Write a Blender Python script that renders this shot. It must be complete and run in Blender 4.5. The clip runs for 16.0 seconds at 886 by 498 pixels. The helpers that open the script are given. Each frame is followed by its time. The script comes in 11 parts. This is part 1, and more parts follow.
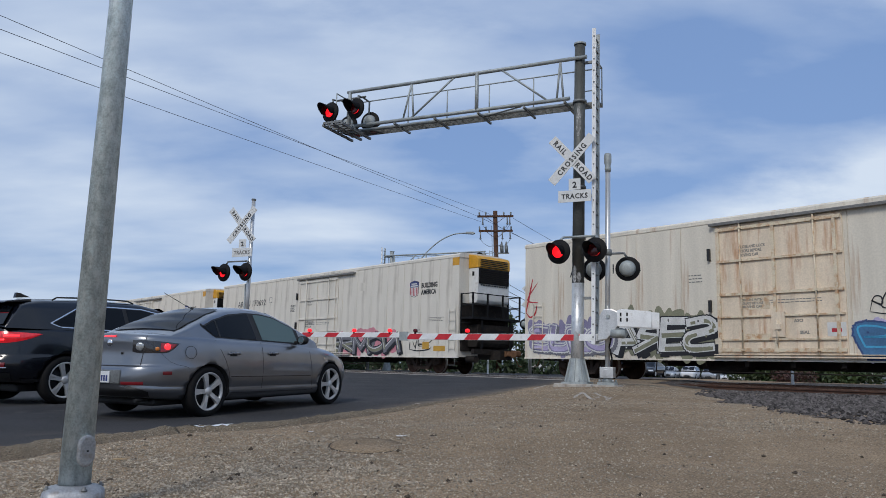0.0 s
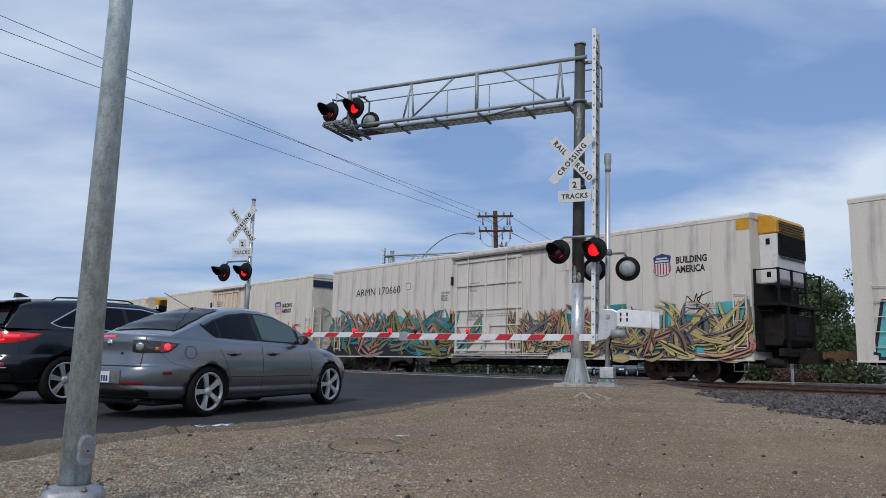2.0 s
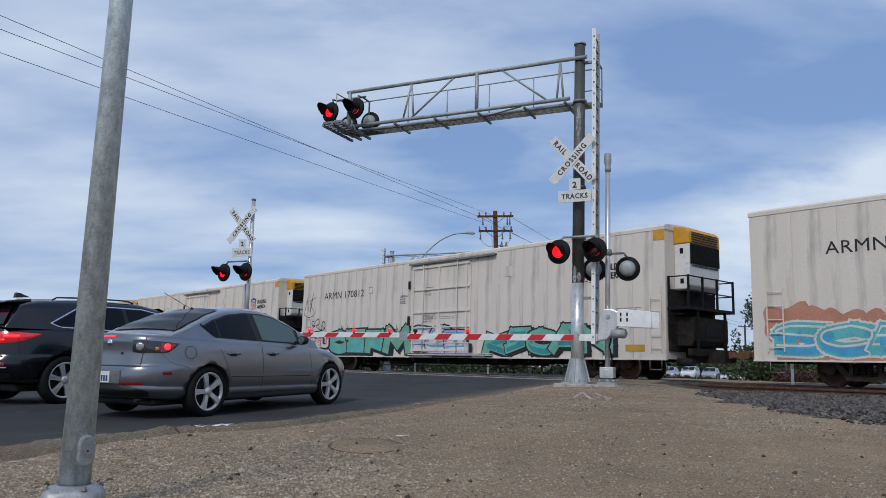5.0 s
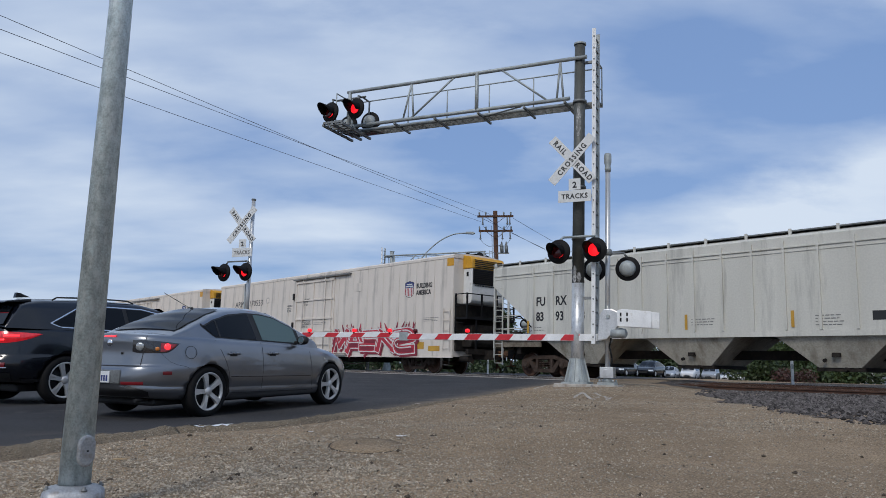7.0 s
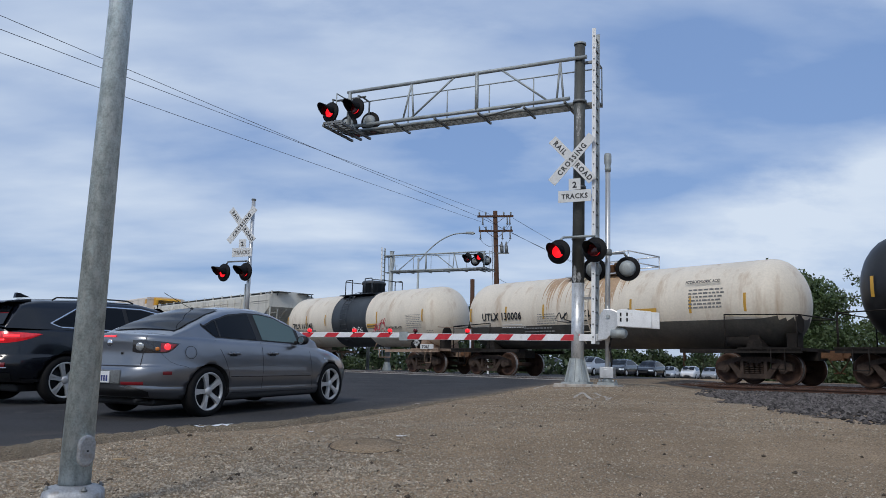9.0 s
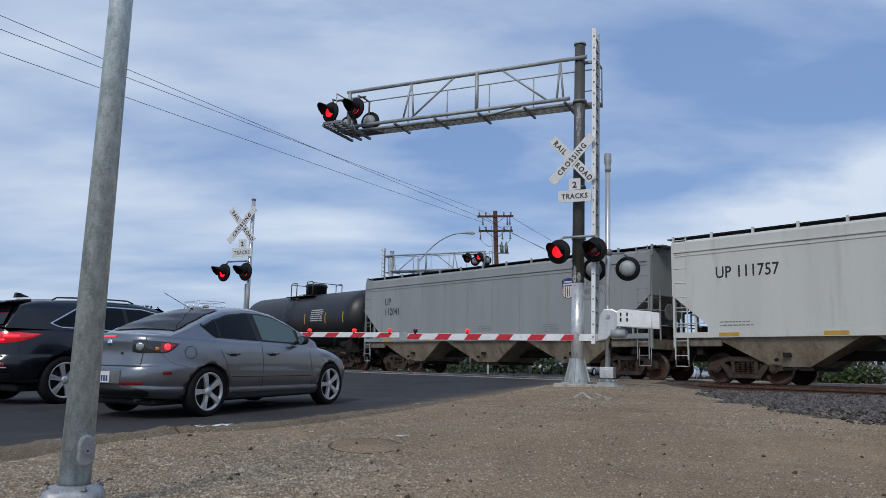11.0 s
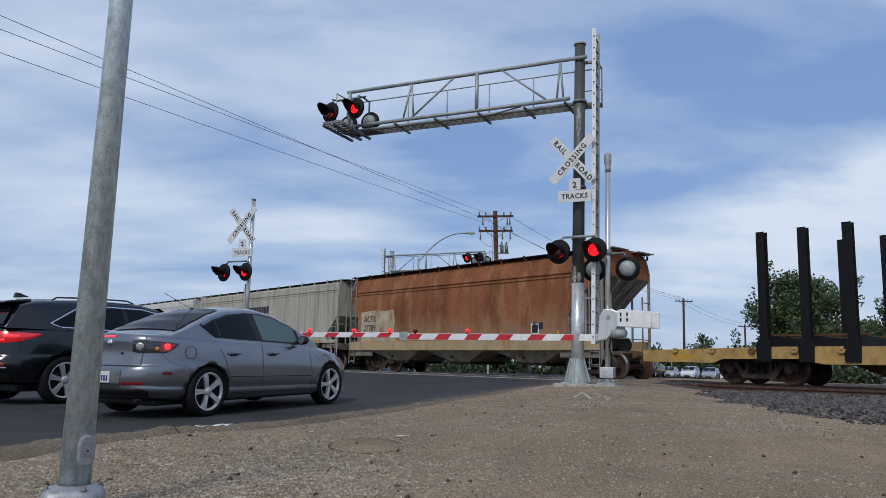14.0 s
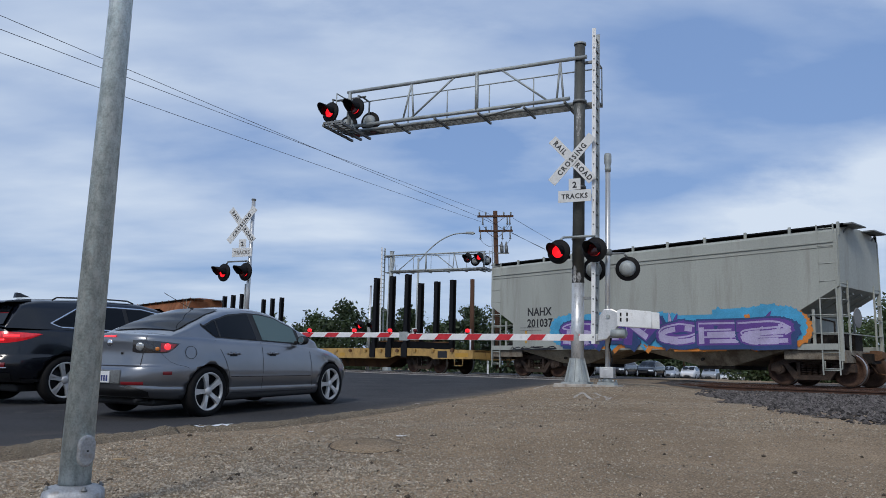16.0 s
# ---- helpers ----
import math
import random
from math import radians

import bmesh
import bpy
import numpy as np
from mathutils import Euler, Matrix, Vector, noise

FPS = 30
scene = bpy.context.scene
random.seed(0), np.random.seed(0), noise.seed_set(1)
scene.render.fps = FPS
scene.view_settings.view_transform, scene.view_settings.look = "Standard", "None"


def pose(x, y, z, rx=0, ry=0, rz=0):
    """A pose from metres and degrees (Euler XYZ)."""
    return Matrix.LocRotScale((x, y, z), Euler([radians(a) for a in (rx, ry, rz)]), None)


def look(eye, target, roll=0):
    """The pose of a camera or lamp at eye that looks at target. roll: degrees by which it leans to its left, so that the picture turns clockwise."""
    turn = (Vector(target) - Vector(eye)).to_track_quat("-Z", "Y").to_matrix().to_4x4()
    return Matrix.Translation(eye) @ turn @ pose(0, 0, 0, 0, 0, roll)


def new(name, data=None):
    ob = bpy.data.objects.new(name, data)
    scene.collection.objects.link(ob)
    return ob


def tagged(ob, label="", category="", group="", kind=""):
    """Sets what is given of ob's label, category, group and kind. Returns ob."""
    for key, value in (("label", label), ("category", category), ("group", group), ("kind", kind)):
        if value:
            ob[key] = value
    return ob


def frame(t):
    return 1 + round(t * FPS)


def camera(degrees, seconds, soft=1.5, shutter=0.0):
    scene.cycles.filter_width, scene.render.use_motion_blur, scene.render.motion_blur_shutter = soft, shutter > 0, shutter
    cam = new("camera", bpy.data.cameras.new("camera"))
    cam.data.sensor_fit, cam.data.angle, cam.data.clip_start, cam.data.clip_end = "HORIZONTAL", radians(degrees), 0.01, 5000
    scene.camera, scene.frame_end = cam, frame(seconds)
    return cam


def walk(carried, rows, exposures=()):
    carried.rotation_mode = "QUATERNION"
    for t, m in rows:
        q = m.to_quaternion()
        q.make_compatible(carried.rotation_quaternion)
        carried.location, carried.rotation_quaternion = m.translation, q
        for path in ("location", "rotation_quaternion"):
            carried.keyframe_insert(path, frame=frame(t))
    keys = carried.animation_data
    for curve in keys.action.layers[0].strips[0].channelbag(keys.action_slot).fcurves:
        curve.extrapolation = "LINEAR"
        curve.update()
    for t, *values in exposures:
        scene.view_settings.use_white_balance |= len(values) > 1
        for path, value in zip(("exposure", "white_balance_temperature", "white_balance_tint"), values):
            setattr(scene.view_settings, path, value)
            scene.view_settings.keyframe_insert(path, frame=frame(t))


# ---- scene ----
# Camera: stands still beside the road, low, tilted up a little.
cam = camera(60.66, 16.0, soft=0.55)
EYE = pose(0, 0, 0.8) @ pose(0, 0, 0, 98.80) @ pose(0, 0, 0, 0, 0, 1.375)
walk(cam, [(0.0, EYE), (16.0, EYE)])

# World: bright broken cloud over a blue sky, soft high sun behind the camera.
world = bpy.data.worlds.new("sky")
scene.world = world
world.use_nodes = True
SUN_AZ, SUN_EL = 205.0, 42.0


def sky_nodes():
    nt = world.node_tree
    nt.nodes.clear()
    n, l = nt.nodes.new, nt.links.new
    out, bg = n("ShaderNodeOutputWorld"), n("ShaderNodeBackground")
    sky = n("ShaderNodeTexSky")
    sky.sky_type, sky.sun_disc = "NISHITA", False
    sky.sun_elevation, sky.sun_rotation = radians(SUN_EL), radians(SUN_AZ)
    sky.air_density, sky.dust_density, sky.ozone_density = 1.0, 0.6, 1.6
    co = n("ShaderNodeTexCoord")
    sep = n("ShaderNodeSeparateXYZ")
    l(co.outputs["Generated"], sep.inputs[0])
    # flatten the direction onto a cloud layer: (x, y) / (z + 0.12)
    add = n("ShaderNodeMath"); add.operation = "ADD"; add.inputs[1].default_value = 0.16
    l(sep.outputs["Z"], add.inputs[0])
    mx = n("ShaderNodeMath"); mx.operation = "MAXIMUM"; mx.inputs[1].default_value = 0.05
    l(add.outputs[0], mx.inputs[0])
    dx = n("ShaderNodeMath"); dx.operation = "DIVIDE"
    dy = n("ShaderNodeMath"); dy.operation = "DIVIDE"
    l(sep.outputs["X"], dx.inputs[0]); l(mx.outputs[0], dx.inputs[1])
    l(sep.outputs["Y"], dy.inputs[0]); l(mx.outputs[0], dy.inputs[1])
    cmb = n("ShaderNodeCombineXYZ")
    l(dx.outputs[0], cmb.inputs[0]); l(dy.outputs[0], cmb.inputs[1])
    mp = n("ShaderNodeMapping")
    mp.inputs["Rotation"].default_value = (0, 0, radians(28))
    mp.inputs["Scale"].default_value = (0.55, 1.0, 1.0)
    mp.inputs["Location"].default_value = (3.1, 1.4, 0)
    l(cmb.outputs[0], mp.inputs[0])
    big, fine = n("ShaderNodeTexNoise"), n("ShaderNodeTexNoise")
    big.inputs["Scale"].default_value, big.inputs["Detail"].default_value = 0.9, 5.0
    big.inputs["Roughness"].default_value, big.inputs["Distortion"].default_value = 0.52, 0.3
    fine.inputs["Scale"].default_value, fine.inputs["Detail"].default_value = 3.2, 6.0
    l(mp.outputs[0], big.inputs["Vector"]); l(mp.outputs[0], fine.inputs["Vector"])
    ramp = n("ShaderNodeValToRGB")
    ramp.color_ramp.elements[0].position, ramp.color_ramp.elements[1].position = 0.36, 0.80
    l(big.outputs["Fac"], ramp.inputs[0])
    mixn = n("ShaderNodeMath"); mixn.operation = "MULTIPLY_ADD"
    mixn.inputs[1].default_value = 0.95
    sub = n("ShaderNodeMath"); sub.operation = "SUBTRACT"; sub.inputs[1].default_value = 0.5
    l(fine.outputs["Fac"], sub.inputs[0])
    lift = n("ShaderNodeMath"); lift.operation = "ADD"; lift.inputs[1].default_value = 0.05
    l(ramp.outputs["Color"], lift.inputs[0])
    l(sub.outputs[0], mixn.inputs[0]); l(lift.outputs[0], mixn.inputs[2])
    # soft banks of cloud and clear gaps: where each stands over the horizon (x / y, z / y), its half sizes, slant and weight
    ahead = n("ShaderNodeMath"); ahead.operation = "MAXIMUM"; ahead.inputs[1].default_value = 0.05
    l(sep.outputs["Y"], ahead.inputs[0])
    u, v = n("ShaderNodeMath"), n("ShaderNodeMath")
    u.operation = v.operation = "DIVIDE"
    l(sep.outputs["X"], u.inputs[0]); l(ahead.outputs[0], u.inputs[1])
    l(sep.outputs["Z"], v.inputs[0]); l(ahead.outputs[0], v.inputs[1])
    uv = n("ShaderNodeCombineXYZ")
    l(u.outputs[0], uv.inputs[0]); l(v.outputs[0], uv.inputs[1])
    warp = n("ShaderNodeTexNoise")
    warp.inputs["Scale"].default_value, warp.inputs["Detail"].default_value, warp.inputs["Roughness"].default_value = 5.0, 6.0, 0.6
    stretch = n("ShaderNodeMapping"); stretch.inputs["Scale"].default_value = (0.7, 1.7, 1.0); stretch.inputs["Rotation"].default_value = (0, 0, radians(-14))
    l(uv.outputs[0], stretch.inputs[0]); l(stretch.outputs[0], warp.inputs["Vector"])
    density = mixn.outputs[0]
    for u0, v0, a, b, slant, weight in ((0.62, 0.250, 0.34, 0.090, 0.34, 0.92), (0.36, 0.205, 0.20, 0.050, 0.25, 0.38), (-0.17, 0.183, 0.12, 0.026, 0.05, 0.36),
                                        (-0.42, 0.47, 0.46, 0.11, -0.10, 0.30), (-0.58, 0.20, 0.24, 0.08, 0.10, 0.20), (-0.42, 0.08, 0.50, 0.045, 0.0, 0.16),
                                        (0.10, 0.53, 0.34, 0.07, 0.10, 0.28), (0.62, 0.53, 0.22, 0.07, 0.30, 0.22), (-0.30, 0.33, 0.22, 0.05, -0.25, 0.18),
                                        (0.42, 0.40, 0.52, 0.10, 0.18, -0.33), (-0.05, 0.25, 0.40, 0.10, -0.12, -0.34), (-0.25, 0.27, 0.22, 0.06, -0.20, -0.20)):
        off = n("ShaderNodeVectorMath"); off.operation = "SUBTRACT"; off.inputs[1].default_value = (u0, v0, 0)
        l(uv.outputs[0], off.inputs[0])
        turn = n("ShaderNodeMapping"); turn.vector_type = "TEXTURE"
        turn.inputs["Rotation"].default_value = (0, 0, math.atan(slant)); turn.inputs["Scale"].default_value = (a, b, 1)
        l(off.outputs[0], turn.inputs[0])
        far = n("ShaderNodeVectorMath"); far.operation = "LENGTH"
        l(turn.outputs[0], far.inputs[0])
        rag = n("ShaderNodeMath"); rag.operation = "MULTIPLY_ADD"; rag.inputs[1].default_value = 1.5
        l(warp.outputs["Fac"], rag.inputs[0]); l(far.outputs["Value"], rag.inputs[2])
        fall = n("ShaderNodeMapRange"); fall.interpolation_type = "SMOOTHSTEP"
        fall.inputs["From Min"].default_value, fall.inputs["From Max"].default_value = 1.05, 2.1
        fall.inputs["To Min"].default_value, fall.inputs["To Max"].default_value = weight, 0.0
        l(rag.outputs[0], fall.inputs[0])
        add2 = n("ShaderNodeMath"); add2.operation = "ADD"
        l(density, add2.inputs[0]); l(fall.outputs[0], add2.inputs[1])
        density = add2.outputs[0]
    # thin haze towards the horizon
    hz = n("ShaderNodeMapRange")
    hz.inputs["From Min"].default_value, hz.inputs["From Max"].default_value = 0.0, 0.22
    hz.inputs["To Min"].default_value, hz.inputs["To Max"].default_value = 0.05, 0.0
    l(sep.outputs["Z"], hz.inputs["Value"])
    tot = n("ShaderNodeMath"); tot.operation = "ADD"; tot.use_clamp = True
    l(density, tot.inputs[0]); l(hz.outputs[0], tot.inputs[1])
    scale = n("ShaderNodeVectorMath"); scale.operation = "SCALE"; scale.inputs["Scale"].default_value = 0.13
    l(sky.outputs[0], scale.inputs[0])
    base = n("ShaderNodeMix"); base.data_type = "RGBA"
    base.inputs[0].default_value = 0.78
    base.inputs["B"].default_value = (0.200, 0.325, 0.610, 1)
    l(scale.outputs[0], base.inputs["A"])
    mix = n("ShaderNodeMix"); mix.data_type = "RGBA"
    mix.inputs["B"].default_value = (0.645, 0.74, 0.875, 1)
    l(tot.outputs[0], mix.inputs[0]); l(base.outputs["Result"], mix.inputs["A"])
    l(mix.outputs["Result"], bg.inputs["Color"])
    bg.inputs["Strength"].default_value = 1.0
    l(bg.outputs[0], out.inputs["Surface"])


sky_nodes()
sun = new("sun", bpy.data.lights.new("sun", "SUN"))
sun.data.energy, sun.data.angle, sun.data.color = 1.65, radians(16), (1.0, 0.95, 0.88)
sun.matrix_world = look((0, 0, 30), (-30 * math.cos(radians(SUN_EL)) * math.sin(radians(SUN_AZ)),
                                    -30 * math.cos(radians(SUN_EL)) * math.cos(radians(SUN_AZ)),
                                    30 - 30 * math.sin(radians(SUN_EL))))
scene.view_settings.exposure = 0.0

# ---------------------------------------------------------------- materials


def mat(name, color, rough=0.6, metal=0.0, vary=0.25, scale=3.0, fine=60.0, bump=0.15, dirt=None, dirt_amount=0.0,
        stretch=(1, 1, 1), glow=0.0, coat=0.0, spread=0.0, depth=0.01):
    """Principled paint or stone: two scales of noise in the colour, grain in the bump, patches of dirt."""
    m = bpy.data.materials.new(name)
    m.use_nodes = True
    nt = m.node_tree
    n, l = nt.nodes.new, nt.links.new
    b = nt.nodes["Principled BSDF"]
    b.inputs["Roughness"].default_value, b.inputs["Metallic"].default_value = rough, metal
    b.inputs["Coat Weight"].default_value = coat
    b.inputs["Specular IOR Level"].default_value = 0.5 if rough < 0.75 else 0.18
    co = n("ShaderNodeTexCoord")
    mp = n("ShaderNodeMapping")
    mp.inputs["Scale"].default_value = stretch
    l(co.outputs["Object"], mp.inputs[0])
    a, f = n("ShaderNodeTexNoise"), n("ShaderNodeTexNoise")
    a.inputs["Scale"].default_value, a.inputs["Detail"].default_value = scale, 6.0
    f.inputs["Scale"].default_value, f.inputs["Detail"].default_value = fine, 3.0
    l(mp.outputs[0], a.inputs["Vector"]); l(co.outputs["Object"], f.inputs["Vector"])
    mr = n("ShaderNodeMapRange")
    mr.inputs["From Min"].default_value, mr.inputs["From Max"].default_value = 0.3, 0.7
    mr.inputs["To Min"].default_value, mr.inputs["To Max"].default_value = 1 - vary, 1 + vary
    l(a.outputs["Fac"], mr.inputs[0])
    mf = n("ShaderNodeMapRange")
    mf.inputs["From Min"].default_value, mf.inputs["From Max"].default_value = 0.34, 0.66
    mf.inputs["To Min"].default_value, mf.inputs["To Max"].default_value = 1 - vary * 0.6, 1 + vary * 0.6
    l(f.outputs["Fac"], mf.inputs[0])
    mul = n("ShaderNodeMath"); mul.operation = "MULTIPLY"
    l(mr.outputs[0], mul.inputs[0]); l(mf.outputs[0], mul.inputs[1])
    last = mul.outputs[0]
    if spread:
        oi = n("ShaderNodeObjectInfo")
        ms = n("ShaderNodeMapRange")
        ms.inputs["To Min"].default_value, ms.inputs["To Max"].default_value = 1 - spread, 1 + spread
        l(oi.outputs["Random"], ms.inputs[0])
        m2 = n("ShaderNodeMath"); m2.operation = "MULTIPLY"
        l(last, m2.inputs[0]); l(ms.outputs[0], m2.inputs[1])
        last = m2.outputs[0]
    col = n("ShaderNodeVectorMath"); col.operation = "SCALE"
    col.inputs[0].default_value = color[:3]
    l(last, col.inputs["Scale"])
    res = col.outputs[0]
    if dirt:
        d = n("ShaderNodeTexNoise")
        d.inputs["Scale"].default_value, d.inputs["Detail"].default_value = scale * 1.7, 8.0
        d.inputs["Roughness"].default_value = 0.65
        ofs = n("ShaderNodeVectorMath"); ofs.inputs[1].default_value = (7.3, 2.1, 4.4)
        l(mp.outputs[0], ofs.inputs[0]); l(ofs.outputs[0], d.inputs["Vector"])
        r = n("ShaderNodeMapRange")
        r.inputs["From Min"].default_value, r.inputs["From Max"].default_value = 0.62 - 0.3 * dirt_amount, 0.80 - 0.3 * dirt_amount
        r.inputs["To Max"].default_value = 0.85
        l(d.outputs["Fac"], r.inputs[0])
        mx = n("ShaderNodeMix"); mx.data_type = "RGBA"
        mx.inputs["B"].default_value = (*dirt, 1)
        l(r.outputs[0], mx.inputs[0]); l(res, mx.inputs["A"])
        res = mx.outputs["Result"]
    l(res, b.inputs["Base Color"])
    if bump:
        bp = n("ShaderNodeBump")
        bp.inputs["Strength"].default_value, bp.inputs["Distance"].default_value = bump, depth
        l(f.outputs["Fac"], bp.inputs["Height"])
        l(bp.outputs[0], b.inputs["Normal"])
    if glow:
        b.inputs["Emission Color"].default_value = (*color[:3], 1)
        b.inputs["Emission Strength"].default_value = glow
    return m


def glass(name, color, rough=0.03):
    m = bpy.data.materials.new(name)
    m.use_nodes = True
    b = m.node_tree.nodes["Principled BSDF"]
    b.inputs["Base Color"].default_value = (*color, 1)
    b.inputs["Roughness"].default_value = rough
    b.inputs["Transmission Weight"].default_value = 0.0
    b.inputs["Specular IOR Level"].default_value = 0.16
    return m


def earth(name, color, pale, dark, amount=1.0):
    """Trodden earth: blotches at two scales, sand grain, and pale and dark grit set in it."""
    m = bpy.data.materials.new(name)
    m.use_nodes = True
    nt = m.node_tree
    n, l = nt.nodes.new, nt.links.new
    b = nt.nodes["Principled BSDF"]
    b.inputs["Roughness"].default_value, b.inputs["Specular IOR Level"].default_value = 0.95, 0.15
    co = n("ShaderNodeTexCoord")

    def noise_of(scale, detail, lo, hi, to0, to1):
        a, r = n("ShaderNodeTexNoise"), n("ShaderNodeMapRange")
        a.inputs["Scale"].default_value, a.inputs["Detail"].default_value = scale, detail
        l(co.outputs["Object"], a.inputs["Vector"])
        r.inputs["From Min"].default_value, r.inputs["From Max"].default_value = lo, hi
        r.inputs["To Min"].default_value, r.inputs["To Max"].default_value = to0, to1
        l(a.outputs["Fac"], r.inputs[0])
        return r.outputs[0], a.outputs["Fac"]

    def times(p, q):
        k = n("ShaderNodeMath"); k.operation = "MULTIPLY"
        l(p, k.inputs[0]); l(q, k.inputs[1])
        return k.outputs[0]
    broad, mid, grain = noise_of(0.35, 4, 0.35, 0.65, 0.84, 1.14), noise_of(2.6, 5, 0.35, 0.65, 0.88, 1.10), noise_of(75, 3, 0.33, 0.67, 0.55, 1.42)
    k = times(times(broad[0], mid[0]), grain[0])
    col = n("ShaderNodeVectorMath"); col.operation = "SCALE"; col.inputs[0].default_value = color
    l(k, col.inputs["Scale"])
    res = col.outputs[0]
    height = grain[1]
    for scale, tint, share, seed in ((44, pale, 0.14, 0.0), (90, pale, 0.24, 3.0), (58, dark, 0.10, 7.0), (110, dark, 0.20, 11.0)):
        mp = n("ShaderNodeMapping"); mp.inputs["Location"].default_value = (seed, seed * 0.7, 0)
        l(co.outputs["Object"], mp.inputs[0])
        vo = n("ShaderNodeTexVoronoi"); vo.inputs["Scale"].default_value = scale
        l(mp.outputs[0], vo.inputs["Vector"])
        sp = n("ShaderNodeSeparateColor")
        l(vo.outputs["Color"], sp.inputs[0])
        pick = n("ShaderNodeMath"); pick.operation = "LESS_THAN"; pick.inputs[1].default_value = share * amount
        l(sp.outputs[0], pick.inputs[0])
        near = n("ShaderNodeMapRange")
        near.inputs["From Min"].default_value, near.inputs["From Max"].default_value = 0.28, 0.42
        near.inputs["To Min"].default_value, near.inputs["To Max"].default_value = 1.0, 0.0
        l(vo.outputs["Distance"], near.inputs[0])
        shade = n("ShaderNodeMapRange")
        shade.inputs["To Min"].default_value, shade.inputs["To Max"].default_value = 0.6, 1.25
        l(sp.outputs[1], shade.inputs[0])
        tone = n("ShaderNodeVectorMath"); tone.operation = "SCALE"; tone.inputs[0].default_value = tint
        l(shade.outputs[0], tone.inputs["Scale"])
        mx = n("ShaderNodeMix"); mx.data_type = "RGBA"
        l(times(pick.outputs[0], near.outputs[0]), mx.inputs[0]); l(res, mx.inputs["A"]); l(tone.outputs[0], mx.inputs["B"])
        res = mx.outputs["Result"]
    l(res, b.inputs["Base Color"])
    bp = n("ShaderNodeBump")
    bp.inputs["Strength"].default_value, bp.inputs["Distance"].default_value = 0.9, 0.02
    l(height, bp.inputs["Height"]); l(bp.outputs[0], b.inputs["Normal"])
    return m


def vary_by_piece(m, lo, hi):
    """Give each loose piece of a mesh its own shade."""
    nt = m.node_tree
    b = nt.nodes["Principled BSDF"]
    old = b.inputs["Base Color"].links[0].from_socket
    geo, r, sc = nt.nodes.new("ShaderNodeNewGeometry"), nt.nodes.new("ShaderNodeMapRange"), nt.nodes.new("ShaderNodeVectorMath")
    r.inputs["To Min"].default_value, r.inputs["To Max"].default_value = lo, hi
    sc.operation = "SCALE"
    nt.links.new(geo.outputs["Random Per Island"], r.inputs[0])
    nt.links.new(old, sc.inputs[0]); nt.links.new(r.outputs[0], sc.inputs["Scale"])
    nt.links.new(sc.outputs[0], b.inputs["Base Color"])
    return m


M = {}
M["asphalt"] = mat("asphalt", (0.040, 0.040, 0.042), 0.85, vary=0.22, scale=0.7, fine=90, bump=0.5, dirt=(0.10, 0.095, 0.09), dirt_amount=0.15)
def dusty(m, colour):
    """Dust drifted over a surface, as thick as the mesh's own "dust" says."""
    nt = m.node_tree
    n, l = nt.nodes.new, nt.links.new
    b = nt.nodes["Principled BSDF"]
    old = b.inputs["Base Color"].links[0].from_socket
    at = n("ShaderNodeAttribute"); at.attribute_name = "dust"
    co, a = n("ShaderNodeTexCoord"), n("ShaderNodeTexNoise")
    a.inputs["Scale"].default_value, a.inputs["Detail"].default_value, a.inputs["Roughness"].default_value = 3.0, 8.0, 0.65
    l(co.outputs["Object"], a.inputs["Vector"])
    r = n("ShaderNodeMapRange")
    r.inputs["From Min"].default_value, r.inputs["From Max"].default_value = 0.35, 0.65
    r.inputs["To Min"].default_value, r.inputs["To Max"].default_value = 0.35, 1.3
    l(a.outputs["Fac"], r.inputs[0])
    k = n("ShaderNodeMath"); k.operation = "MULTIPLY"; k.use_clamp = True
    l(at.outputs["Fac"], k.inputs[0]); l(r.outputs[0], k.inputs[1])
    mx = n("ShaderNodeMix"); mx.data_type = "RGBA"; mx.inputs["B"].default_value = (*colour, 1)
    l(k.outputs[0], mx.inputs[0]); l(old, mx.inputs["A"]); l(mx.outputs["Result"], b.inputs["Base Color"])
    return m


M["dirt"] = earth("dirt", (0.288, 0.210, 0.134), (0.42, 0.345, 0.25), (0.13, 0.097, 0.068), 0.8)
M["far_ground"] = mat("far_ground", (0.16, 0.15, 0.12), 0.95, vary=0.3, scale=0.08, fine=2, bump=0.2)
M["kerb"] = earth("kerb", (0.185, 0.145, 0.100), (0.36, 0.32, 0.25), (0.08, 0.066, 0.052), 1.3)
M["clod"] = mat("dark_clod", (0.085, 0.066, 0.05), 0.95, vary=0.3, scale=20, fine=90, bump=0.6)
M["chalk"] = mat("worn_white_paint", (0.55, 0.53, 0.49), 0.9, vary=0.2, scale=12, fine=60, bump=0.2, dirt=(0.27, 0.21, 0.15), dirt_amount=0.8)
M["paper"] = mat("white_paper", (0.78, 0.77, 0.74), 0.8, vary=0.06, bump=0.05)
M["straw"] = mat("dry_straw", (0.42, 0.31, 0.19), 0.9, vary=0.2, bump=0.1)
M["concrete"] = mat("concrete", (0.42, 0.39, 0.35), 0.9, vary=0.2, scale=4, fine=60, bump=0.4, dirt=(0.24, 0.20, 0.16), dirt_amount=0.4)
M["gravel"] = vary_by_piece(mat("gravel", (0.36, 0.305, 0.235), 0.95, vary=0.3, scale=14, fine=70, bump=0.4), 0.55, 1.35)
M["ballast"] = vary_by_piece(mat("ballast", (0.078, 0.070, 0.066), 0.95, vary=0.35, scale=9, fine=60, bump=0.5), 0.35, 2.0)
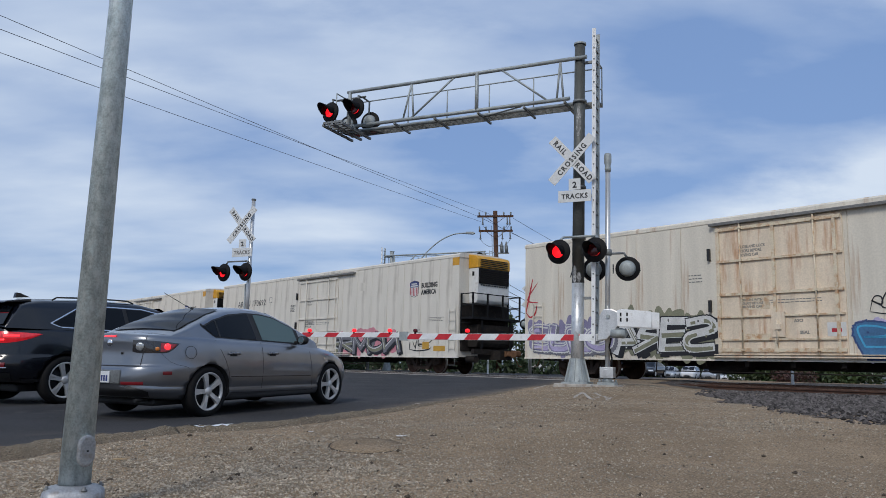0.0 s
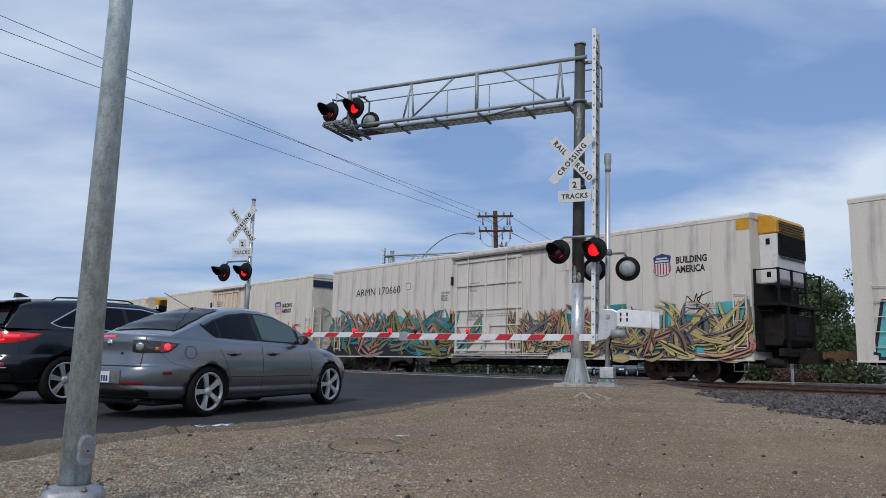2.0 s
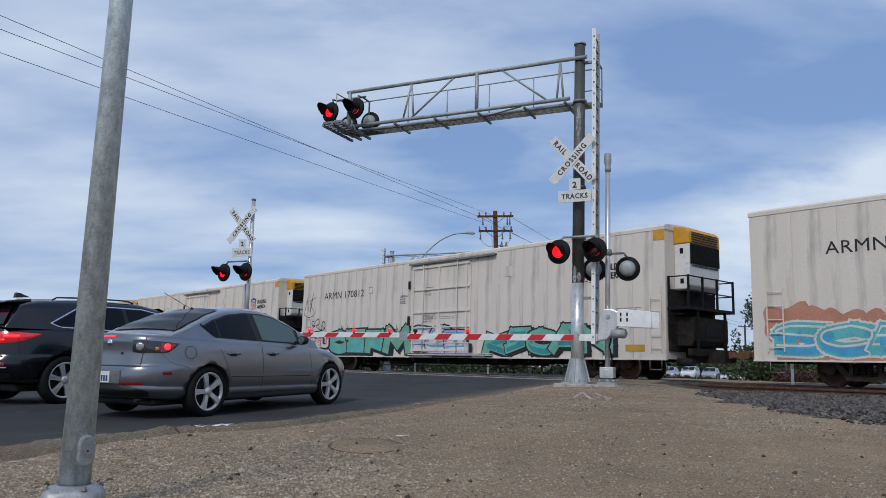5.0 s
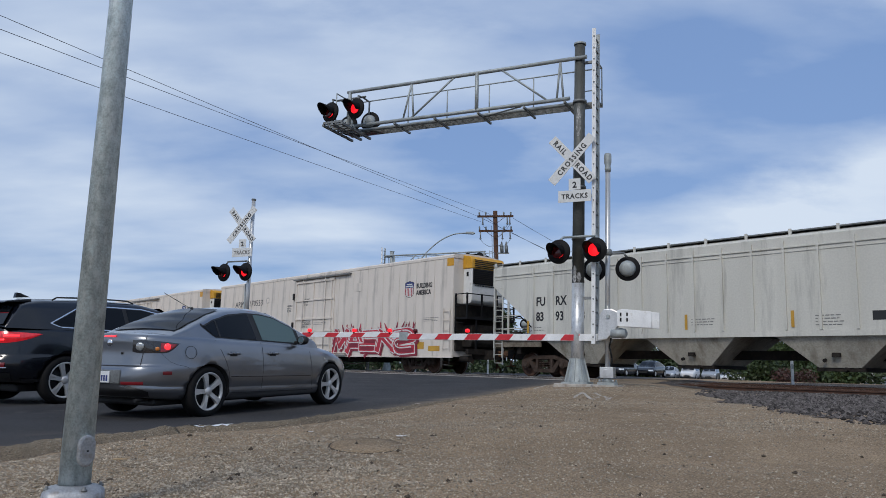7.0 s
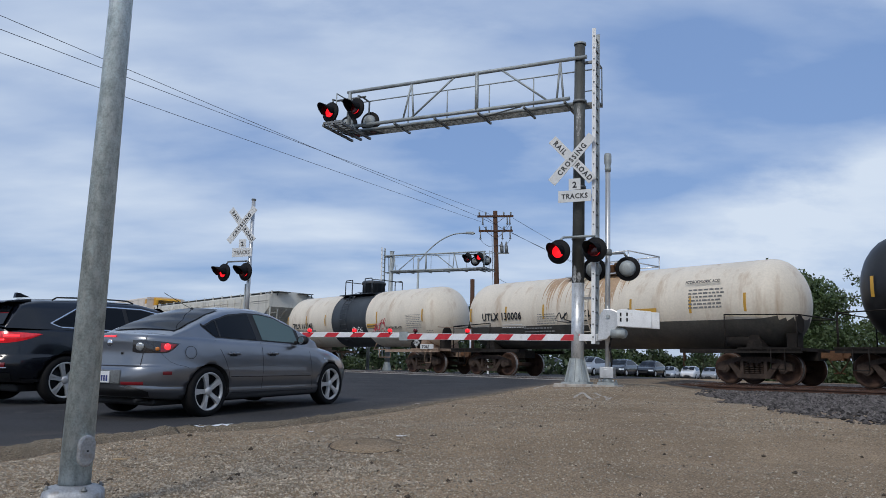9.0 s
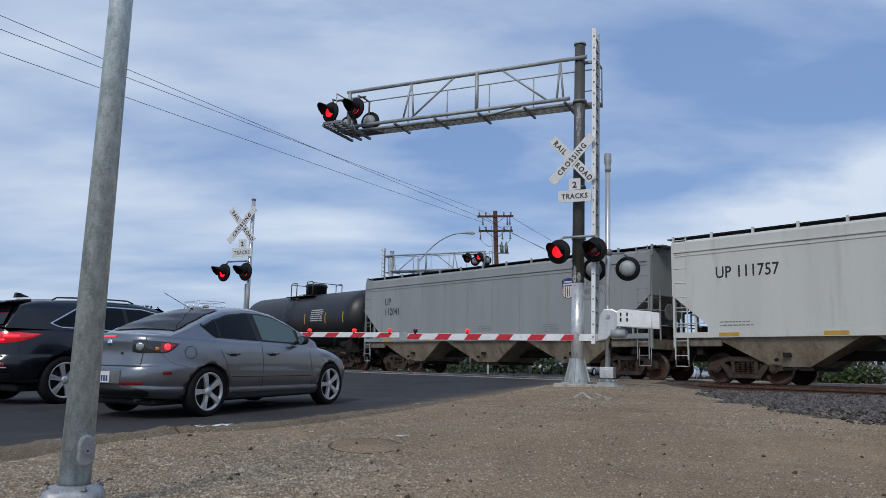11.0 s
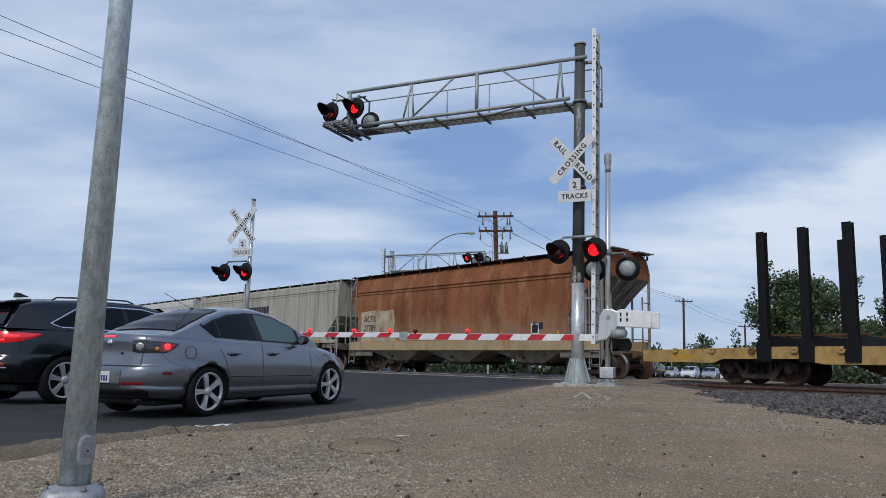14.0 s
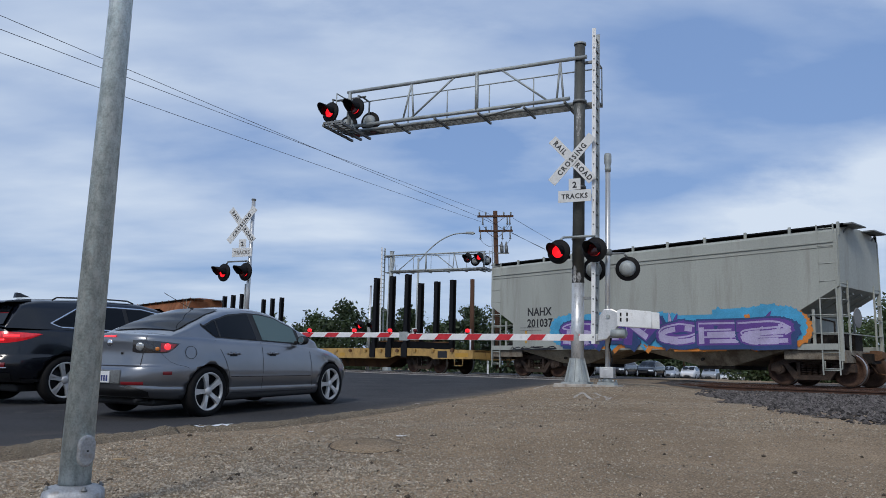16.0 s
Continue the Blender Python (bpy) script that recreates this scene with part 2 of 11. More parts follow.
M["ballast_bed"] = earth("ballast_bed", (0.070, 0.058, 0.050), (0.22, 0.21, 0.20), (0.03, 0.03, 0.032), 1.6)
M["rail"] = mat("rail", (0.090, 0.046, 0.030), 0.65, metal=0.4, vary=0.3, scale=6, fine=50, bump=0.2)
M["rail_top"] = mat("rail_top", (0.35, 0.30, 0.27), 0.4, metal=0.9, vary=0.2, scale=4, bump=0.05)
M["tie"] = mat("tie", (0.13, 0.10, 0.08), 0.9, vary=0.35, scale=6, fine=40, bump=0.5)
M["galv"] = mat("galvanised_steel", (0.34, 0.37, 0.37), 0.62, metal=0.35, vary=0.16, scale=7, fine=45, bump=0.08, dirt=(0.26, 0.27, 0.27), dirt_amount=0.3, stretch=(1, 1, 0.35))
M["galv_dark"] = mat("dull_galvanised_steel", (0.20, 0.21, 0.21), 0.6, metal=0.5, vary=0.2, scale=6, fine=40, bump=0.1)
M["mast_dark"] = mat("dark_weathered_mast", (0.095, 0.098, 0.09), 0.55, metal=0.3, vary=0.25, scale=3, fine=40, bump=0.1, stretch=(1, 1, 0.3))
M["alu"] = mat("aluminium", (0.62, 0.62, 0.61), 0.38, metal=0.7, vary=0.14, scale=6, fine=50, bump=0.06, stretch=(1, 1, 0.3))
M["black"] = mat("black_paint", (0.007, 0.007, 0.008), 0.65, vary=0.3, scale=8, fine=60, bump=0.05)
M["black"].node_tree.nodes["Principled BSDF"].inputs["Specular IOR Level"].default_value = 0.2
M["sign_white"] = mat("sign_white", (0.62, 0.63, 0.62), 0.5, vary=0.08, scale=6, fine=60, bump=0.02, dirt=(0.45, 0.45, 0.43), dirt_amount=0.15)
M["sign_black"] = mat("sign_black", (0.012, 0.012, 0.012), 0.5, vary=0.1, bump=0)
M["lamp_on"] = mat("lit_red_lens", (0.9, 0.010, 0.018), 0.3, vary=0.0, bump=0, glow=1.25)
M["lamp_off"] = mat("dark_red_lens", (0.10, 0.008, 0.010), 0.15, vary=0.1, bump=0)
M["white_paint"] = mat("white_paint", (0.74, 0.75, 0.75), 0.5, vary=0.08, scale=5, fine=60, bump=0.03, dirt=(0.45, 0.43, 0.38), dirt_amount=0.1)
M["red_paint"] = mat("red_reflective", (0.52, 0.02, 0.03), 0.4, vary=0.12, scale=6, bump=0.02)
M["wood_pole"] = mat("wood_pole", (0.085, 0.046, 0.030), 0.9, vary=0.3, scale=8, fine=50, bump=0.4, stretch=(1, 1, 0.1))
M["wire"] = mat("wire", (0.085, 0.09, 0.105), 0.6, vary=0.1, bump=0)
M["leaf"] = mat("leaf", (0.046, 0.074, 0.022), 0.6, vary=0.35, scale=0.9, fine=5, bump=0.0, spread=0.15)
M["bark"] = mat("bark", (0.10, 0.075, 0.055), 0.95, vary=0.3, scale=6, bump=0.5)

# ---------------------------------------------------------------- mesh helpers


def box(bm, x0, x1, y0, y1, z0, z1, mi=0):
    v = [bm.verts.new(p) for p in ((x0, y0, z0), (x1, y0, z0), (x1, y1, z0), (x0, y1, z0), (x0, y0, z1), (x1, y0, z1), (x1, y1, z1), (x0, y1, z1))]
    for f in ((0, 3, 2, 1), (4, 5, 6, 7), (0, 1, 5, 4), (1, 2, 6, 5), (2, 3, 7, 6), (3, 0, 4, 7)):
        bm.faces.new([v[i] for i in f]).material_index = mi
    return v


def cyl(bm, p, q, r, seg=12, r2=None, caps=True, mi=0, smooth=True):
    """A round bar or cone from p to q."""
    p, q = Vector(p), Vector(q)
    r2 = r if r2 is None else r2
    turn = (q - p).to_track_quat("Z", "Y").to_matrix()
    rings = []
    for c, rad in ((p, r), (q, r2)):
        rings.append([bm.verts.new(c + turn @ Vector((rad * math.cos(2 * math.pi * i / seg), rad * math.sin(2 * math.pi * i / seg), 0))) for i in range(seg)])
    for i in range(seg):
        f = bm.faces.new((rings[0][i], rings[0][(i + 1) % seg], rings[1][(i + 1) % seg], rings[1][i]))
        f.material_index, f.smooth = mi, smooth
    if caps:
        bm.faces.new(rings[0][::-1]).material_index = mi
        bm.faces.new(rings[1]).material_index = mi


def beam(bm, p, q, w, h, mi=0):
    """A square bar from p to q."""
    p, q = Vector(p), Vector(q)
    turn = (q - p).to_track_quat("Z", "Y").to_matrix()
    rings = [[bm.verts.new(c + turn @ Vector((sx * w / 2, sy * h / 2, 0))) for sx, sy in ((-1, -1), (1, -1), (1, 1), (-1, 1))] for c in (p, q)]
    for i in range(4):
        bm.faces.new((rings[0][i], rings[0][(i + 1) % 4], rings[1][(i + 1) % 4], rings[1][i])).material_index = mi
    bm.faces.new(rings[0][::-1]).material_index = mi
    bm.faces.new(rings[1]).material_index = mi


def tube(bm, pts, r, seg=8):
    for a, b in zip(pts, pts[1:]):
        cyl(bm, a, b, r, seg)


def lathe(bm, prof, seg=24, axis="Z", mi=0, smooth=True, at=(0, 0, 0), caps=(True, True)):
    """Revolve (radius, height) pairs round an axis."""
    rings = []
    for r, h in prof:
        ring = []
        for i in range(seg):
            a = 2 * math.pi * i / seg
            c, s = r * math.cos(a), r * math.sin(a)
            p = {"Z": (c, s, h), "X": (h, c, s), "Y": (s, h, c)}[axis]
            ring.append(bm.verts.new(Vector(p) + Vector(at)))
        rings.append(ring)
    for a, b in zip(rings, rings[1:]):
        for i in range(seg):
            f = bm.faces.new((a[i], a[(i + 1) % seg], b[(i + 1) % seg], b[i]))
            f.smooth, f.material_index = smooth, mi
    if caps[0]:
        bm.faces.new(rings[0][::-1]).material_index = mi
    if caps[1]:
        bm.faces.new(rings[-1]).material_index = mi


def prism(bm, outline, y0, y1, mi=0):
    """An outline in (x, z) pulled out between two y."""
    a = [bm.verts.new((x, y0, z)) for x, z in outline]
    b = [bm.verts.new((x, y1, z)) for x, z in outline]
    k = len(a)
    for i in range(k):
        bm.faces.new((a[i], a[(i + 1) % k], b[(i + 1) % k], b[i])).material_index = mi
    bm.faces.new(a[::-1]).material_index = mi
    bm.faces.new(b).material_index = mi


def finish(name, bm, materials):
    bmesh.ops.recalc_face_normals(bm, faces=bm.faces)
    me = bpy.data.meshes.new(name)
    bm.to_mesh(me)
    bm.free()
    for m in materials if isinstance(materials, (list, tuple)) else [materials]:
        me.materials.append(M[m] if isinstance(m, str) else m)
    return me


def part(name, bm, material, parent=None, label="", bevel=0.0, at=None):
    ob = new(name, finish(name, bm, material))
    ob.parent = parent
    if at is not None:
        ob.matrix_basis = at
    if label:
        tagged(ob, label)
    if bevel:
        b = ob.modifiers.new("bevel", "BEVEL")
        b.width, b.segments, b.limit_method = bevel, 2, "ANGLE"
    return ob


def thing(name, m, label, category, group=""):
    ob = new(name)
    ob.empty_display_size = 0.2
    ob.matrix_basis = m
    return tagged(ob, label, category, group)


FACE = Matrix(((-1, 0, 0, 0), (0, 0, 1, 0), (0, 1, 0, 0), (0, 0, 0, 1)))  # lettering that looks along +y


def letters(words, size, parent, material, x, y, z, name="lettering", bold=0.0, m=None, squeeze=1.0, align="LEFT", spacing=1.0):
    """Words as flat mesh, on a side that looks along +y, starting at x and running to -x."""
    cu = bpy.data.curves.new(name, "FONT")
    cu.body, cu.size, cu.offset, cu.extrude, cu.resolution_u = words, size, bold, 0.002, 2
    cu.align_x, cu.space_character = align, spacing
    tmp = new(name, cu)
    dg = bpy.context.evaluated_depsgraph_get()
    me = bpy.data.meshes.new_from_object(tmp.evaluated_get(dg))
    bpy.data.objects.remove(tmp)
    bpy.data.curves.remove(cu)
    me.materials.clear()
    me.materials.append(M[material])
    ob = new(name, me)
    ob.parent = parent
    ob.matrix_basis = (m if m is not None else Matrix.Translation((x, y, z)) @ FACE) @ Matrix.Diagonal((squeeze, 1, 1, 1))
    return ob


def empty_bm():
    return bmesh.new()


# ---------------------------------------------------------------- the plan
TR = math.radians(131.135)                     # heading of the tracks, and of the train
TD = Vector((math.cos(TR), math.sin(TR), 0))   # away along the tracks
TN = Vector((math.sin(TR), -math.cos(TR), 0))  # across the tracks, away from the camera
RAIL = 0.495
NEAR_TRACK, FAR_TRACK = 18.5, 22.85
ROAD_AZ = 25.0
RD = Vector((math.sin(radians(ROAD_AZ)), math.cos(radians(ROAD_AZ)), 0))
RN = Vector((RD.y, -RD.x, 0))                  # right of the road
EDGE = (Vector((-2.75, 8.4, 0))).dot(RN)       # near edge of the road, across it


def across(x, y):
    return x * TN.x + y * TN.y


def road_z(x, y):
    """The crossing's hump: up to the tracks, level over them, down beyond."""
    d = across(x, y)
    pts = ((-60, -0.5), (-6, -0.22), (0, -0.03), (17, 0.47), (17.5, 0.485), (25, 0.485), (27, 0.46), (60, 0.28), (110, -0.5), (400, -0.8))
    if d <= pts[0][0]:
        return pts[0][1]
    for (a, za), (b, zb) in zip(pts, pts[1:]):
        if d <= b:
            t = (d - a) / (b - a)
            return za + (zb - za) * t
    return pts[-1][1]


def on_road(along, right):
    """A point of the plan from metres along the road and to the right of its near edge."""
    p = RD * along + RN * (EDGE + right)
    return p

# ---------------------------------------------------------------- ground and road
def smooth01(t):
    t = max(0.0, min(1.0, t))
    return t * t * (3 - 2 * t)


BERM = ((-12.0, -4.0), (-6.1, 1.5), (-3.5, 6.25), (-3.17, 6.99), (-2.66, 7.84), (-2.19, 8.06), (-1.71, 8.55), (-1.23, 9.54), (-0.60, 10.75), (0.22, 13.1), (0.97, 14.6), (1.88, 16.9), (2.75, 18.9), (60.0, 160.0))


def side_of(x, y):
    """Metres to the right of the road's near edge."""
    for (xa, ya), (xb, yb) in zip(BERM, BERM[1:]):
        if y <= yb or yb > 100:
            t = (y - ya) / (yb - ya)
            return (x - (xa + (xb - xa) * t)) * (yb - ya) / math.hypot(xb - xa, yb - ya)
    return 0.0


def ground_z(x, y):
    """Dirt level with the road beside it, mounded round the signal, and dropping to the ballast at the tracks."""
    d = across(x, y)
    side = side_of(x, y)
    z = road_z(x, y)
    if side > -0.12 and d < 45:
        z += 0.012 + 0.02 * smooth01(side / 0.6)
        z -= 0.15 * smooth01((side - 1.9) / 2.4) * smooth01((d - 9) / 7) * smooth01((34 - d) / 6)
        z += 0.015 * math.exp(-((x - 3.2) ** 2 + (y - 16.6) ** 2) / 3.0)
        z -= 0.055 * smooth01(side / 0.18) * smooth01((7.6 - y) / 1.6)
        if d < 20:
            k = smooth01(side / 0.5)
            z += k * (0.03 * noise.noise(Vector((x * 0.5, y * 0.5, 0))) + 0.014 * noise.noise(Vector((x * 2.1, y * 2.1, 3))) + 0.007 * noise.noise(Vector((x * 6.1, y * 6.1, 5))))
    elif side <= -0.12:
        z -= 0.06
    return z


def build_ground():
    xs = sorted(set([round(-6 + 0.16 * i, 3) for i in range(150)] + [-2500, -900, -300, -120, -60, -30, -20, -14, -10, -8, 20, 23, 26, 32, 45, 70, 120, 300, 900, 2500]))
    ys = sorted(set([round(1 + 0.16 * i, 3) for i in range(150)] + [-2500, -600, -120, -40, -15, -5, -1, 27, 29, 32, 36, 41, 48, 60, 80, 110, 150, 250, 600, 1500, 3500]))
    verts, faces = [], []
    for y in ys:
        for x in xs:
            verts.append((x, y, ground_z(x, y)))
    w = len(xs)
    for j in range(len(ys) - 1):
        for i in range(w - 1):
            faces.append((j * w + i, j * w + i + 1, (j + 1) * w + i + 1, (j + 1) * w + i))
    me = bpy.data.meshes.new("ground")
    me.from_pydata(verts, [], faces)
    me.materials.append(M["dirt"])
    for p in me.polygons:
        p.use_smooth = True
    tagged(new("ground", me), "bare brown dirt and gravel verge beside the road", "ground", kind="structure")


def strip(name, along, rights, lift, material, label, category):
    """A sheet over the road's own lengthwise and crosswise stations."""
    verts, faces = [], []
    for a in along:
        for r in rights:
            p = on_road(a, r)
            verts.append((p.x, p.y, road_z(p.x, p.y) + lift - 0.25 * smooth01(side_of(p.x, p.y) / 0.3)))
    w = len(rights)
    for j in range(len(along) - 1):
        for i in range(w - 1):
            faces.append((j * w + i, j * w + i + 1, (j + 1) * w + i + 1, (j + 1) * w + i))
    me = bpy.data.meshes.new(name)
    me.from_pydata(verts, [], faces)
    me.materials.append(M[material])
    dust = me.attributes.new("dust", "FLOAT", "POINT")
    for k, (x, y, z) in enumerate(verts):
        dust.data[k].value = 0.75 * smooth01(1.0 + side_of(x, y) / 0.75) + 0.06 * smooth01(1.0 + side_of(x, y) / 3.0)
    return tagged(new(name, me), label, category, kind="structure")


STATIONS = [-60, -30, -15] + [-8 + 0.5 * i for i in range(100)] + [44, 48, 54, 62, 72, 85, 100, 130, 200, 400]


def build_road():
    strip("road", STATIONS, [-26 + 1.0 * i for i in range(24)] + [-2 + 0.15 * i for i in range(40)], 0.0, "asphalt", "dark grey worn asphalt road over the crossing", "road")


def build_tracks():
    for d, nm in ((NEAR_TRACK, "near"), (FAR_TRACK, "far")):
        tr = thing("railway_track", Matrix.Translation((0, 0, 0)), "rusty steel rails on wooden ties in dark ballast", "railway track", "tracks")
        o = TN * d
        m = pose(o.x, o.y, RAIL, 0, 0, math.degrees(TR))
        for side in (-1, 1):
            bm = empty_bm()
            y = side * 0.7525
            prof = ((-0.07, -0.175), (0.07, -0.175), (0.07, -0.16), (0.012, -0.14), (0.012, -0.045), (0.037, -0.035), (0.037, 0.0), (-0.037, 0.0), (-0.037, -0.035), (-0.012, -0.045), (-0.012, -0.14), (-0.07, -0.16))
            a = [bm.verts.new((-120, y + px, pz)) for px, pz in prof]
            b = [bm.verts.new((160, y + px, pz)) for px, pz in prof]
            for i in range(12):
                f = bm.faces.new((a[i], a[(i + 1) % 12], b[(i + 1) % 12], b[i]))
                f.material_index = 1 if i == 6 else 0
            part("rail", bm, ["rail", "rail_top"], tr, at=m)


def build_crossing():
    """Pale concrete edge strips beside the rails where the road crosses them."""
    for d in (17.52, 19.45, 21.85, 23.85):
        cr = EDGE - 15.5
        bm = empty_bm()
        # from the road's near edge to its far side, along the tracks
        a0 = (TN * d).dot(RN)
        k = TD.dot(RN)
        s0, s1 = (EDGE + 1.2 - a0) / k, (cr - a0) / k
        p, q = TN * d + TD * s0, TN * d + TD * s1
        w = TN * 0.09
        lo = [bm.verts.new((v.x, v.y, 0.497)) for v in (p - w, p + w, q + w, q - w)]
        hi = [bm.verts.new((v.x, v.y, 0.40)) for v in (p - w, p + w, q + w, q - w)]
        bm.faces.new(lo); bm.faces.new(hi[::-1])
        for i in range(4):
            bm.faces.new((lo[i], lo[(i + 1) % 4], hi[(i + 1) % 4], hi[i]))
        tagged(part("crossing_edge", bm, "concrete"), "pale concrete strip beside the rails in the road", "crossing strip", "crossing strips", kind="structure")


def build_kerb():
    """Crumbling low kerb where the dirt meets the asphalt."""
    prof = ((-0.13, -0.03), (-0.10, 0.035), (-0.06, 0.062), (0.0, 0.072), (0.06, 0.064), (0.10, 0.045), (0.14, 0.015), (0.19, -0.03), (0.26, -0.06))
    rows = []
    n = 420
    line = BERM[1:12]
    total = [math.hypot(b[0] - a[0], b[1] - a[1]) for a, b in zip(line, line[1:])]
    for i in range(n + 1):
        a = sum(total) * i / n
        k = 0
        left = a
        while k < len(total) - 1 and left > total[k]:
            left -= total[k]
            k += 1
        (xa, ya), (xb, yb) = line[k], line[k + 1]
        dx, dy = (xb - xa) / total[k], (yb - ya) / total[k]
        px, py = xa + dx * left, ya + dy * left
        w = noise.noise(Vector((a * 1.3, 0.2, 0))) * 0.025 + noise.noise(Vector((a * 5.1, 4.2, 0))) * 0.012
        low = 1.0 - 0.72 * smooth01((a - 9.6) / 3.4)
        row = []
        for j, (r, h) in enumerate(prof):
            r2 = r + w
            x, y = px + dy * r2, py - dx * r2
            hh = h * low * (1 + 0.28 * noise.noise(Vector((a * 2.3, r * 4, 7)))) + 0.022 * noise.noise(Vector((a * 7.0, r * 12, 3))) + 0.010 * noise.noise(Vector((a * 19.0, r * 30, 5))) if 0 < j < 7 else h
            row.append((x, y, road_z(x, y) + hh))
        rows.append(row)
    # white paint spilt over the kerb
    rnd = random.Random(9)
    bm = empty_bm()
    last = None
    spill = [i for i, r in enumerate(rows) if -2.56 < r[3][0] < -2.13 and r[3][1] < 8.6]
    for i in spill:
        k1 = 5 if spill[1] < i < spill[-2] and rnd.random() < 0.75 else 4
        row = [bm.verts.new(Vector(rows[i][j]) + Vector((0, 0, 0.006))) for j in (1, 2, 3 if k1 == 4 else 4)]
        if last:
            for u, v, w, x in zip(last, last[1:], row[1:], row):
                bm.faces.new((u, v, w, x))
        last = row
    tagged(part("paint_spill", bm, "white_paint"), "white paint spilt over the kerb", "paint mark")
    w = len(prof)
    verts = [v for r in rows for v in r]
    faces = [(i * w + j, i * w + j + 1, (i + 1) * w + j + 1, (i + 1) * w + j) for i in range(n) for j in range(w - 1)]
    me = bpy.data.meshes.new("kerb")
    me.from_pydata(verts, [], faces)
    me.materials.append(M["kerb"])
    for p in me.polygons:
        p.use_smooth = True
    tagged(new("kerb", me), "crumbling low kerb edged with dirt", "kerb", kind="structure")


def stones(name, pts, rmin, rmax, material, label, seed):
    """Loose stones, each a dented eight-faced lump half sunk in the ground."""
    rng = np.random.default_rng(seed)
    n = len(pts)
    base = np.array([(1, 0, 0), (-1, 0, 0), (0, 1, 0), (0, -1, 0), (0, 0, 1), (0, 0, -1)], float)
    f = np.array([(0, 2, 4), (2, 1, 4), (1, 3, 4), (3, 0, 4), (2, 0, 5), (1, 2, 5), (3, 1, 5), (0, 3, 5)])
    r = rmin + (rmax - rmin) * rng.random(n) ** 2.6
    v = base[None] * (r[:, None, None]) * rng.uniform(0.6, 1.3, (n, 6, 1))
    v[:, :, 2] *= 0.7
    a = rng.uniform(0, 6.28, n)
    c, s = np.cos(a)[:, None], np.sin(a)[:, None]
    x, y = v[:, :, 0] * c - v[:, :, 1] * s, v[:, :, 0] * s + v[:, :, 1] * c
    p = np.array(pts)
    out = np.stack([x + p[:, None, 0], y + p[:, None, 1], v[:, :, 2] + p[:, None, 2] + r[:, None] * 0.32], axis=2).reshape(-1, 3)
    faces = (f[None] + 6 * np.arange(n)[:, None, None]).reshape(-1, 3)
    me = bpy.data.meshes.new(name)
    me.from_pydata(out.tolist(), [], faces.tolist())
    me.materials.append(M[material])
    return tagged(new(name, me), label, "stones", kind="stuff")


def scatter(n, test, box4, seed):
    rnd = random.Random(seed)
    pts = []
    while len(pts) < n:
        x, y = rnd.uniform(box4[0], box4[1]), rnd.uniform(box4[2], box4[3])
        if rnd.random() < test(x, y):
            pts.append((x, y, ground_z(x, y)))
    return pts


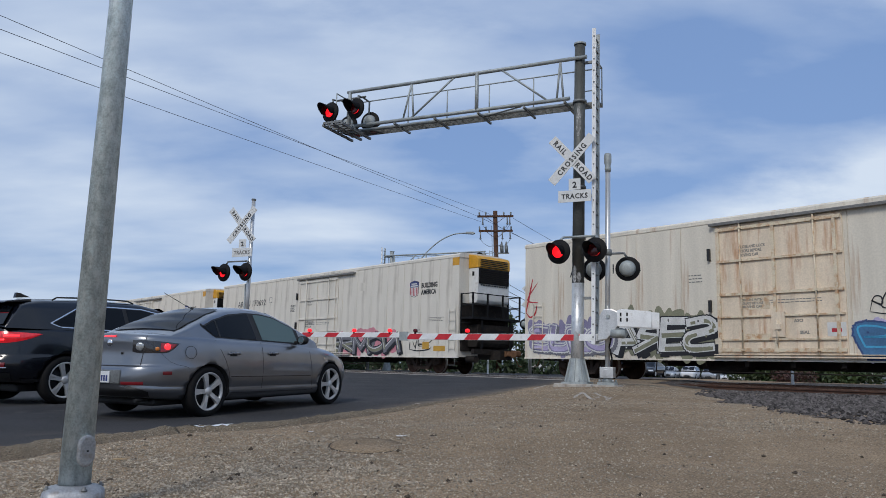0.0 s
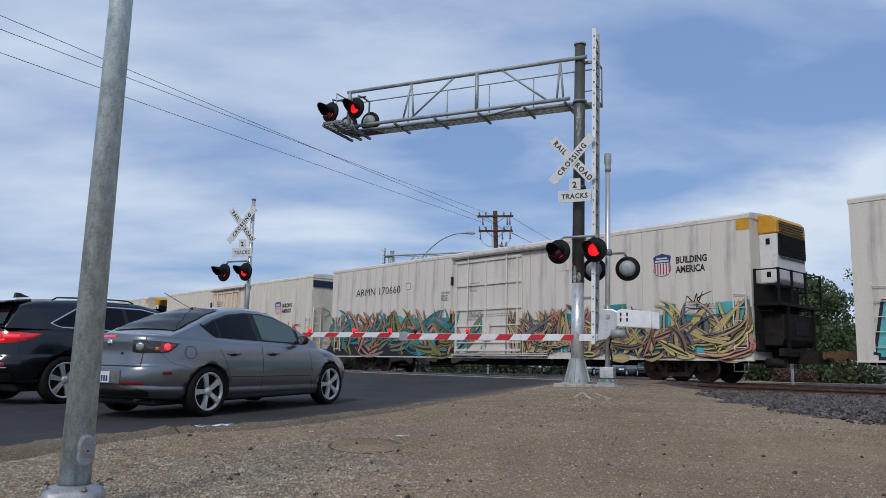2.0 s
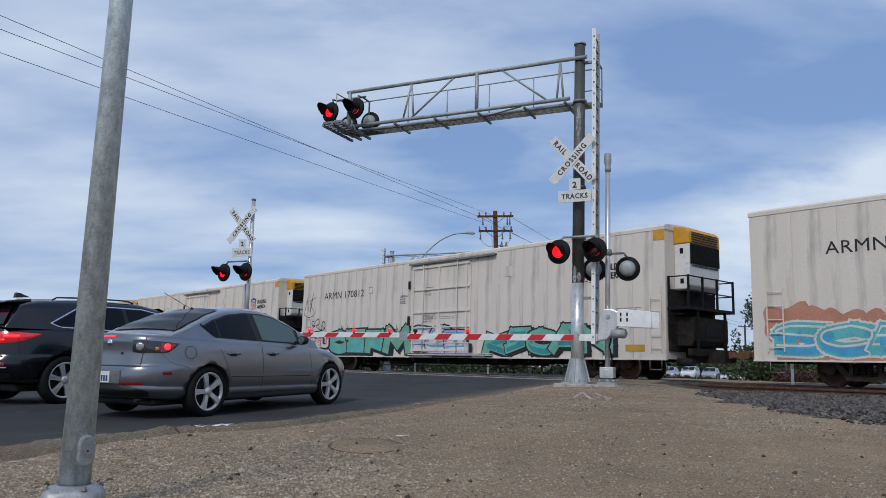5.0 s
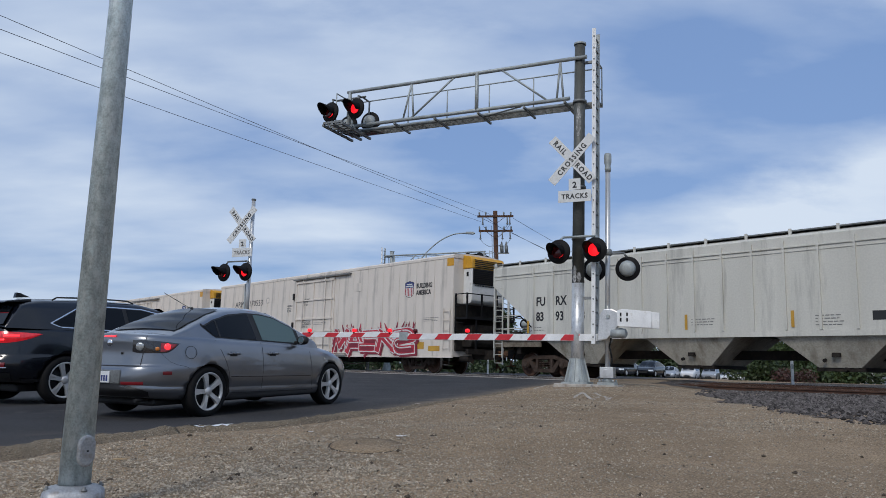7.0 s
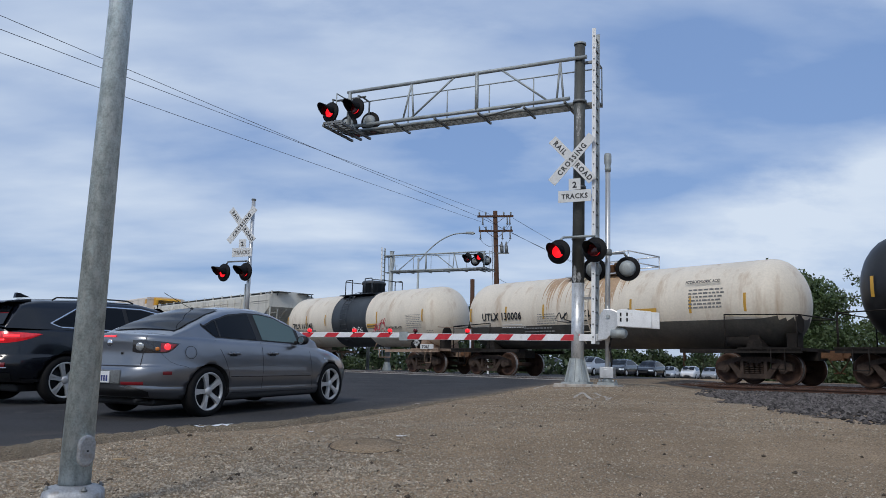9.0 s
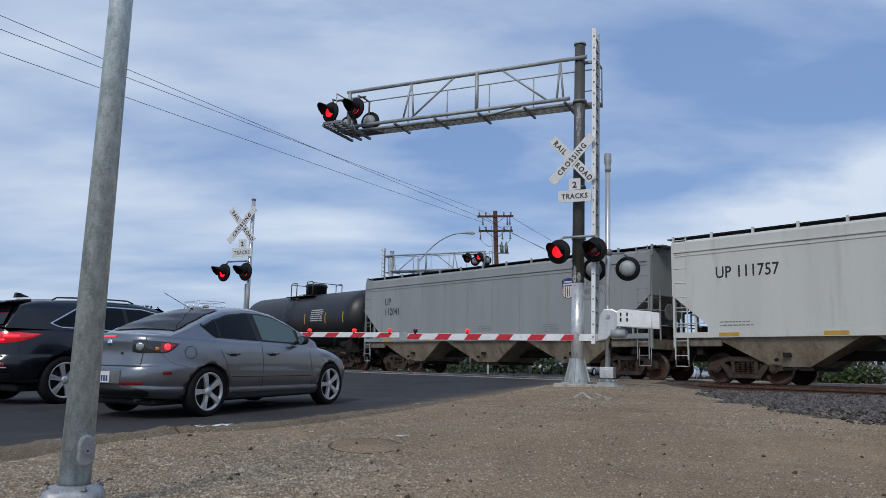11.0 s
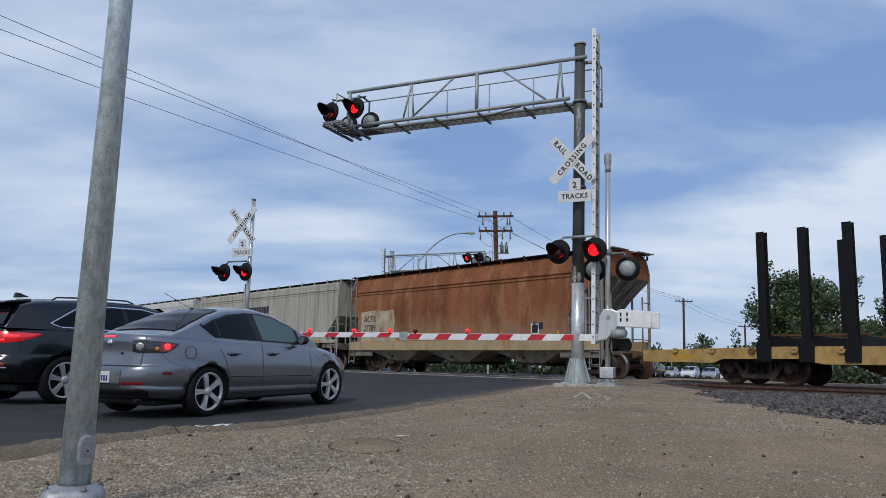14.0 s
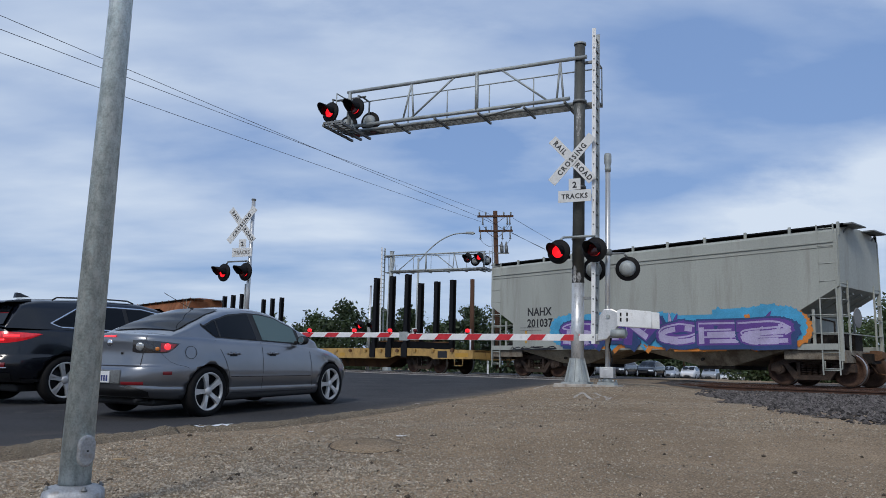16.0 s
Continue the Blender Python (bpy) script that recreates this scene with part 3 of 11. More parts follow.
def build_stones():
    def verge(x, y):
        if side_of(x, y) < 0.25 or abs(x) > 0.62 * y + 0.5:
            return 0.0
        patch = 0.5 + 0.9 * noise.noise(Vector((x * 0.7, y * 0.7, 2)))
        near = math.exp(-((x + 1.4) ** 2 + (y - 5.0) ** 2) / 5.0)
        return max(0.05, min(1.0, 0.35 * patch + 0.9 * near))

    def lerp_edge(y):
        pts = ((8.0, 4.9), (9.4, 4.72), (10.5, 4.7), (12.0, 4.8), (13.4, 4.95), (16.0, 5.5), (19.0, 6.3), (30.0, 9.5))
        for (ya, xa), (yb, xb) in zip(pts, pts[1:]):
            if y <= yb:
                return xa + (xb - xa) * max(0.0, (y - ya) / (yb - ya))
        return pts[-1][1]

    def ballast(x, y):
        d = across(x, y)
        if d > 25.5 or d < 7 or side_of(x, y) < 1.6 or abs(x) > 0.68 * y:
            return 0.0
        edge = (x - lerp_edge(y)) + 0.45 * noise.noise(Vector((x * 0.9, y * 0.9, 8))) + 0.3 * noise.noise(Vector((x * 2.9, y * 2.9, 3)))
        bare = smooth01((noise.noise(Vector((x * 0.55, y * 0.55, 21))) - 0.12) / 0.2) * smooth01((1.6 - edge) / 0.6)
        return smooth01(edge / 0.7 + 0.2) * (1.0 if d < 17.6 else 0.35) * (1 - 0.75 * bare)
    stones("gravel", scatter(17000, lambda x, y: verge(x, y) * smooth01((0.4 - x) / 1.6), (-5, 0.5, 3.2, 7.5), 1), 0.004, 0.015, "gravel", "small pale gravel scattered over the dirt", 1)
    stones("gravel", scatter(46000, verge, (-6, 6, 2.6, 9), 7), 0.003, 0.0115, "gravel", "fine pale grit scattered over the dirt", 7)
    stones("gravel", scatter(24000, lambda x, y: verge(x, y) if across(x, y) < 16 else 0, (-5, 11, 8, 19), 2), 0.005, 0.0135, "gravel", "small pale gravel scattered over the dirt", 2)
    stones("clods", scatter(420, verge, (-5, 9, 3, 16), 3), 0.006, 0.026, "clod", "brown clods of earth on the verge", 3)
    stones("ballast", scatter(42000, ballast, (4, 17, 7.5, 26), 4), 0.016, 0.050, "ballast", "dark grey crushed stone ballast beside the rails", 4)
    # the bed under the loose ballast
    bm = empty_bm()
    st = 0.3
    grid = {}
    for i in range(66):
        for j in range(84):
            x, y = 4.2 + st * i, 7.5 + st * j
            if all(x + a - lerp_edge(y + b) > 1.3 for a in (0, st) for b in (0, st)) or (16.7 < across(x, y) < 29.0 and side_of(x, y) > 2.2 and x < 0.75 * y):
                vs = []
                for a, b in ((0, 0), (1, 0), (1, 1), (0, 1)):
                    k = (i + a, j + b)
                    if k not in grid:
                        gx, gy = 4.2 + st * k[0], 7.5 + st * k[1]
                        grid[k] = bm.verts.new((gx, gy, ground_z(gx, gy) + 0.012))
                    vs.append(grid[k])
                bm.faces.new(vs).smooth = True
    tagged(part("ballast_bed", bm, "ballast_bed"), "dark stone track bed under the rails", "track bed", kind="structure")


M["asphalt"] = dusty(M["asphalt"], (0.21, 0.165, 0.12))
build_ground()
build_road()
build_kerb()
build_tracks()
build_crossing()
build_stones()


# ---------------------------------------------------------------- small things on the verge
def ragged(name, x0, y0, x1, y1, w, lift, material, label, category, seed, n=10, group="", kind=""):
    """A thin, ragged smear of paint on the ground along a line."""
    rnd = random.Random(seed)
    bm = empty_bm()
    d = Vector((x1 - x0, y1 - y0, 0))
    nn = Vector((-d.y, d.x, 0)).normalized()
    rows = []
    for i in range(n + 1):
        t = i / n
        p = Vector((x0, y0, 0)) + d * t
        a, b = p + nn * w * rnd.uniform(0.25, 0.6), p - nn * w * rnd.uniform(0.25, 0.6)
        rows.append([bm.verts.new((q.x, q.y, ground_z(q.x, q.y) + lift)) for q in (a, b)])
    for a, b in zip(rows, rows[1:]):
        bm.faces.new((a[0], a[1], b[1], b[0]))
    tagged(part(name, bm, material), label, category, group, kind)


for k, (x0, y0, x1, y1, w) in enumerate(((2.03, 16.6, 2.55, 18.4, 0.07), (2.55, 18.3, 2.95, 18.5, 0.08), (2.38, 13.6, 2.72, 14.6, 0.08), (2.72, 14.6, 2.60, 13.2, 0.07), (2.60, 13.2, 2.82, 13.6, 0.05), (2.36, 16.0, 2.58, 15.6, 0.08), (2.95, 14.6, 2.90, 13.1, 0.06), (2.38, 12.95, 2.66, 13.1, 0.06), (2.60, 14.6, 2.92, 14.35, 0.07), (2.20, 15.7, 2.40, 15.2, 0.07), (2.80, 13.0, 3.02, 13.5, 0.05))):
    ragged("paint_mark", x0, y0, x1, y1, w, 0.007, "chalk", "worn white survey paint mark on the dirt", "paint mark", 40 + k, group="survey marks")
ragged("road_paint", -0.70, 11.5, -0.30, 11.75, 0.10, 0.03, "chalk", "worn white paint stripe at the road's edge", "paint mark", 61)


def manhole(x, y, r):
    z = ground_z(x, y)
    tilt = math.degrees(math.atan2(ground_z(x, y + 0.3) - ground_z(x, y - 0.3), 0.6))
    th = thing("manhole_cover", pose(x, y, z - 0.012, tilt), "dusty round manhole cover sunk in the dirt", "manhole cover")
    bm = empty_bm()
    lathe(bm, [(0.02, 0.022), (r * 0.6, 0.022), (r * 0.97, 0.018), (r * 0.985, 0.008), (r * 0.985, -0.05)], 40, "Z", caps=(True, False))
    part("lid", bm, "dirt", th)
    bm = empty_bm()
    lathe(bm, [(r * 0.99, -0.05), (r * 0.99, 0.010), (r * 1.0, 0.014), (r * 1.035, 0.012), (r * 1.05, -0.05)], 40, "Z", caps=(False, False))
    part("rim", bm, "clod", th)


manhole(-0.63, 6.83, 0.32)


def litter(x, y, size, turn, seed, label="crumpled scrap of white paper on the dirt"):
    rnd = random.Random(seed)
    bm = empty_bm()
    g = [[bm.verts.new(((i / 4 - 0.5) * size, (j / 3 - 0.5) * size * 0.55, 0.006 + size * 0.14 * rnd.random())) for j in range(4)] for i in range(5)]
    for i in range(4):
        for j in range(3):
            bm.faces.new((g[i][j], g[i + 1][j], g[i + 1][j + 1], g[i][j + 1]))
    tagged(part("paper_scrap", bm, "paper", at=pose(x, y, ground_z(x, y), 0, 0, turn)), label, "litter", "litter")


litter(-0.35, 7.30, 0.09, 20, 3)
litter(2.2, 6.3, 0.035, 80, 4)
litter(-1.25, 7.6, 0.05, 10, 5)
for k, (x, y, a) in enumerate(((-2.45, 6.05, 5), (-2.44, 6.0, -12))):
    bm = empty_bm()
    cyl(bm, (-0.06, 0, 0), (0.06, 0, 0.008), 0.004, 5)
    tagged(part("straw", bm, "straw", at=pose(x, y, ground_z(x, y) + 0.01, 0, 0, a)), "pale dry straw lying on the dirt", "litter", "litter")

# ---------------------------------------------------------------- train: materials
M["reefer"] = mat("reefer_paint", (0.67, 0.63, 0.55), 0.55, vary=0.07, scale=1.2, fine=18, bump=0.03, dirt=(0.40, 0.36, 0.30), dirt_amount=0.25, stretch=(1, 1, 0.12))
M["reefer_grey"] = mat("reefer_grey_paint", (0.67, 0.61, 0.54), 0.55, vary=0.07, scale=1.2, fine=18, bump=0.03, dirt=(0.36, 0.33, 0.29), dirt_amount=0.25, stretch=(1, 1, 0.12))
M["reefer_rusty"] = mat("reefer_rusty_paint", (0.68, 0.63, 0.53), 0.6, vary=0.09, scale=1.4, fine=18, bump=0.05, dirt=(0.38, 0.22, 0.11), dirt_amount=0.22, stretch=(1.6, 1, 0.10))
M["door_rusty"] = mat("rust_stained_door", (0.70, 0.59, 0.45), 0.65, vary=0.12, scale=1.8, fine=25, bump=0.06, dirt=(0.45, 0.22, 0.10), dirt_amount=0.36, stretch=(1.4, 1, 0.16))
M["door_cream"] = mat("cream_door_bar", (0.66, 0.57, 0.42), 0.6, vary=0.12, scale=2.5, fine=25, bump=0.04, dirt=(0.42, 0.20, 0.07), dirt_amount=0.45)
M["hopper_grey"] = mat("hopper_grey_paint", (0.56, 0.55, 0.495), 0.55, vary=0.08, scale=1.1, fine=20, bump=0.03, dirt=(0.28, 0.275, 0.25), dirt_amount=0.28, stretch=(1.2, 1, 0.14))
M["hopper_light"] = mat("hopper_light_paint", (0.545, 0.55, 0.51), 0.55, vary=0.06, scale=1.0, fine=20, bump=0.02, dirt=(0.38, 0.38, 0.35), dirt_amount=0.18, stretch=(1.2, 1, 0.14))
M["hopper_beige"] = mat("hopper_beige_paint", (0.40, 0.375, 0.31), 0.6, vary=0.14, scale=1.5, fine=20, bump=0.04, dirt=(0.19, 0.17, 0.135), dirt_amount=0.48, stretch=(1.8, 1, 0.10))
M["hopper_dark"] = mat("hopper_mid_grey", (0.27, 0.285, 0.28), 0.55, vary=0.08, scale=1.1, fine=20, bump=0.02, dirt=(0.2, 0.2, 0.19), dirt_amount=0.2, stretch=(1.2, 1, 0.14))
M["hopper_rust"] = mat("rusted_hopper", (0.215, 0.082, 0.038), 0.85, vary=0.34, scale=0.9, fine=14, bump=0.12, dirt=(0.33, 0.17, 0.085), dirt_amount=0.38, stretch=(1.3, 1, 0.35))


def worn_low(m, colour, z0, z1):
    """Old paint that still holds on the lower side sheets, breaking up into the rust above."""
    nt = m.node_tree
    n, l = nt.nodes.new, nt.links.new
    b = nt.nodes["Principled BSDF"]
    old = b.inputs["Base Color"].links[0].from_socket
    co, sep, mp, a, r, mx = n("ShaderNodeTexCoord"), n("ShaderNodeSeparateXYZ"), n("ShaderNodeMapping"), n("ShaderNodeTexNoise"), n("ShaderNodeMapRange"), n("ShaderNodeMix")
    l(co.outputs["Object"], sep.inputs[0]); l(co.outputs["Object"], mp.inputs[0])
    mp.inputs["Scale"].default_value = (0.9, 1, 0.35)
    a.inputs["Scale"].default_value, a.inputs["Detail"].default_value, a.inputs["Roughness"].default_value = 1.6, 9.0, 0.68
    l(mp.outputs[0], a.inputs["Vector"])
    k = n("ShaderNodeMath"); k.operation = "MULTIPLY_ADD"; k.inputs[1].default_value = -3.4
    l(a.outputs["Fac"], k.inputs[0]); l(sep.outputs["Z"], k.inputs[2])
    r.inputs["From Min"].default_value, r.inputs["From Max"].default_value = z0 - 1.7, z1 - 1.7
    r.inputs["To Min"].default_value, r.inputs["To Max"].default_value = 0.85, 0.0
    l(k.outputs[0], r.inputs[0])
    mx.data_type = "RGBA"; mx.inputs["B"].default_value = (*colour, 1)
    l(r.outputs[0], mx.inputs[0]); l(old, mx.inputs["A"]); l(mx.outputs["Result"], b.inputs["Base Color"])
    return m


worn_low(M["hopper_rust"], (0.33, 0.215, 0.12), 1.0, 2.6)
M["panel_faded"] = mat("faded_panel_grey", (0.43, 0.37, 0.255), 0.75, vary=0.18, scale=1.5, fine=20, bump=0.06, dirt=(0.26, 0.115, 0.055), dirt_amount=0.5, stretch=(1, 1, 0.5))
M["hopper_faded"] = mat("faded_yellow_grey", (0.39, 0.29, 0.17), 0.75, vary=0.15, scale=1.5, fine=20, bump=0.08, dirt=(0.30, 0.16, 0.08), dirt_amount=0.35, stretch=(1, 1, 0.4))
M["bay_grime"] = mat("grimy_hopper_bay", (0.30, 0.25, 0.18), 0.8, vary=0.22, scale=1.6, fine=20, bump=0.08, dirt=(0.15, 0.105, 0.07), dirt_amount=0.5, stretch=(1, 1, 0.3))
M["platform_grime"] = mat("grimy_platform", (0.19, 0.165, 0.13), 0.8, vary=0.3, scale=2.2, fine=24, bump=0.1, dirt=(0.09, 0.065, 0.045), dirt_amount=0.45)
M["bay_grey"] = mat("dusty_grey_bay", (0.42, 0.395, 0.335), 0.8, vary=0.22, scale=1.4, fine=20, bump=0.06, dirt=(0.22, 0.19, 0.145), dirt_amount=0.42, stretch=(1, 1, 0.3))
M["tank_white"] = mat("tank_white_paint", (0.68, 0.61, 0.50), 0.5, vary=0.08, scale=0.9, fine=16, bump=0.02, dirt=(0.45, 0.33, 0.22), dirt_amount=0.30, stretch=(1.6, 1, 0.22))
M["tank_under"] = mat("rust_stained_underframe", (0.34, 0.245, 0.18), 0.8, vary=0.2, scale=2.5, fine=25, bump=0.08, dirt=(0.17, 0.10, 0.065), dirt_amount=0.5)
M["tank_black"] = mat("tank_black_paint", (0.011, 0.011, 0.012), 0.42, vary=0.3, scale=1.0, fine=16, bump=0.03, dirt=(0.025, 0.024, 0.023), dirt_amount=0.3, stretch=(1, 1, 0.3))
M["tank_grime"] = mat("tank_dark_grey", (0.075, 0.07, 0.062), 0.6, vary=0.2, scale=1.4, fine=16, bump=0.04, dirt=(0.12, 0.105, 0.085), dirt_amount=0.35, stretch=(1, 1, 0.3))
M["tank_band"] = mat("tank_dark_band", (0.030, 0.036, 0.042), 0.45, vary=0.2, scale=1.4, fine=16, bump=0.03, dirt=(0.07, 0.072, 0.07), dirt_amount=0.2, stretch=(1, 1, 0.2))
M["truck_rust"] = mat("grimy_truck_steel", (0.055, 0.040, 0.032), 0.85, vary=0.35, scale=5, fine=40, bump=0.25, dirt=(0.10, 0.06, 0.04), dirt_amount=0.3)
M["wheel"] = mat("wheel_steel", (0.085, 0.05, 0.036), 0.75, metal=0.2, vary=0.3, scale=5, fine=40, bump=0.15)
M["wheel_rim"] = mat("polished_tread", (0.42, 0.40, 0.38), 0.35, metal=0.9, vary=0.1, bump=0.02)
M["under"] = mat("dark_underframe", (0.020, 0.017, 0.015), 0.85, vary=0.3, scale=4, fine=30, bump=0.2, dirt=(0.045, 0.035, 0.027), dirt_amount=0.3)
M["rust_metal"] = mat("brown_rusty_steel", (0.14, 0.075, 0.042), 0.85, vary=0.3, scale=4, fine=30, bump=0.2)
M["unit_white"] = mat("cooling_unit_white", (0.66, 0.66, 0.64), 0.45, vary=0.06, scale=3, fine=30, bump=0.02, dirt=(0.45, 0.42, 0.37), dirt_amount=0.15)
M["unit_yellow"] = mat("cooling_unit_yellow", (0.60, 0.30, 0.018), 0.45, vary=0.12, scale=4, fine=30, bump=0.02, dirt=(0.30, 0.17, 0.04), dirt_amount=0.2)
M["flat_yellow"] = mat("flat_car_yellow", (0.43, 0.27, 0.085), 0.65, vary=0.16, scale=1.8, fine=22, bump=0.06, dirt=(0.20, 0.115, 0.045), dirt_amount=0.4, stretch=(1, 1, 0.6))
M["keel_rust"] = mat("brown_centre_sill", (0.115, 0.058, 0.028), 0.8, vary=0.25, scale=2, fine=20, bump=0.1, dirt=(0.06, 0.04, 0.028), dirt_amount=0.4)
M["decal_black"] = mat("decal_black", (0.014, 0.014, 0.015), 0.5, vary=0.15, bump=0)
M["decal_grey"] = mat("decal_grey", (0.17, 0.17, 0.165), 0.6, vary=0.2, bump=0)
M["decal_white"] = mat("decal_white", (0.62, 0.62, 0.60), 0.5, vary=0.1, bump=0)
M["decal_yellow"] = mat("decal_yellow", (0.50, 0.28, 0.035), 0.5, vary=0.12, bump=0)
M["decal_red"] = mat("decal_red", (0.42, 0.025, 0.035), 0.5, vary=0.1, bump=0)
M["band_navy"] = mat("band_navy", (0.012, 0.018, 0.05), 0.5, vary=0.15, bump=0)
M["decal_blue"] = mat("decal_blue", (0.02, 0.035, 0.16), 0.5, vary=0.1, bump=0)


def spray(name, color):
    if name not in M:
        M[name] = mat(name, color, 0.6, vary=0.16, scale=2.2, fine=26, bump=0.0)
    return name


for nm, c in (("teal", (0.03, 0.24, 0.27)), ("aqua", (0.10, 0.42, 0.43)), ("tan", (0.44, 0.33, 0.185)), ("ochre", (0.22, 0.14, 0.075)), ("salmon", (0.46, 0.21, 0.14)),
              ("sky", (0.06, 0.33, 0.55)), ("violet", (0.12, 0.05, 0.26)), ("lilac", (0.42, 0.37, 0.55)), ("orange", (0.60, 0.20, 0.03)), ("navy", (0.03, 0.06, 0.17)),
              ("denim", (0.05, 0.14, 0.27)), ("ink", (0.012, 0.012, 0.015)), ("milk", (0.60, 0.60, 0.58)), ("scarlet", (0.45, 0.03, 0.05)), ("crimson", (0.22, 0.02, 0.035)),
              ("mint", (0.16, 0.38, 0.27)), ("pink", (0.55, 0.22, 0.26)), ("smoke", (0.15, 0.15, 0.17)), ("mauve", (0.22, 0.20, 0.31)), ("moss", (0.20, 0.20, 0.13)), ("lemon", (0.56, 0.45, 0.17)), ("olive", (0.20, 0.185, 0.045)), ("umber", (0.06, 0.04, 0.025))):
    spray(nm, c)

# ---------------------------------------------------------------- train: shared running gear
WB = 0.889  # half of a truck's wheelbase


def truck_mesh():
    bm = empty_bm()
    for s in (-1, 1):
        y0, y1 = (0.90, 1.07) if s > 0 else (-1.07, -0.90)
        prism(bm, [(-1.14, 0.40), (-1.14, 0.60), (-0.98, 0.66), (-0.50, 0.80), (0.50, 0.80), (0.98, 0.66), (1.14, 0.60), (1.14, 0.40), (1.02, 0.40), (1.00, 0.54), (0.80, 0.56), (0.50, 0.66), (-0.50, 0.66), (-0.80, 0.56), (-1.00, 0.54), (-1.02, 0.40)], y0, y1)
        prism(bm, [(-0.78, 0.58), (-0.62, 0.60), (-0.34, 0.30), (0.34, 0.30), (0.62, 0.60), (0.78, 0.58), (0.48, 0.17), (-0.48, 0.17)], y0, y1)
        for sx in (-1, 1):
            box(bm, sx * 0.36 - 0.05, sx * 0.36 + 0.05, y0, y1, 0.28, 0.68)
            # axle bearing
            cyl(bm, (sx * WB, s * 0.86, 0.457), (sx * WB, s * 1.10, 0.457), 0.135, 14)
            cyl(bm, (sx * WB, s * 1.10, 0.457), (sx * WB, s * 1.13, 0.457), 0.085, 10)
        for k in range(4):
            x = -0.24 + 0.16 * k
            for j in range(5):
                cyl(bm, (x, s * 0.99, 0.31 + 0.065 * j), (x, s * 0.99, 0.345 + 0.065 * j), 0.066, 9)
    box(bm, -0.22, 0.22, -1.02, 1.02, 0.62, 0.78)
    cyl(bm, (0, 0, 0.76), (0, 0, 0.92), 0.3, 14)
    return finish("truck", bm, "truck_rust")


def wheelset_mesh():
    bm = empty_bm()
    cyl(bm, (0, -0.9, 0.457), (0, 0.9, 0.457), 0.085, 12)
    for s in (-1, 1):
        prof = [(0.09, 0.80), (0.13, 0.80), (0.20, 0.765), (0.33, 0.755), (0.375, 0.835), (0.452, 0.838), (0.457, 0.825), (0.457, 0.735), (0.482, 0.725), (0.482, 0.70), (0.37, 0.70), (0.33, 0.72), (0.18, 0.73), (0.09, 0.70)]
        if s < 0:
            prof = [(r, -h) for r, h in prof]
        rings = []
        for r, h in prof:
            rings.append([bm.verts.new((r * math.sin(2 * math.pi * i / 28), h, 0.457 + r * math.cos(2 * math.pi * i / 28))) for i in range(28)])
        for k, (a, b) in enumerate(zip(rings, rings[1:])):
            for i in range(28):
                f = bm.faces.new((a[i], a[(i + 1) % 28], b[(i + 1) % 28], b[i]))
                f.smooth = True
                f.material_index = 1 if k in (5, 6) else 0
    return finish("wheelset", bm, ["wheel", "wheel_rim"])


TRUCK, WHEELSET = truck_mesh(), wheelset_mesh()


def coupler_mesh():
    bm = empty_bm()
    box(bm, -0.55, 0.0, -0.12, 0.12, 0.76, 0.98)
    box(bm, 0.0, 0.30, -0.09, 0.09, 0.79, 0.95)
    prism(bm, [(0.28, 0.72), (0.52, 0.74), (0.60, 0.80), (0.60, 0.95), (0.50, 1.00), (0.28, 1.00)], -0.15, 0.13)
    tube(bm, [(0.0, 0.35, 0.85), (0.12, 0.36, 0.60), (0.3, 0.30, 0.38), (0.5, 0.26, 0.36)], 0.022, 6)
    return finish("coupler", bm, "rust_metal")


COUPLER = coupler_mesh()


def running_gear(car, trucks, ends):
    for x in trucks:
        t = new("truck", TRUCK)
        t.parent = car
        t.location = (x, 0, 0)
        for sx in (-1, 1):
            w = new("wheelset", WHEELSET)
            w.parent = t
            w.location = (sx * WB, 0, 0)
    for x, turn in zip(ends, (0, 180)):
        c = new("coupler", COUPLER)
        c.parent = car
        c.matrix_basis = pose(x, 0, 0, 0, 0, turn)


# ---------------------------------------------------------------- train: lettering, marks and graffiti
def plate(car, name, x0, x1, z0, z1, y, material, th=0.004, bevel=0.0):
    bm = empty_bm()
    box(bm, min(x0, x1), max(x0, x1), y, y + th, z0, z1)
    return part(name, bm, material, car, bevel=bevel)


def tiny_lines(car, x, z, y, rows, w, h, material="decal_grey", seed=1):
    """Writing too small to read: rows of short bars."""
    rnd = random.Random(seed)
    bm = empty_bm()
    for r in range(rows):
        cx = x
        while cx > x - w * (0.7 + 0.3 * rnd.random()):
            k = 0.05 + 0.10 * rnd.random()
            box(bm, cx - k, cx, y, y + 0.002, z - r * h * 1.7 - h * 0.8, z - r * h * 1.7 - h * 0.3)
            cx -= k + 0.03
    return tagged(part("small_print", bm, material, car), kind="stuff")


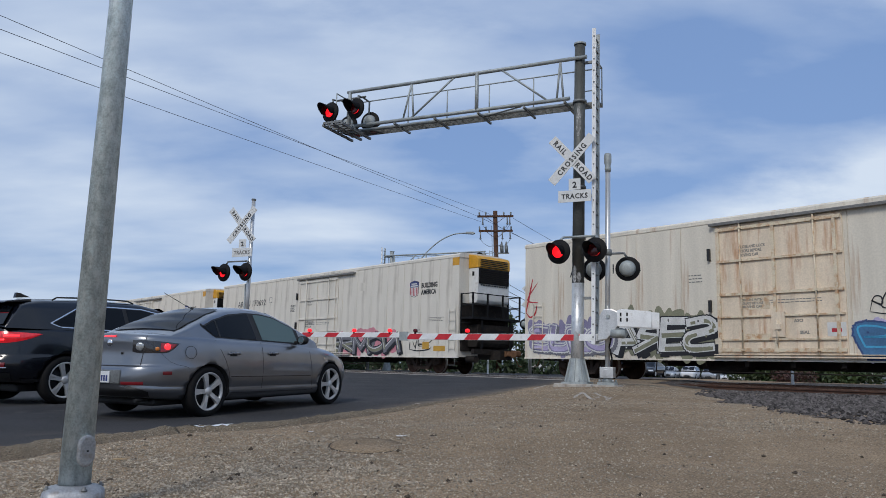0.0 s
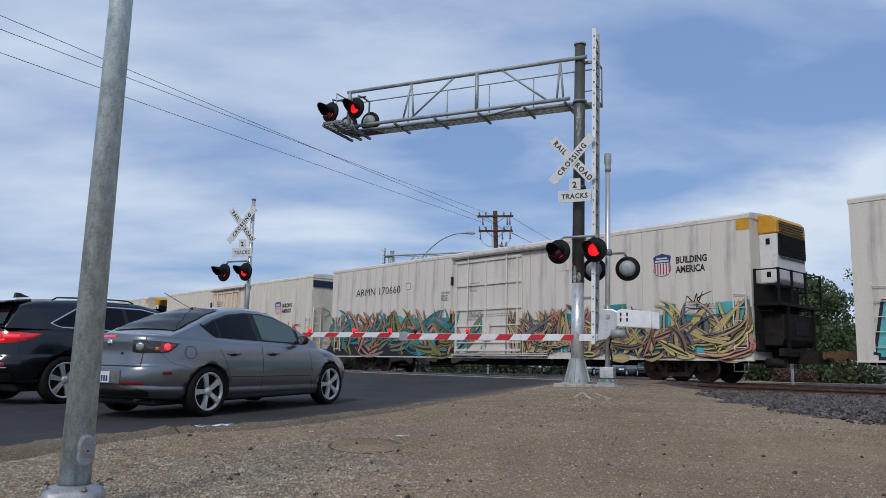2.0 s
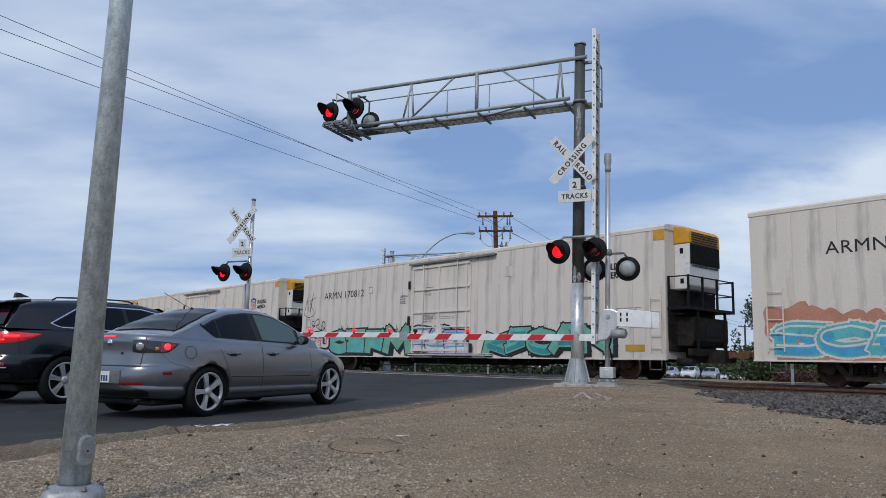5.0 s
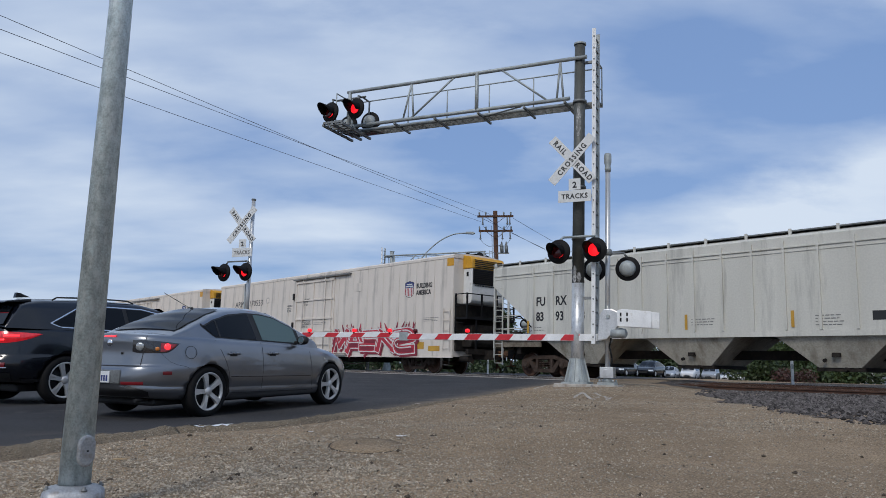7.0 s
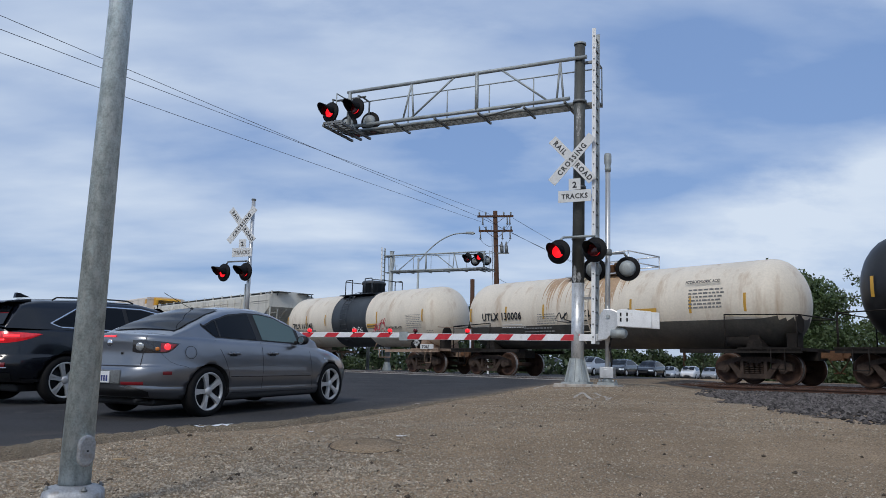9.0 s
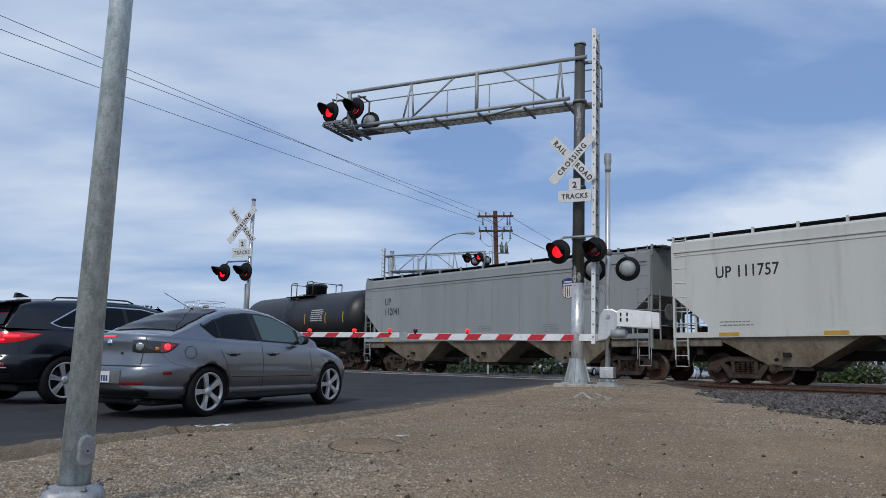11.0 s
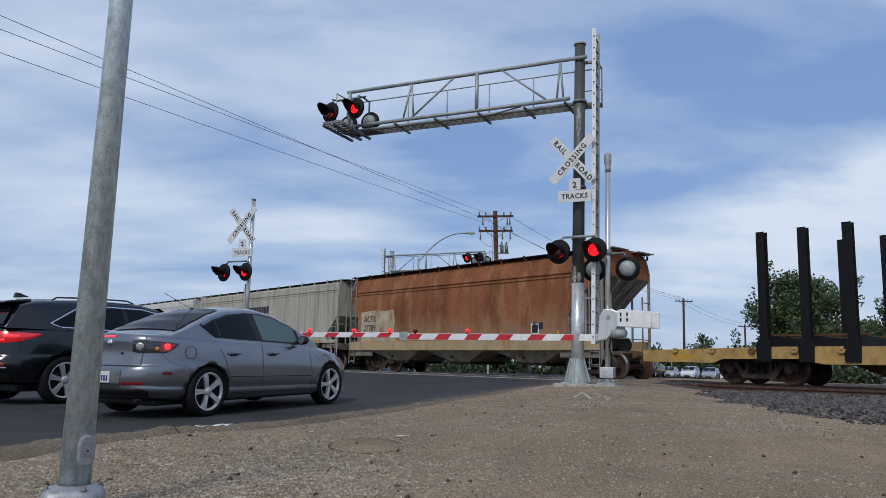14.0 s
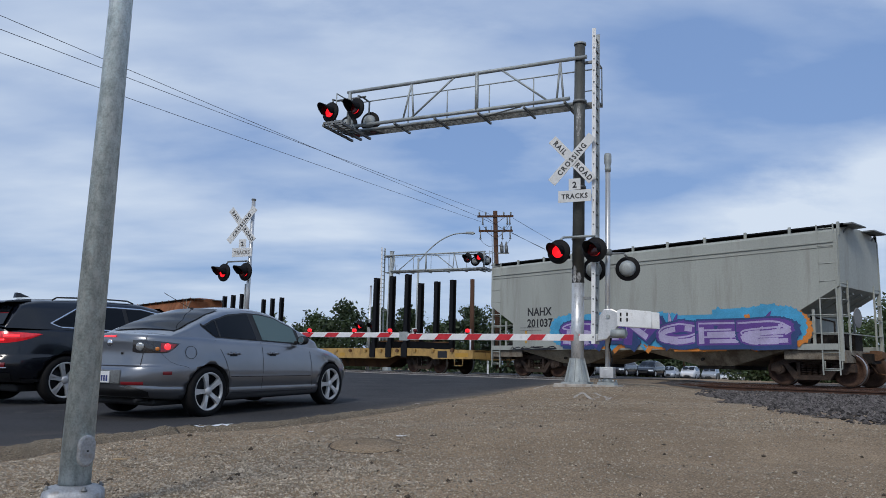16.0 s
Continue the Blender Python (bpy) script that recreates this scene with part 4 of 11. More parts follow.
def shield(car, x, z, y, w=0.62, h=0.72):
    """A striped shield emblem, with no writing."""
    bm = empty_bm()

    def outline(s):
        return [(x + s * px * w / 2, z + s * pz * h / 2) for px, pz in ((-1, 0.72), (-0.72, 0.86), (-0.3, 0.92), (0, 1.0), (0.3, 0.92), (0.72, 0.86), (1, 0.72), (0.90, 0.25), (0.98, -0.45), (0.72, -0.82), (0.3, -0.93), (0, -1.0), (-0.3, -0.93), (-0.72, -0.82), (-0.98, -0.45), (-0.90, 0.25))]
    prism(bm, outline(1.06), y, y + 0.002, 0)
    prism(bm, outline(1.0), y + 0.002, y + 0.004, 1)
    for k in range(6):
        cx = x - w * 0.42 + k * w * 0.168
        low = z - h * (0.34 if k in (0, 5) else 0.43)
        box(bm, cx - 0.022, cx + 0.022, y + 0.004, y + 0.006, low, z + h * 0.08, 2)
    prism(bm, [(px, pz) for px, pz in ((x - w * 0.46, z + h * 0.10), (x - w * 0.5, z + h * 0.36), (x - w * 0.34, z + h * 0.43), (x, z + h * 0.5), (x + w * 0.34, z + h * 0.43), (x + w * 0.5, z + h * 0.36), (x + w * 0.46, z + h * 0.10))], y + 0.0045, y + 0.0065, 3)
    box(bm, x - w * 0.32, x + w * 0.32, y + 0.0068, y + 0.008, z + h * 0.28, z + h * 0.35, 1)
    box(bm, x - w * 0.40, x + w * 0.40, y + 0.0068, y + 0.008, z + h * 0.15, z + h * 0.23, 1)
    return part("emblem", bm, ["decal_black", "decal_white", "decal_red", "decal_blue"], car, "striped red, white and blue shield emblem")


def flat_poly(bm, pts, y, mi):
    vs = [bm.verts.new((px, y, pz)) for px, pz in pts]
    bm.faces.new(vs).material_index = mi


def ribbon(bm, pts, width, y, mi, taper=True):
    """A brush stroke: a flat band along points in (x, z)."""
    k = len(pts)
    lo, hi = [], []
    for i, (px, pz) in enumerate(pts):
        a, b = pts[max(i - 1, 0)], pts[min(i + 1, k - 1)]
        dx, dz = b[0] - a[0], b[1] - a[1]
        n = math.hypot(dx, dz) or 1.0
        t = i / (k - 1)
        if taper == "blade":
            w = width * (1 - t) ** 0.75 * min(1.0, 0.35 + 2.4 * t) / 2 + 0.002
        else:
            w = width * (0.25 + 0.75 * math.sin(math.pi * (i + 0.4) / k) if taper else 1.0) / 2
        lo.append(bm.verts.new((px - dz / n * w, y, pz + dx / n * w)))
        hi.append(bm.verts.new((px + dz / n * w, y, pz - dx / n * w)))
    for i in range(k - 1):
        bm.faces.new((lo[i], lo[i + 1], hi[i + 1], hi[i])).material_index = mi


def curve_pts(knots, n=8):
    """Smooth points through knots."""
    out = []
    k = [knots[0]] + list(knots) + [knots[-1]]
    for i in range(1, len(k) - 2):
        for j in range(n):
            t = j / n
            q = []
            for c in (0, 1):
                p0, p1, p2, p3 = k[i - 1][c], k[i][c], k[i + 1][c], k[i + 2][c]
                q.append(0.5 * (2 * p1 + (p2 - p0) * t + (2 * p0 - 5 * p1 + 4 * p2 - p3) * t * t + (3 * p1 - p0 - 3 * p2 + p3) * t ** 3))
            out.append(tuple(q))
    out.append(knots[-1])
    return out


def blob(rnd, cx, cz, rx, rz, skew, wob=0.18, n=34):
    ph = [rnd.random() * 6.28 for _ in range(4)]
    pts = []
    for i in range(n):
        a = 2 * math.pi * i / n
        r = 1 + wob * math.sin(3 * a + ph[0]) + wob * 0.6 * math.sin(5 * a + ph[1]) + wob * 0.3 * math.sin(8 * a + ph[2])
        c, s = math.cos(a), math.sin(a)
        # squarish base shape
        k = (abs(c) ** 3.5 + abs(s) ** 3.5) ** (-1 / 3.5)
        x, z = rx * r * c * k, rz * r * s * k
        pts.append((cx + x + skew * z, cz + z))
    return pts


GLYPHS = {  # strokes of letter-like signs, in a unit box
    "N": (((0.12, 0.0), (0.14, 1.0)), ((0.14, 0.92), (0.86, 0.08)), ((0.86, 0.0), (0.88, 1.0))),
    "E": (((0.90, 0.90), (0.14, 0.92), (0.12, 0.08), (0.92, 0.10)), ((0.14, 0.50), (0.78, 0.52))),
    "R": (((0.12, 0.0), (0.14, 0.92), (0.72, 0.90), (0.80, 0.56), (0.22, 0.46), (0.98, 0.02)),),
    "A": (((0.05, 0.0), (0.42, 0.96), (0.62, 0.96), (0.96, 0.0)), ((0.24, 0.34), (0.78, 0.34))),
    "B": (((0.12, 0.04), (0.14, 0.94), (0.74, 0.88), (0.66, 0.54), (0.20, 0.50), (0.82, 0.44), (0.84, 0.10), (0.12, 0.06)),),
    "O": (((0.50, 0.94), (0.14, 0.72), (0.12, 0.26), (0.50, 0.06), (0.86, 0.28), (0.88, 0.70), (0.50, 0.94)),),
    "S": (((0.90, 0.88), (0.30, 0.94), (0.12, 0.66), (0.84, 0.44), (0.76, 0.08), (0.10, 0.10)),),
    "K": (((0.14, 0.0), (0.16, 1.0)), ((0.88, 0.98), (0.20, 0.46), (0.94, 0.0))),
    "M": (((0.06, 0.0), (0.16, 0.96), (0.50, 0.30), (0.82, 0.96), (0.94, 0.0)),),
    "U": (((0.12, 1.0), (0.16, 0.16), (0.50, 0.04), (0.84, 0.18), (0.88, 1.0)),),
}


def stroke_quads(bm, pts, width, y_of, mi):
    """A broad stroke with square corners: one piece a stretch, run on a little past each corner."""
    for (xa, za), (xb, zb) in zip(pts, pts[1:]):
        d = math.hypot(xb - xa, zb - za) or 1.0
        ux, uz = (xb - xa) / d, (zb - za) / d
        h = width / 2
        xa2, za2, xb2, zb2 = xa - ux * h * 0.8, za - uz * h * 0.8, xb + ux * h * 0.8, zb + uz * h * 0.8
        flat_poly(bm, [(xa2 - uz * h, za2 + ux * h), (xb2 - uz * h, zb2 + ux * h), (xb2 + uz * h, zb2 - ux * h), (xa2 + uz * h, za2 - ux * h)], y_of(), mi)


def signs(car, x0, x1, z0, z1, y, glyphs, colours, seed=1, label="", thick=0.25, mist=None, spikes=0, bounce=0.10, wild=True):
    """Sprayed letters built of broad strokes. colours: shadow, outline, fill, second fill, highlight. x0 > x1."""
    rnd = random.Random(seed)
    bm = empty_bm()
    w, h = x0 - x1, z1 - z0
    step = w / len(glyphs)
    lay = [0.0]

    def up():
        lay[0] += 0.00008
        return y + 0.003 + lay[0]
    mats = list(colours) + ([mist] if mist else [])
    if mist:
        for i in range(int(len(glyphs) * 2.6)):
            flat_poly(bm, blob(rnd, x0 - w * (i + 0.5) / (len(glyphs) * 2.6), z0 + h * rnd.uniform(0.42, 0.72), step * rnd.uniform(0.3, 0.5), h * rnd.uniform(0.36, 0.52), 0, 0.14), up(), 5)
    for i in range(spikes):
        cx = x0 - w * rnd.random()
        a = rnd.uniform(-0.7, 0.7)
        top = h * rnd.uniform(0.75, 1.08)
        pts = curve_pts([(cx, z0 + h * 0.25), (cx + a * top * 0.35, z0 + top * 0.6), (max(x1 - 0.2, min(x0 + 0.2, cx + a * top * 0.75)), z0 + top)], 5)
        ribbon(bm, pts, 0.30 * h, up(), 1, "blade")
        ribbon(bm, pts, 0.24 * h, up(), rnd.choice((0, 2, 2, 3)), "blade")
    body = thick * min(h, step * 1.25)
    for i, g in enumerate(glyphs):
        cx = x0 - step * i
        tilt, lift, tall = rnd.uniform(-0.16, 0.16), rnd.uniform(0, bounce) * h, rnd.uniform(0.86, 1.0) - bounce

        flip = wild and i % 2 == 1
        grow = 1.22 if wild else 0.96

        def at(u, v):
            u = 1 - u if flip else u
            wob = 0.03 * math.sin(7 * u + 5 * v + i)
            return cx - (u * grow + 0.5 - grow / 2 + wob) * step - tilt * (v - 0.5) * h, z0 + lift + body * 0.55 + v * (h * tall - body * 1.1)
        runs = [[at(*p) for p in st] for st in GLYPHS[g]]
        if g in "OSBU":
            runs = [curve_pts(r, 6) for r in runs]
        for mi, wide, dx, dz in ((0, 1.34, -0.10 * h, -0.06 * h), (1, 1.30, 0, 0), (2, 1.0, 0, 0)):
            for r in runs:
                stroke_quads(bm, [(px + dx, max(z0 + body * 0.3, pz + dz)) for px, pz in r], body * wide, up, mi)
        # darker lower parts and a thin light line along the upper edge of each stroke
        for r in runs:
            for (xa, za), (xb, zb) in zip(r, r[1:]):
                if max(za, zb) < z0 + h * 0.55 or rnd.random() < 0.25:
                    k = rnd.uniform(0.0, 0.25)
                    stroke_quads(bm, [(xa + (xb - xa) * k, za + (zb - za) * k - body * 0.14), (xb, zb - body * 0.14)], body * rnd.uniform(0.35, 0.6), up, 3)
            ribbon(bm, [(px + body * 0.24, pz + body * 0.24) for px, pz in r], body * 0.16, up(), 4, False)
        for k in range(3):
            u, v = rnd.random(), rnd.random()
            flat_poly(bm, blob(rnd, *at(u, v), body * rnd.uniform(0.08, 0.2), body * rnd.uniform(0.08, 0.2), 0, 0.2, 12), up(), rnd.choice((0, 3, 4)))
    return tagged(part("graffiti", bm, mats, car, label or "sprayed graffiti letters"), kind="stuff")


def tag(car, x0, x1, z0, z1, y, glyphs, colour, seed=1, label="", width=0.055):
    """A quick hand-written tag in one colour, with a stroke under it."""
    rnd = random.Random(seed)
    bm = empty_bm()
    w, h = x0 - x1, z1 - z0
    step = w / len(glyphs)
    lay = [0.0]

    def up():
        lay[0] += 0.0001
        return y + 0.0045 + lay[0]
    for i, g in enumerate(glyphs):
        cx, base, tall = x0 - step * i, z0 + h * rnd.uniform(0.1, 0.3), h * rnd.uniform(0.55, 0.8)
        for st in GLYPHS[g]:
            pts = [(cx - (u * 1.25 + rnd.uniform(-0.3, 0.3)) * step - 0.25 * tall * (v - 0.5), base + (v + rnd.uniform(-0.22, 0.22)) * tall) for u, v in st]
            ribbon(bm, curve_pts(pts, 6), width * rnd.uniform(0.8, 1.2), up(), 0, True)
    ribbon(bm, curve_pts([(x0, z0 + h * 0.12), (x0 - w * 0.4, z0), (x1 + w * 0.1, z0 + h * 0.10), (x1 - w * 0.05, z0 + h * 0.3)], 6), width, up(), 0, True)
    return tagged(part("graffiti", bm, [colour], car, label or "sprayed tag"), kind="stuff")


def graffiti(car, x0, x1, z0, z1, y, colours, style="spikes", seed=1, label="", broad=1.0):
    """Sprayed lettering nobody can read. x0 > x1. colours: background, outline, fill, second fill, highlight."""
    rnd = random.Random(seed)
    bm = empty_bm()
    w, h = x0 - x1, z1 - z0
    lay = [0.0]

    def up():
        lay[0] += 0.00012
        return y + 0.003 + lay[0]
    if style == "mist":
        for i in range(int(w * 1.6)):
            flat_poly(bm, blob(rnd, x0 - w * (i + 0.5) / int(w * 1.6), z0 + h * rnd.uniform(0.3, 0.6), w * rnd.uniform(0.05, 0.09), h * rnd.uniform(0.35, 0.5), rnd.uniform(-0.3, 0.3), 0.16), up(), rnd.choice((1, 1, 2, 3)))
    elif style == "spikes":
        # overlapping curved blades, dark-edged, sweeping up and outwards
        fills = [0] + list(range(2, len(colours)))
        many = w / (0.026 * broad ** 1.35)
        for i in range(int(many)):
            k = i / many
            cx = x0 - w * rnd.random()
            zz = z0 + h * rnd.uniform(0.0, 0.62) * (1 - 0.25 * k)
            a = radians(rnd.choice((rnd.gauss(58, 16), rnd.gauss(-58, 16), rnd.gauss(0, 24))))
            ln = min(h * rnd.uniform(0.35, 0.85) * (0.5 + 0.5 * broad), (z1 + 0.05 * h - zz) / max(0.12, math.cos(a)))
            bend = rnd.uniform(-0.28, 0.28) * ln
            pts = []
            for q in (0.0, 0.35, 0.7, 1.0):
                e = bend * math.sin(math.pi * q * 0.8)
                pts.append((max(x1 - 0.1, min(x0 + 0.1, cx + ln * q * math.sin(a) + e * math.cos(a))), max(z0, zz + ln * q * math.cos(a) - e * math.sin(a))))
            pts = curve_pts(pts, 5)
            lw = rnd.uniform(0.09, 0.34) * (1.15 - 0.5 * k) * (0.4 + 0.6 * broad)
            mi = rnd.choice(fills)
            ribbon(bm, pts, lw * 1.1 + 0.018, up(), 1, "blade")
            ribbon(bm, pts, lw, up(), mi, "blade")
            ribbon(bm, [(px + lw * 0.16, pz) for px, pz in pts[:-2]], lw * 0.35, up(), rnd.choice((1, 1, rnd.choice(fills))), "blade")
    elif style == "blocks":
        cx = x0
        while cx > x1:
            ww = rnd.uniform(0.35, 0.9)
            top = z1 - h * rnd.uniform(0.0, 0.45)
            t = rnd.uniform(-0.04, 0.04)
            flat_poly(bm, [(cx, z0), (cx, top + t), (max(x1, cx - ww), top - t), (max(x1, cx - ww), z0)], up(), rnd.choice((0, 2, 2, 3)))
            if rnd.random() < 0.5:
                flat_poly(bm, [(cx - 0.1, z0), (cx - 0.1, top - 0.15), (cx - ww * 0.6, top - 0.2), (cx - ww * 0.6, z0)], up(), 3)
            cx -= ww * rnd.uniform(0.8, 1.25)
    return tagged(part("graffiti", bm, [c or "milk" for c in colours], car, label or "sprayed graffiti lettering"), kind="stuff")


# ---------------------------------------------------------------- train: refrigerated boxcars
def ladder(car, x, y, z0, z1, w, rungs, material, along=True, r=0.014):
    bm = empty_bm()
    for k in range(rungs):
        z = z0 + (z1 - z0) * k / max(1, rungs - 1)
        a, b = ((x - w / 2, y, z), (x + w / 2, y, z)) if along else ((x, y - w / 2, z), (x, y + w / 2, z))
        cyl(bm, a, b, r, 6)
    for s in (-1, 1):
        p = (x + s * w / 2, y) if along else (x, y + s * w / 2)
        beam(bm, (p[0], p[1], z0 - 0.12), (p[0], p[1], z1 + 0.12), 0.035, 0.02)
    return part("ladder", bm, material, car)


def reefer_body(car, hl, hr, material, top=5.02, seam=1.18):
    """Side seams pressed in as shallow grooves between flat sheets."""
    ys, zs, b = 1.50, top, 0.70
    n = int((hl - hr) / seam)
    st = (hl - hr) / n
    bm = empty_bm()
    box(bm, hr + 0.005, hl - 0.005, -ys, ys - 0.018, b + 0.01, zs - 0.02)
    part("body", bm, material, car)
    bm = empty_bm()
    box(bm, 0.012, st - 0.012, ys - 0.03, ys, b, zs - 0.14)
    sheet = finish("side_sheet", bm, material)
    for i in range(n):
        o = new("side_sheet", sheet)
        o.parent = car
        o.location = (hr + i * st, 0, 0)
    bm = empty_bm()
    prof = [(-1.515, zs - 0.13), (1.515, zs - 0.13), (1.515, zs - 0.02), (1.44, zs + 0.04), (0.75, zs + 0.10), (0, zs + 0.12), (-0.75, zs + 0.10), (-1.44, zs + 0.04), (-1.515, zs - 0.02)]
    a = [bm.verts.new((hr - 0.02, py, pz)) for py, pz in prof]
    c = [bm.verts.new((hl + 0.02, py, pz)) for py, pz in prof]
    k = len(prof)
    for i in range(k):
        bm.faces.new((a[i], a[(i + 1) % k], c[(i + 1) % k], c[i]))
    bm.faces.new(a[::-1]); bm.faces.new(c)
    part("roof", bm, material, car)
    bm = empty_bm()
    for s in (-1, 1):
        box(bm, hr, hl, min(s * 1.44, s * 1.53), max(s * 1.44, s * 1.53), 0.66, 0.705)
    part("side_sill", bm, material, car)
    bm = empty_bm()
    box(bm, hr - 0.1, hl + 0.1, -0.35, 0.35, 0.62, 0.72)
    box(bm, hr + 6.6, hl - 6.6, -0.5, 0.5, 0.42, 0.66)
    for k in range(7):
        x = hr + 6.0 + (hl - hr - 12.0) * k / 6
        box(bm, x - 0.06, x + 0.06, -1.4, 1.4, 0.50, 0.70)
    cyl(bm, (hl - 8.5, 0.75, 0.5), (hl - 7.2, 0.75, 0.5), 0.22, 12)
    part("underframe", bm, "under", car)
    bm = empty_bm()
    tube(bm, [(hl - 5.6, 1.30, 0.62), (hl - 5.6, 1.35, 0.33), (hr + 5.4, 1.35, 0.33), (hr + 5.4, 1.30, 0.62)], 0.018, 6)
    part("brake_rod", bm, "under", car)


def reefer_door(car, x0, x1, material, rusty):
    """Wide plug door with lock rods, crossbars and a handle box. x0 > x1."""
    z0, z1, y = 0.86, 4.72, 1.50
    bm = empty_bm()
    box(bm, x1, x0, y + 0.002, y + 0.045, z0, z1)
    part("door", bm, material, car, "rust-stained plug door" if rusty else "grey plug door", bevel=0.01)
    door = car.children[-1]
    w = x0 - x1
    bm = empty_bm()
    for zz, hh in ((z0 + 0.12, 0.10), (z0 + 0.42, 0.05), (1.95, 0.05), (2.62, 0.08), (3.62, 0.07), (z1 - 0.12, 0.10)):
        box(bm, x1 + 0.03, x0 - 0.03, y + 0.047, y + 0.10, zz - hh / 2, zz + hh / 2)
    for fx in (0.0, 0.47, 0.94):
        xx = x0 - 0.1 - fx * (w - 0.1)
        box(bm, xx - 0.045, xx + 0.045, y + 0.047, y + 0.092, z0 + 0.05, z1 - 0.05)
    rib = "door_cream" if rusty else material
    part("door_rib", bm, rib, door)
    for fx in (0.22, 0.80):
        bm = empty_bm()
        xx = x0 - fx * w
        cyl(bm, (xx, y + 0.12, z0 - 0.02), (xx, y + 0.12, z1 + 0.05), 0.024, 8)
        for zz in (z0 + 0.12, 1.95, 2.62, 3.62, z1 - 0.12):
            box(bm, xx - 0.05, xx + 0.05, y + 0.07, y + 0.15, zz - 0.03, zz + 0.03)
        part("lock_rod", bm, rib, door)
    bm = empty_bm()
    xx = x0 - 0.5 * w
    box(bm, xx - 0.22, xx + 0.16, y + 0.07, y + 0.13, 1.35, 2.05)
    cyl(bm, (xx, y + 0.14, 1.15), (xx, y + 0.15, 1.85), 0.028, 8)
    box(bm, xx - 0.12, xx + 0.06, y + 0.13, y + 0.18, 1.55, 1.70)
    part("door_handle", bm, material, door)
    bm = empty_bm()
    box(bm, x1 - 1.45, x0 + 0.15, y + 0.0, y + 0.17, z1 + 0.06, z1 + 0.10)
    box(bm, x1 - 1.45, x0 + 0.15, y + 0.13, y + 0.165, z1 + 0.02, z1 + 0.06)
    part("upper_door_track", bm, "decal_grey", car)
    bm = empty_bm()
    box(bm, x1 - 1.3, x0 + 0.1, y + 0.0, y + 0.15, z0 - 0.10, z0 - 0.06)
    box(bm, x1 - 1.3, x0 + 0.1, y + 0.0, y + 0.12, z0 - 0.02, z0 + 0.0)
    part("lower_door_track", bm, material, car)
    for zz in (2.30, 3.88):
        bm = empty_bm()
        box(bm, x0 + 0.18, x0 + 0.26, y + 0.004, y + 0.10, zz - 0.18, zz + 0.18)
        part("door_stop", bm, "decal_black", car)
    letters("CLOSE AND LOCK\nDOORS BEFORE\nMOVING CAR", 0.125, door, "decal_grey", x0 - 0.20 * w, y + 0.049, 3.98 if rusty else 2.42, "lettering", 0.002, squeeze=0.78)
    if rusty:
        plate(door, "notice", x0 - 0.2 * w, x0 - 0.44 * w, 2.15, 2.52, y + 0.047, "door_cream", 0.006)
        plate(door, "notice", x0 - 0.2 * w, x0 - 0.44 * w, 1.22, 1.45, y + 0.047, "door_cream", 0.006)
        plate(door, "notice", x0 - 0.86 * w, x0 - 0.99 * w, 1.35, 1.72, y + 0.047, "decal_white", 0.006)
        plate(door, "notice", x0 - 0.89 * w, x0 - 0.96 * w, 1.46, 1.56, y + 0.054, "decal_red", 0.003)
        letters("SECURE WITH\nSNAPS BEFORE\nMOVING CAR", 0.10, door, "decal_grey", x0 - 0.22 * w, y + 0.055, 2.40, "lettering", 0.002, squeeze=0.95)
        letters("ASO", 0.13, door, "decal_grey", x0 - 0.62 * w, y + 0.049, 1.75, "lettering", 0.003)
        letters("SEAL", 0.13, door, "decal_grey", x0 - 0.66 * w, y + 0.049, 1.42, "lettering", 0.003)
    else:
        letters("OPENING\nH 11-3\nW 12-0", 0.14, door, "decal_grey", x0 - 0.24 * w, y + 0.049, 3.62, "lettering", 0.003, squeeze=0.9)
        letters("OPENING\nH 11-3\nW 12-0", 0.14, car, "decal_grey", x0 + 0.95, y + 0.004, 3.36, "lettering", 0.003, squeeze=0.9)
    tiny_lines(car, x0 + 0.95, 3.32, y + 0.004, 3, 0.5, 0.06, "decal_grey", 4)
    tiny_lines(car, x0 - 0.27 * w, 2.42, y + 0.048, 2, 2.4, 0.045, "decal_grey", 5)


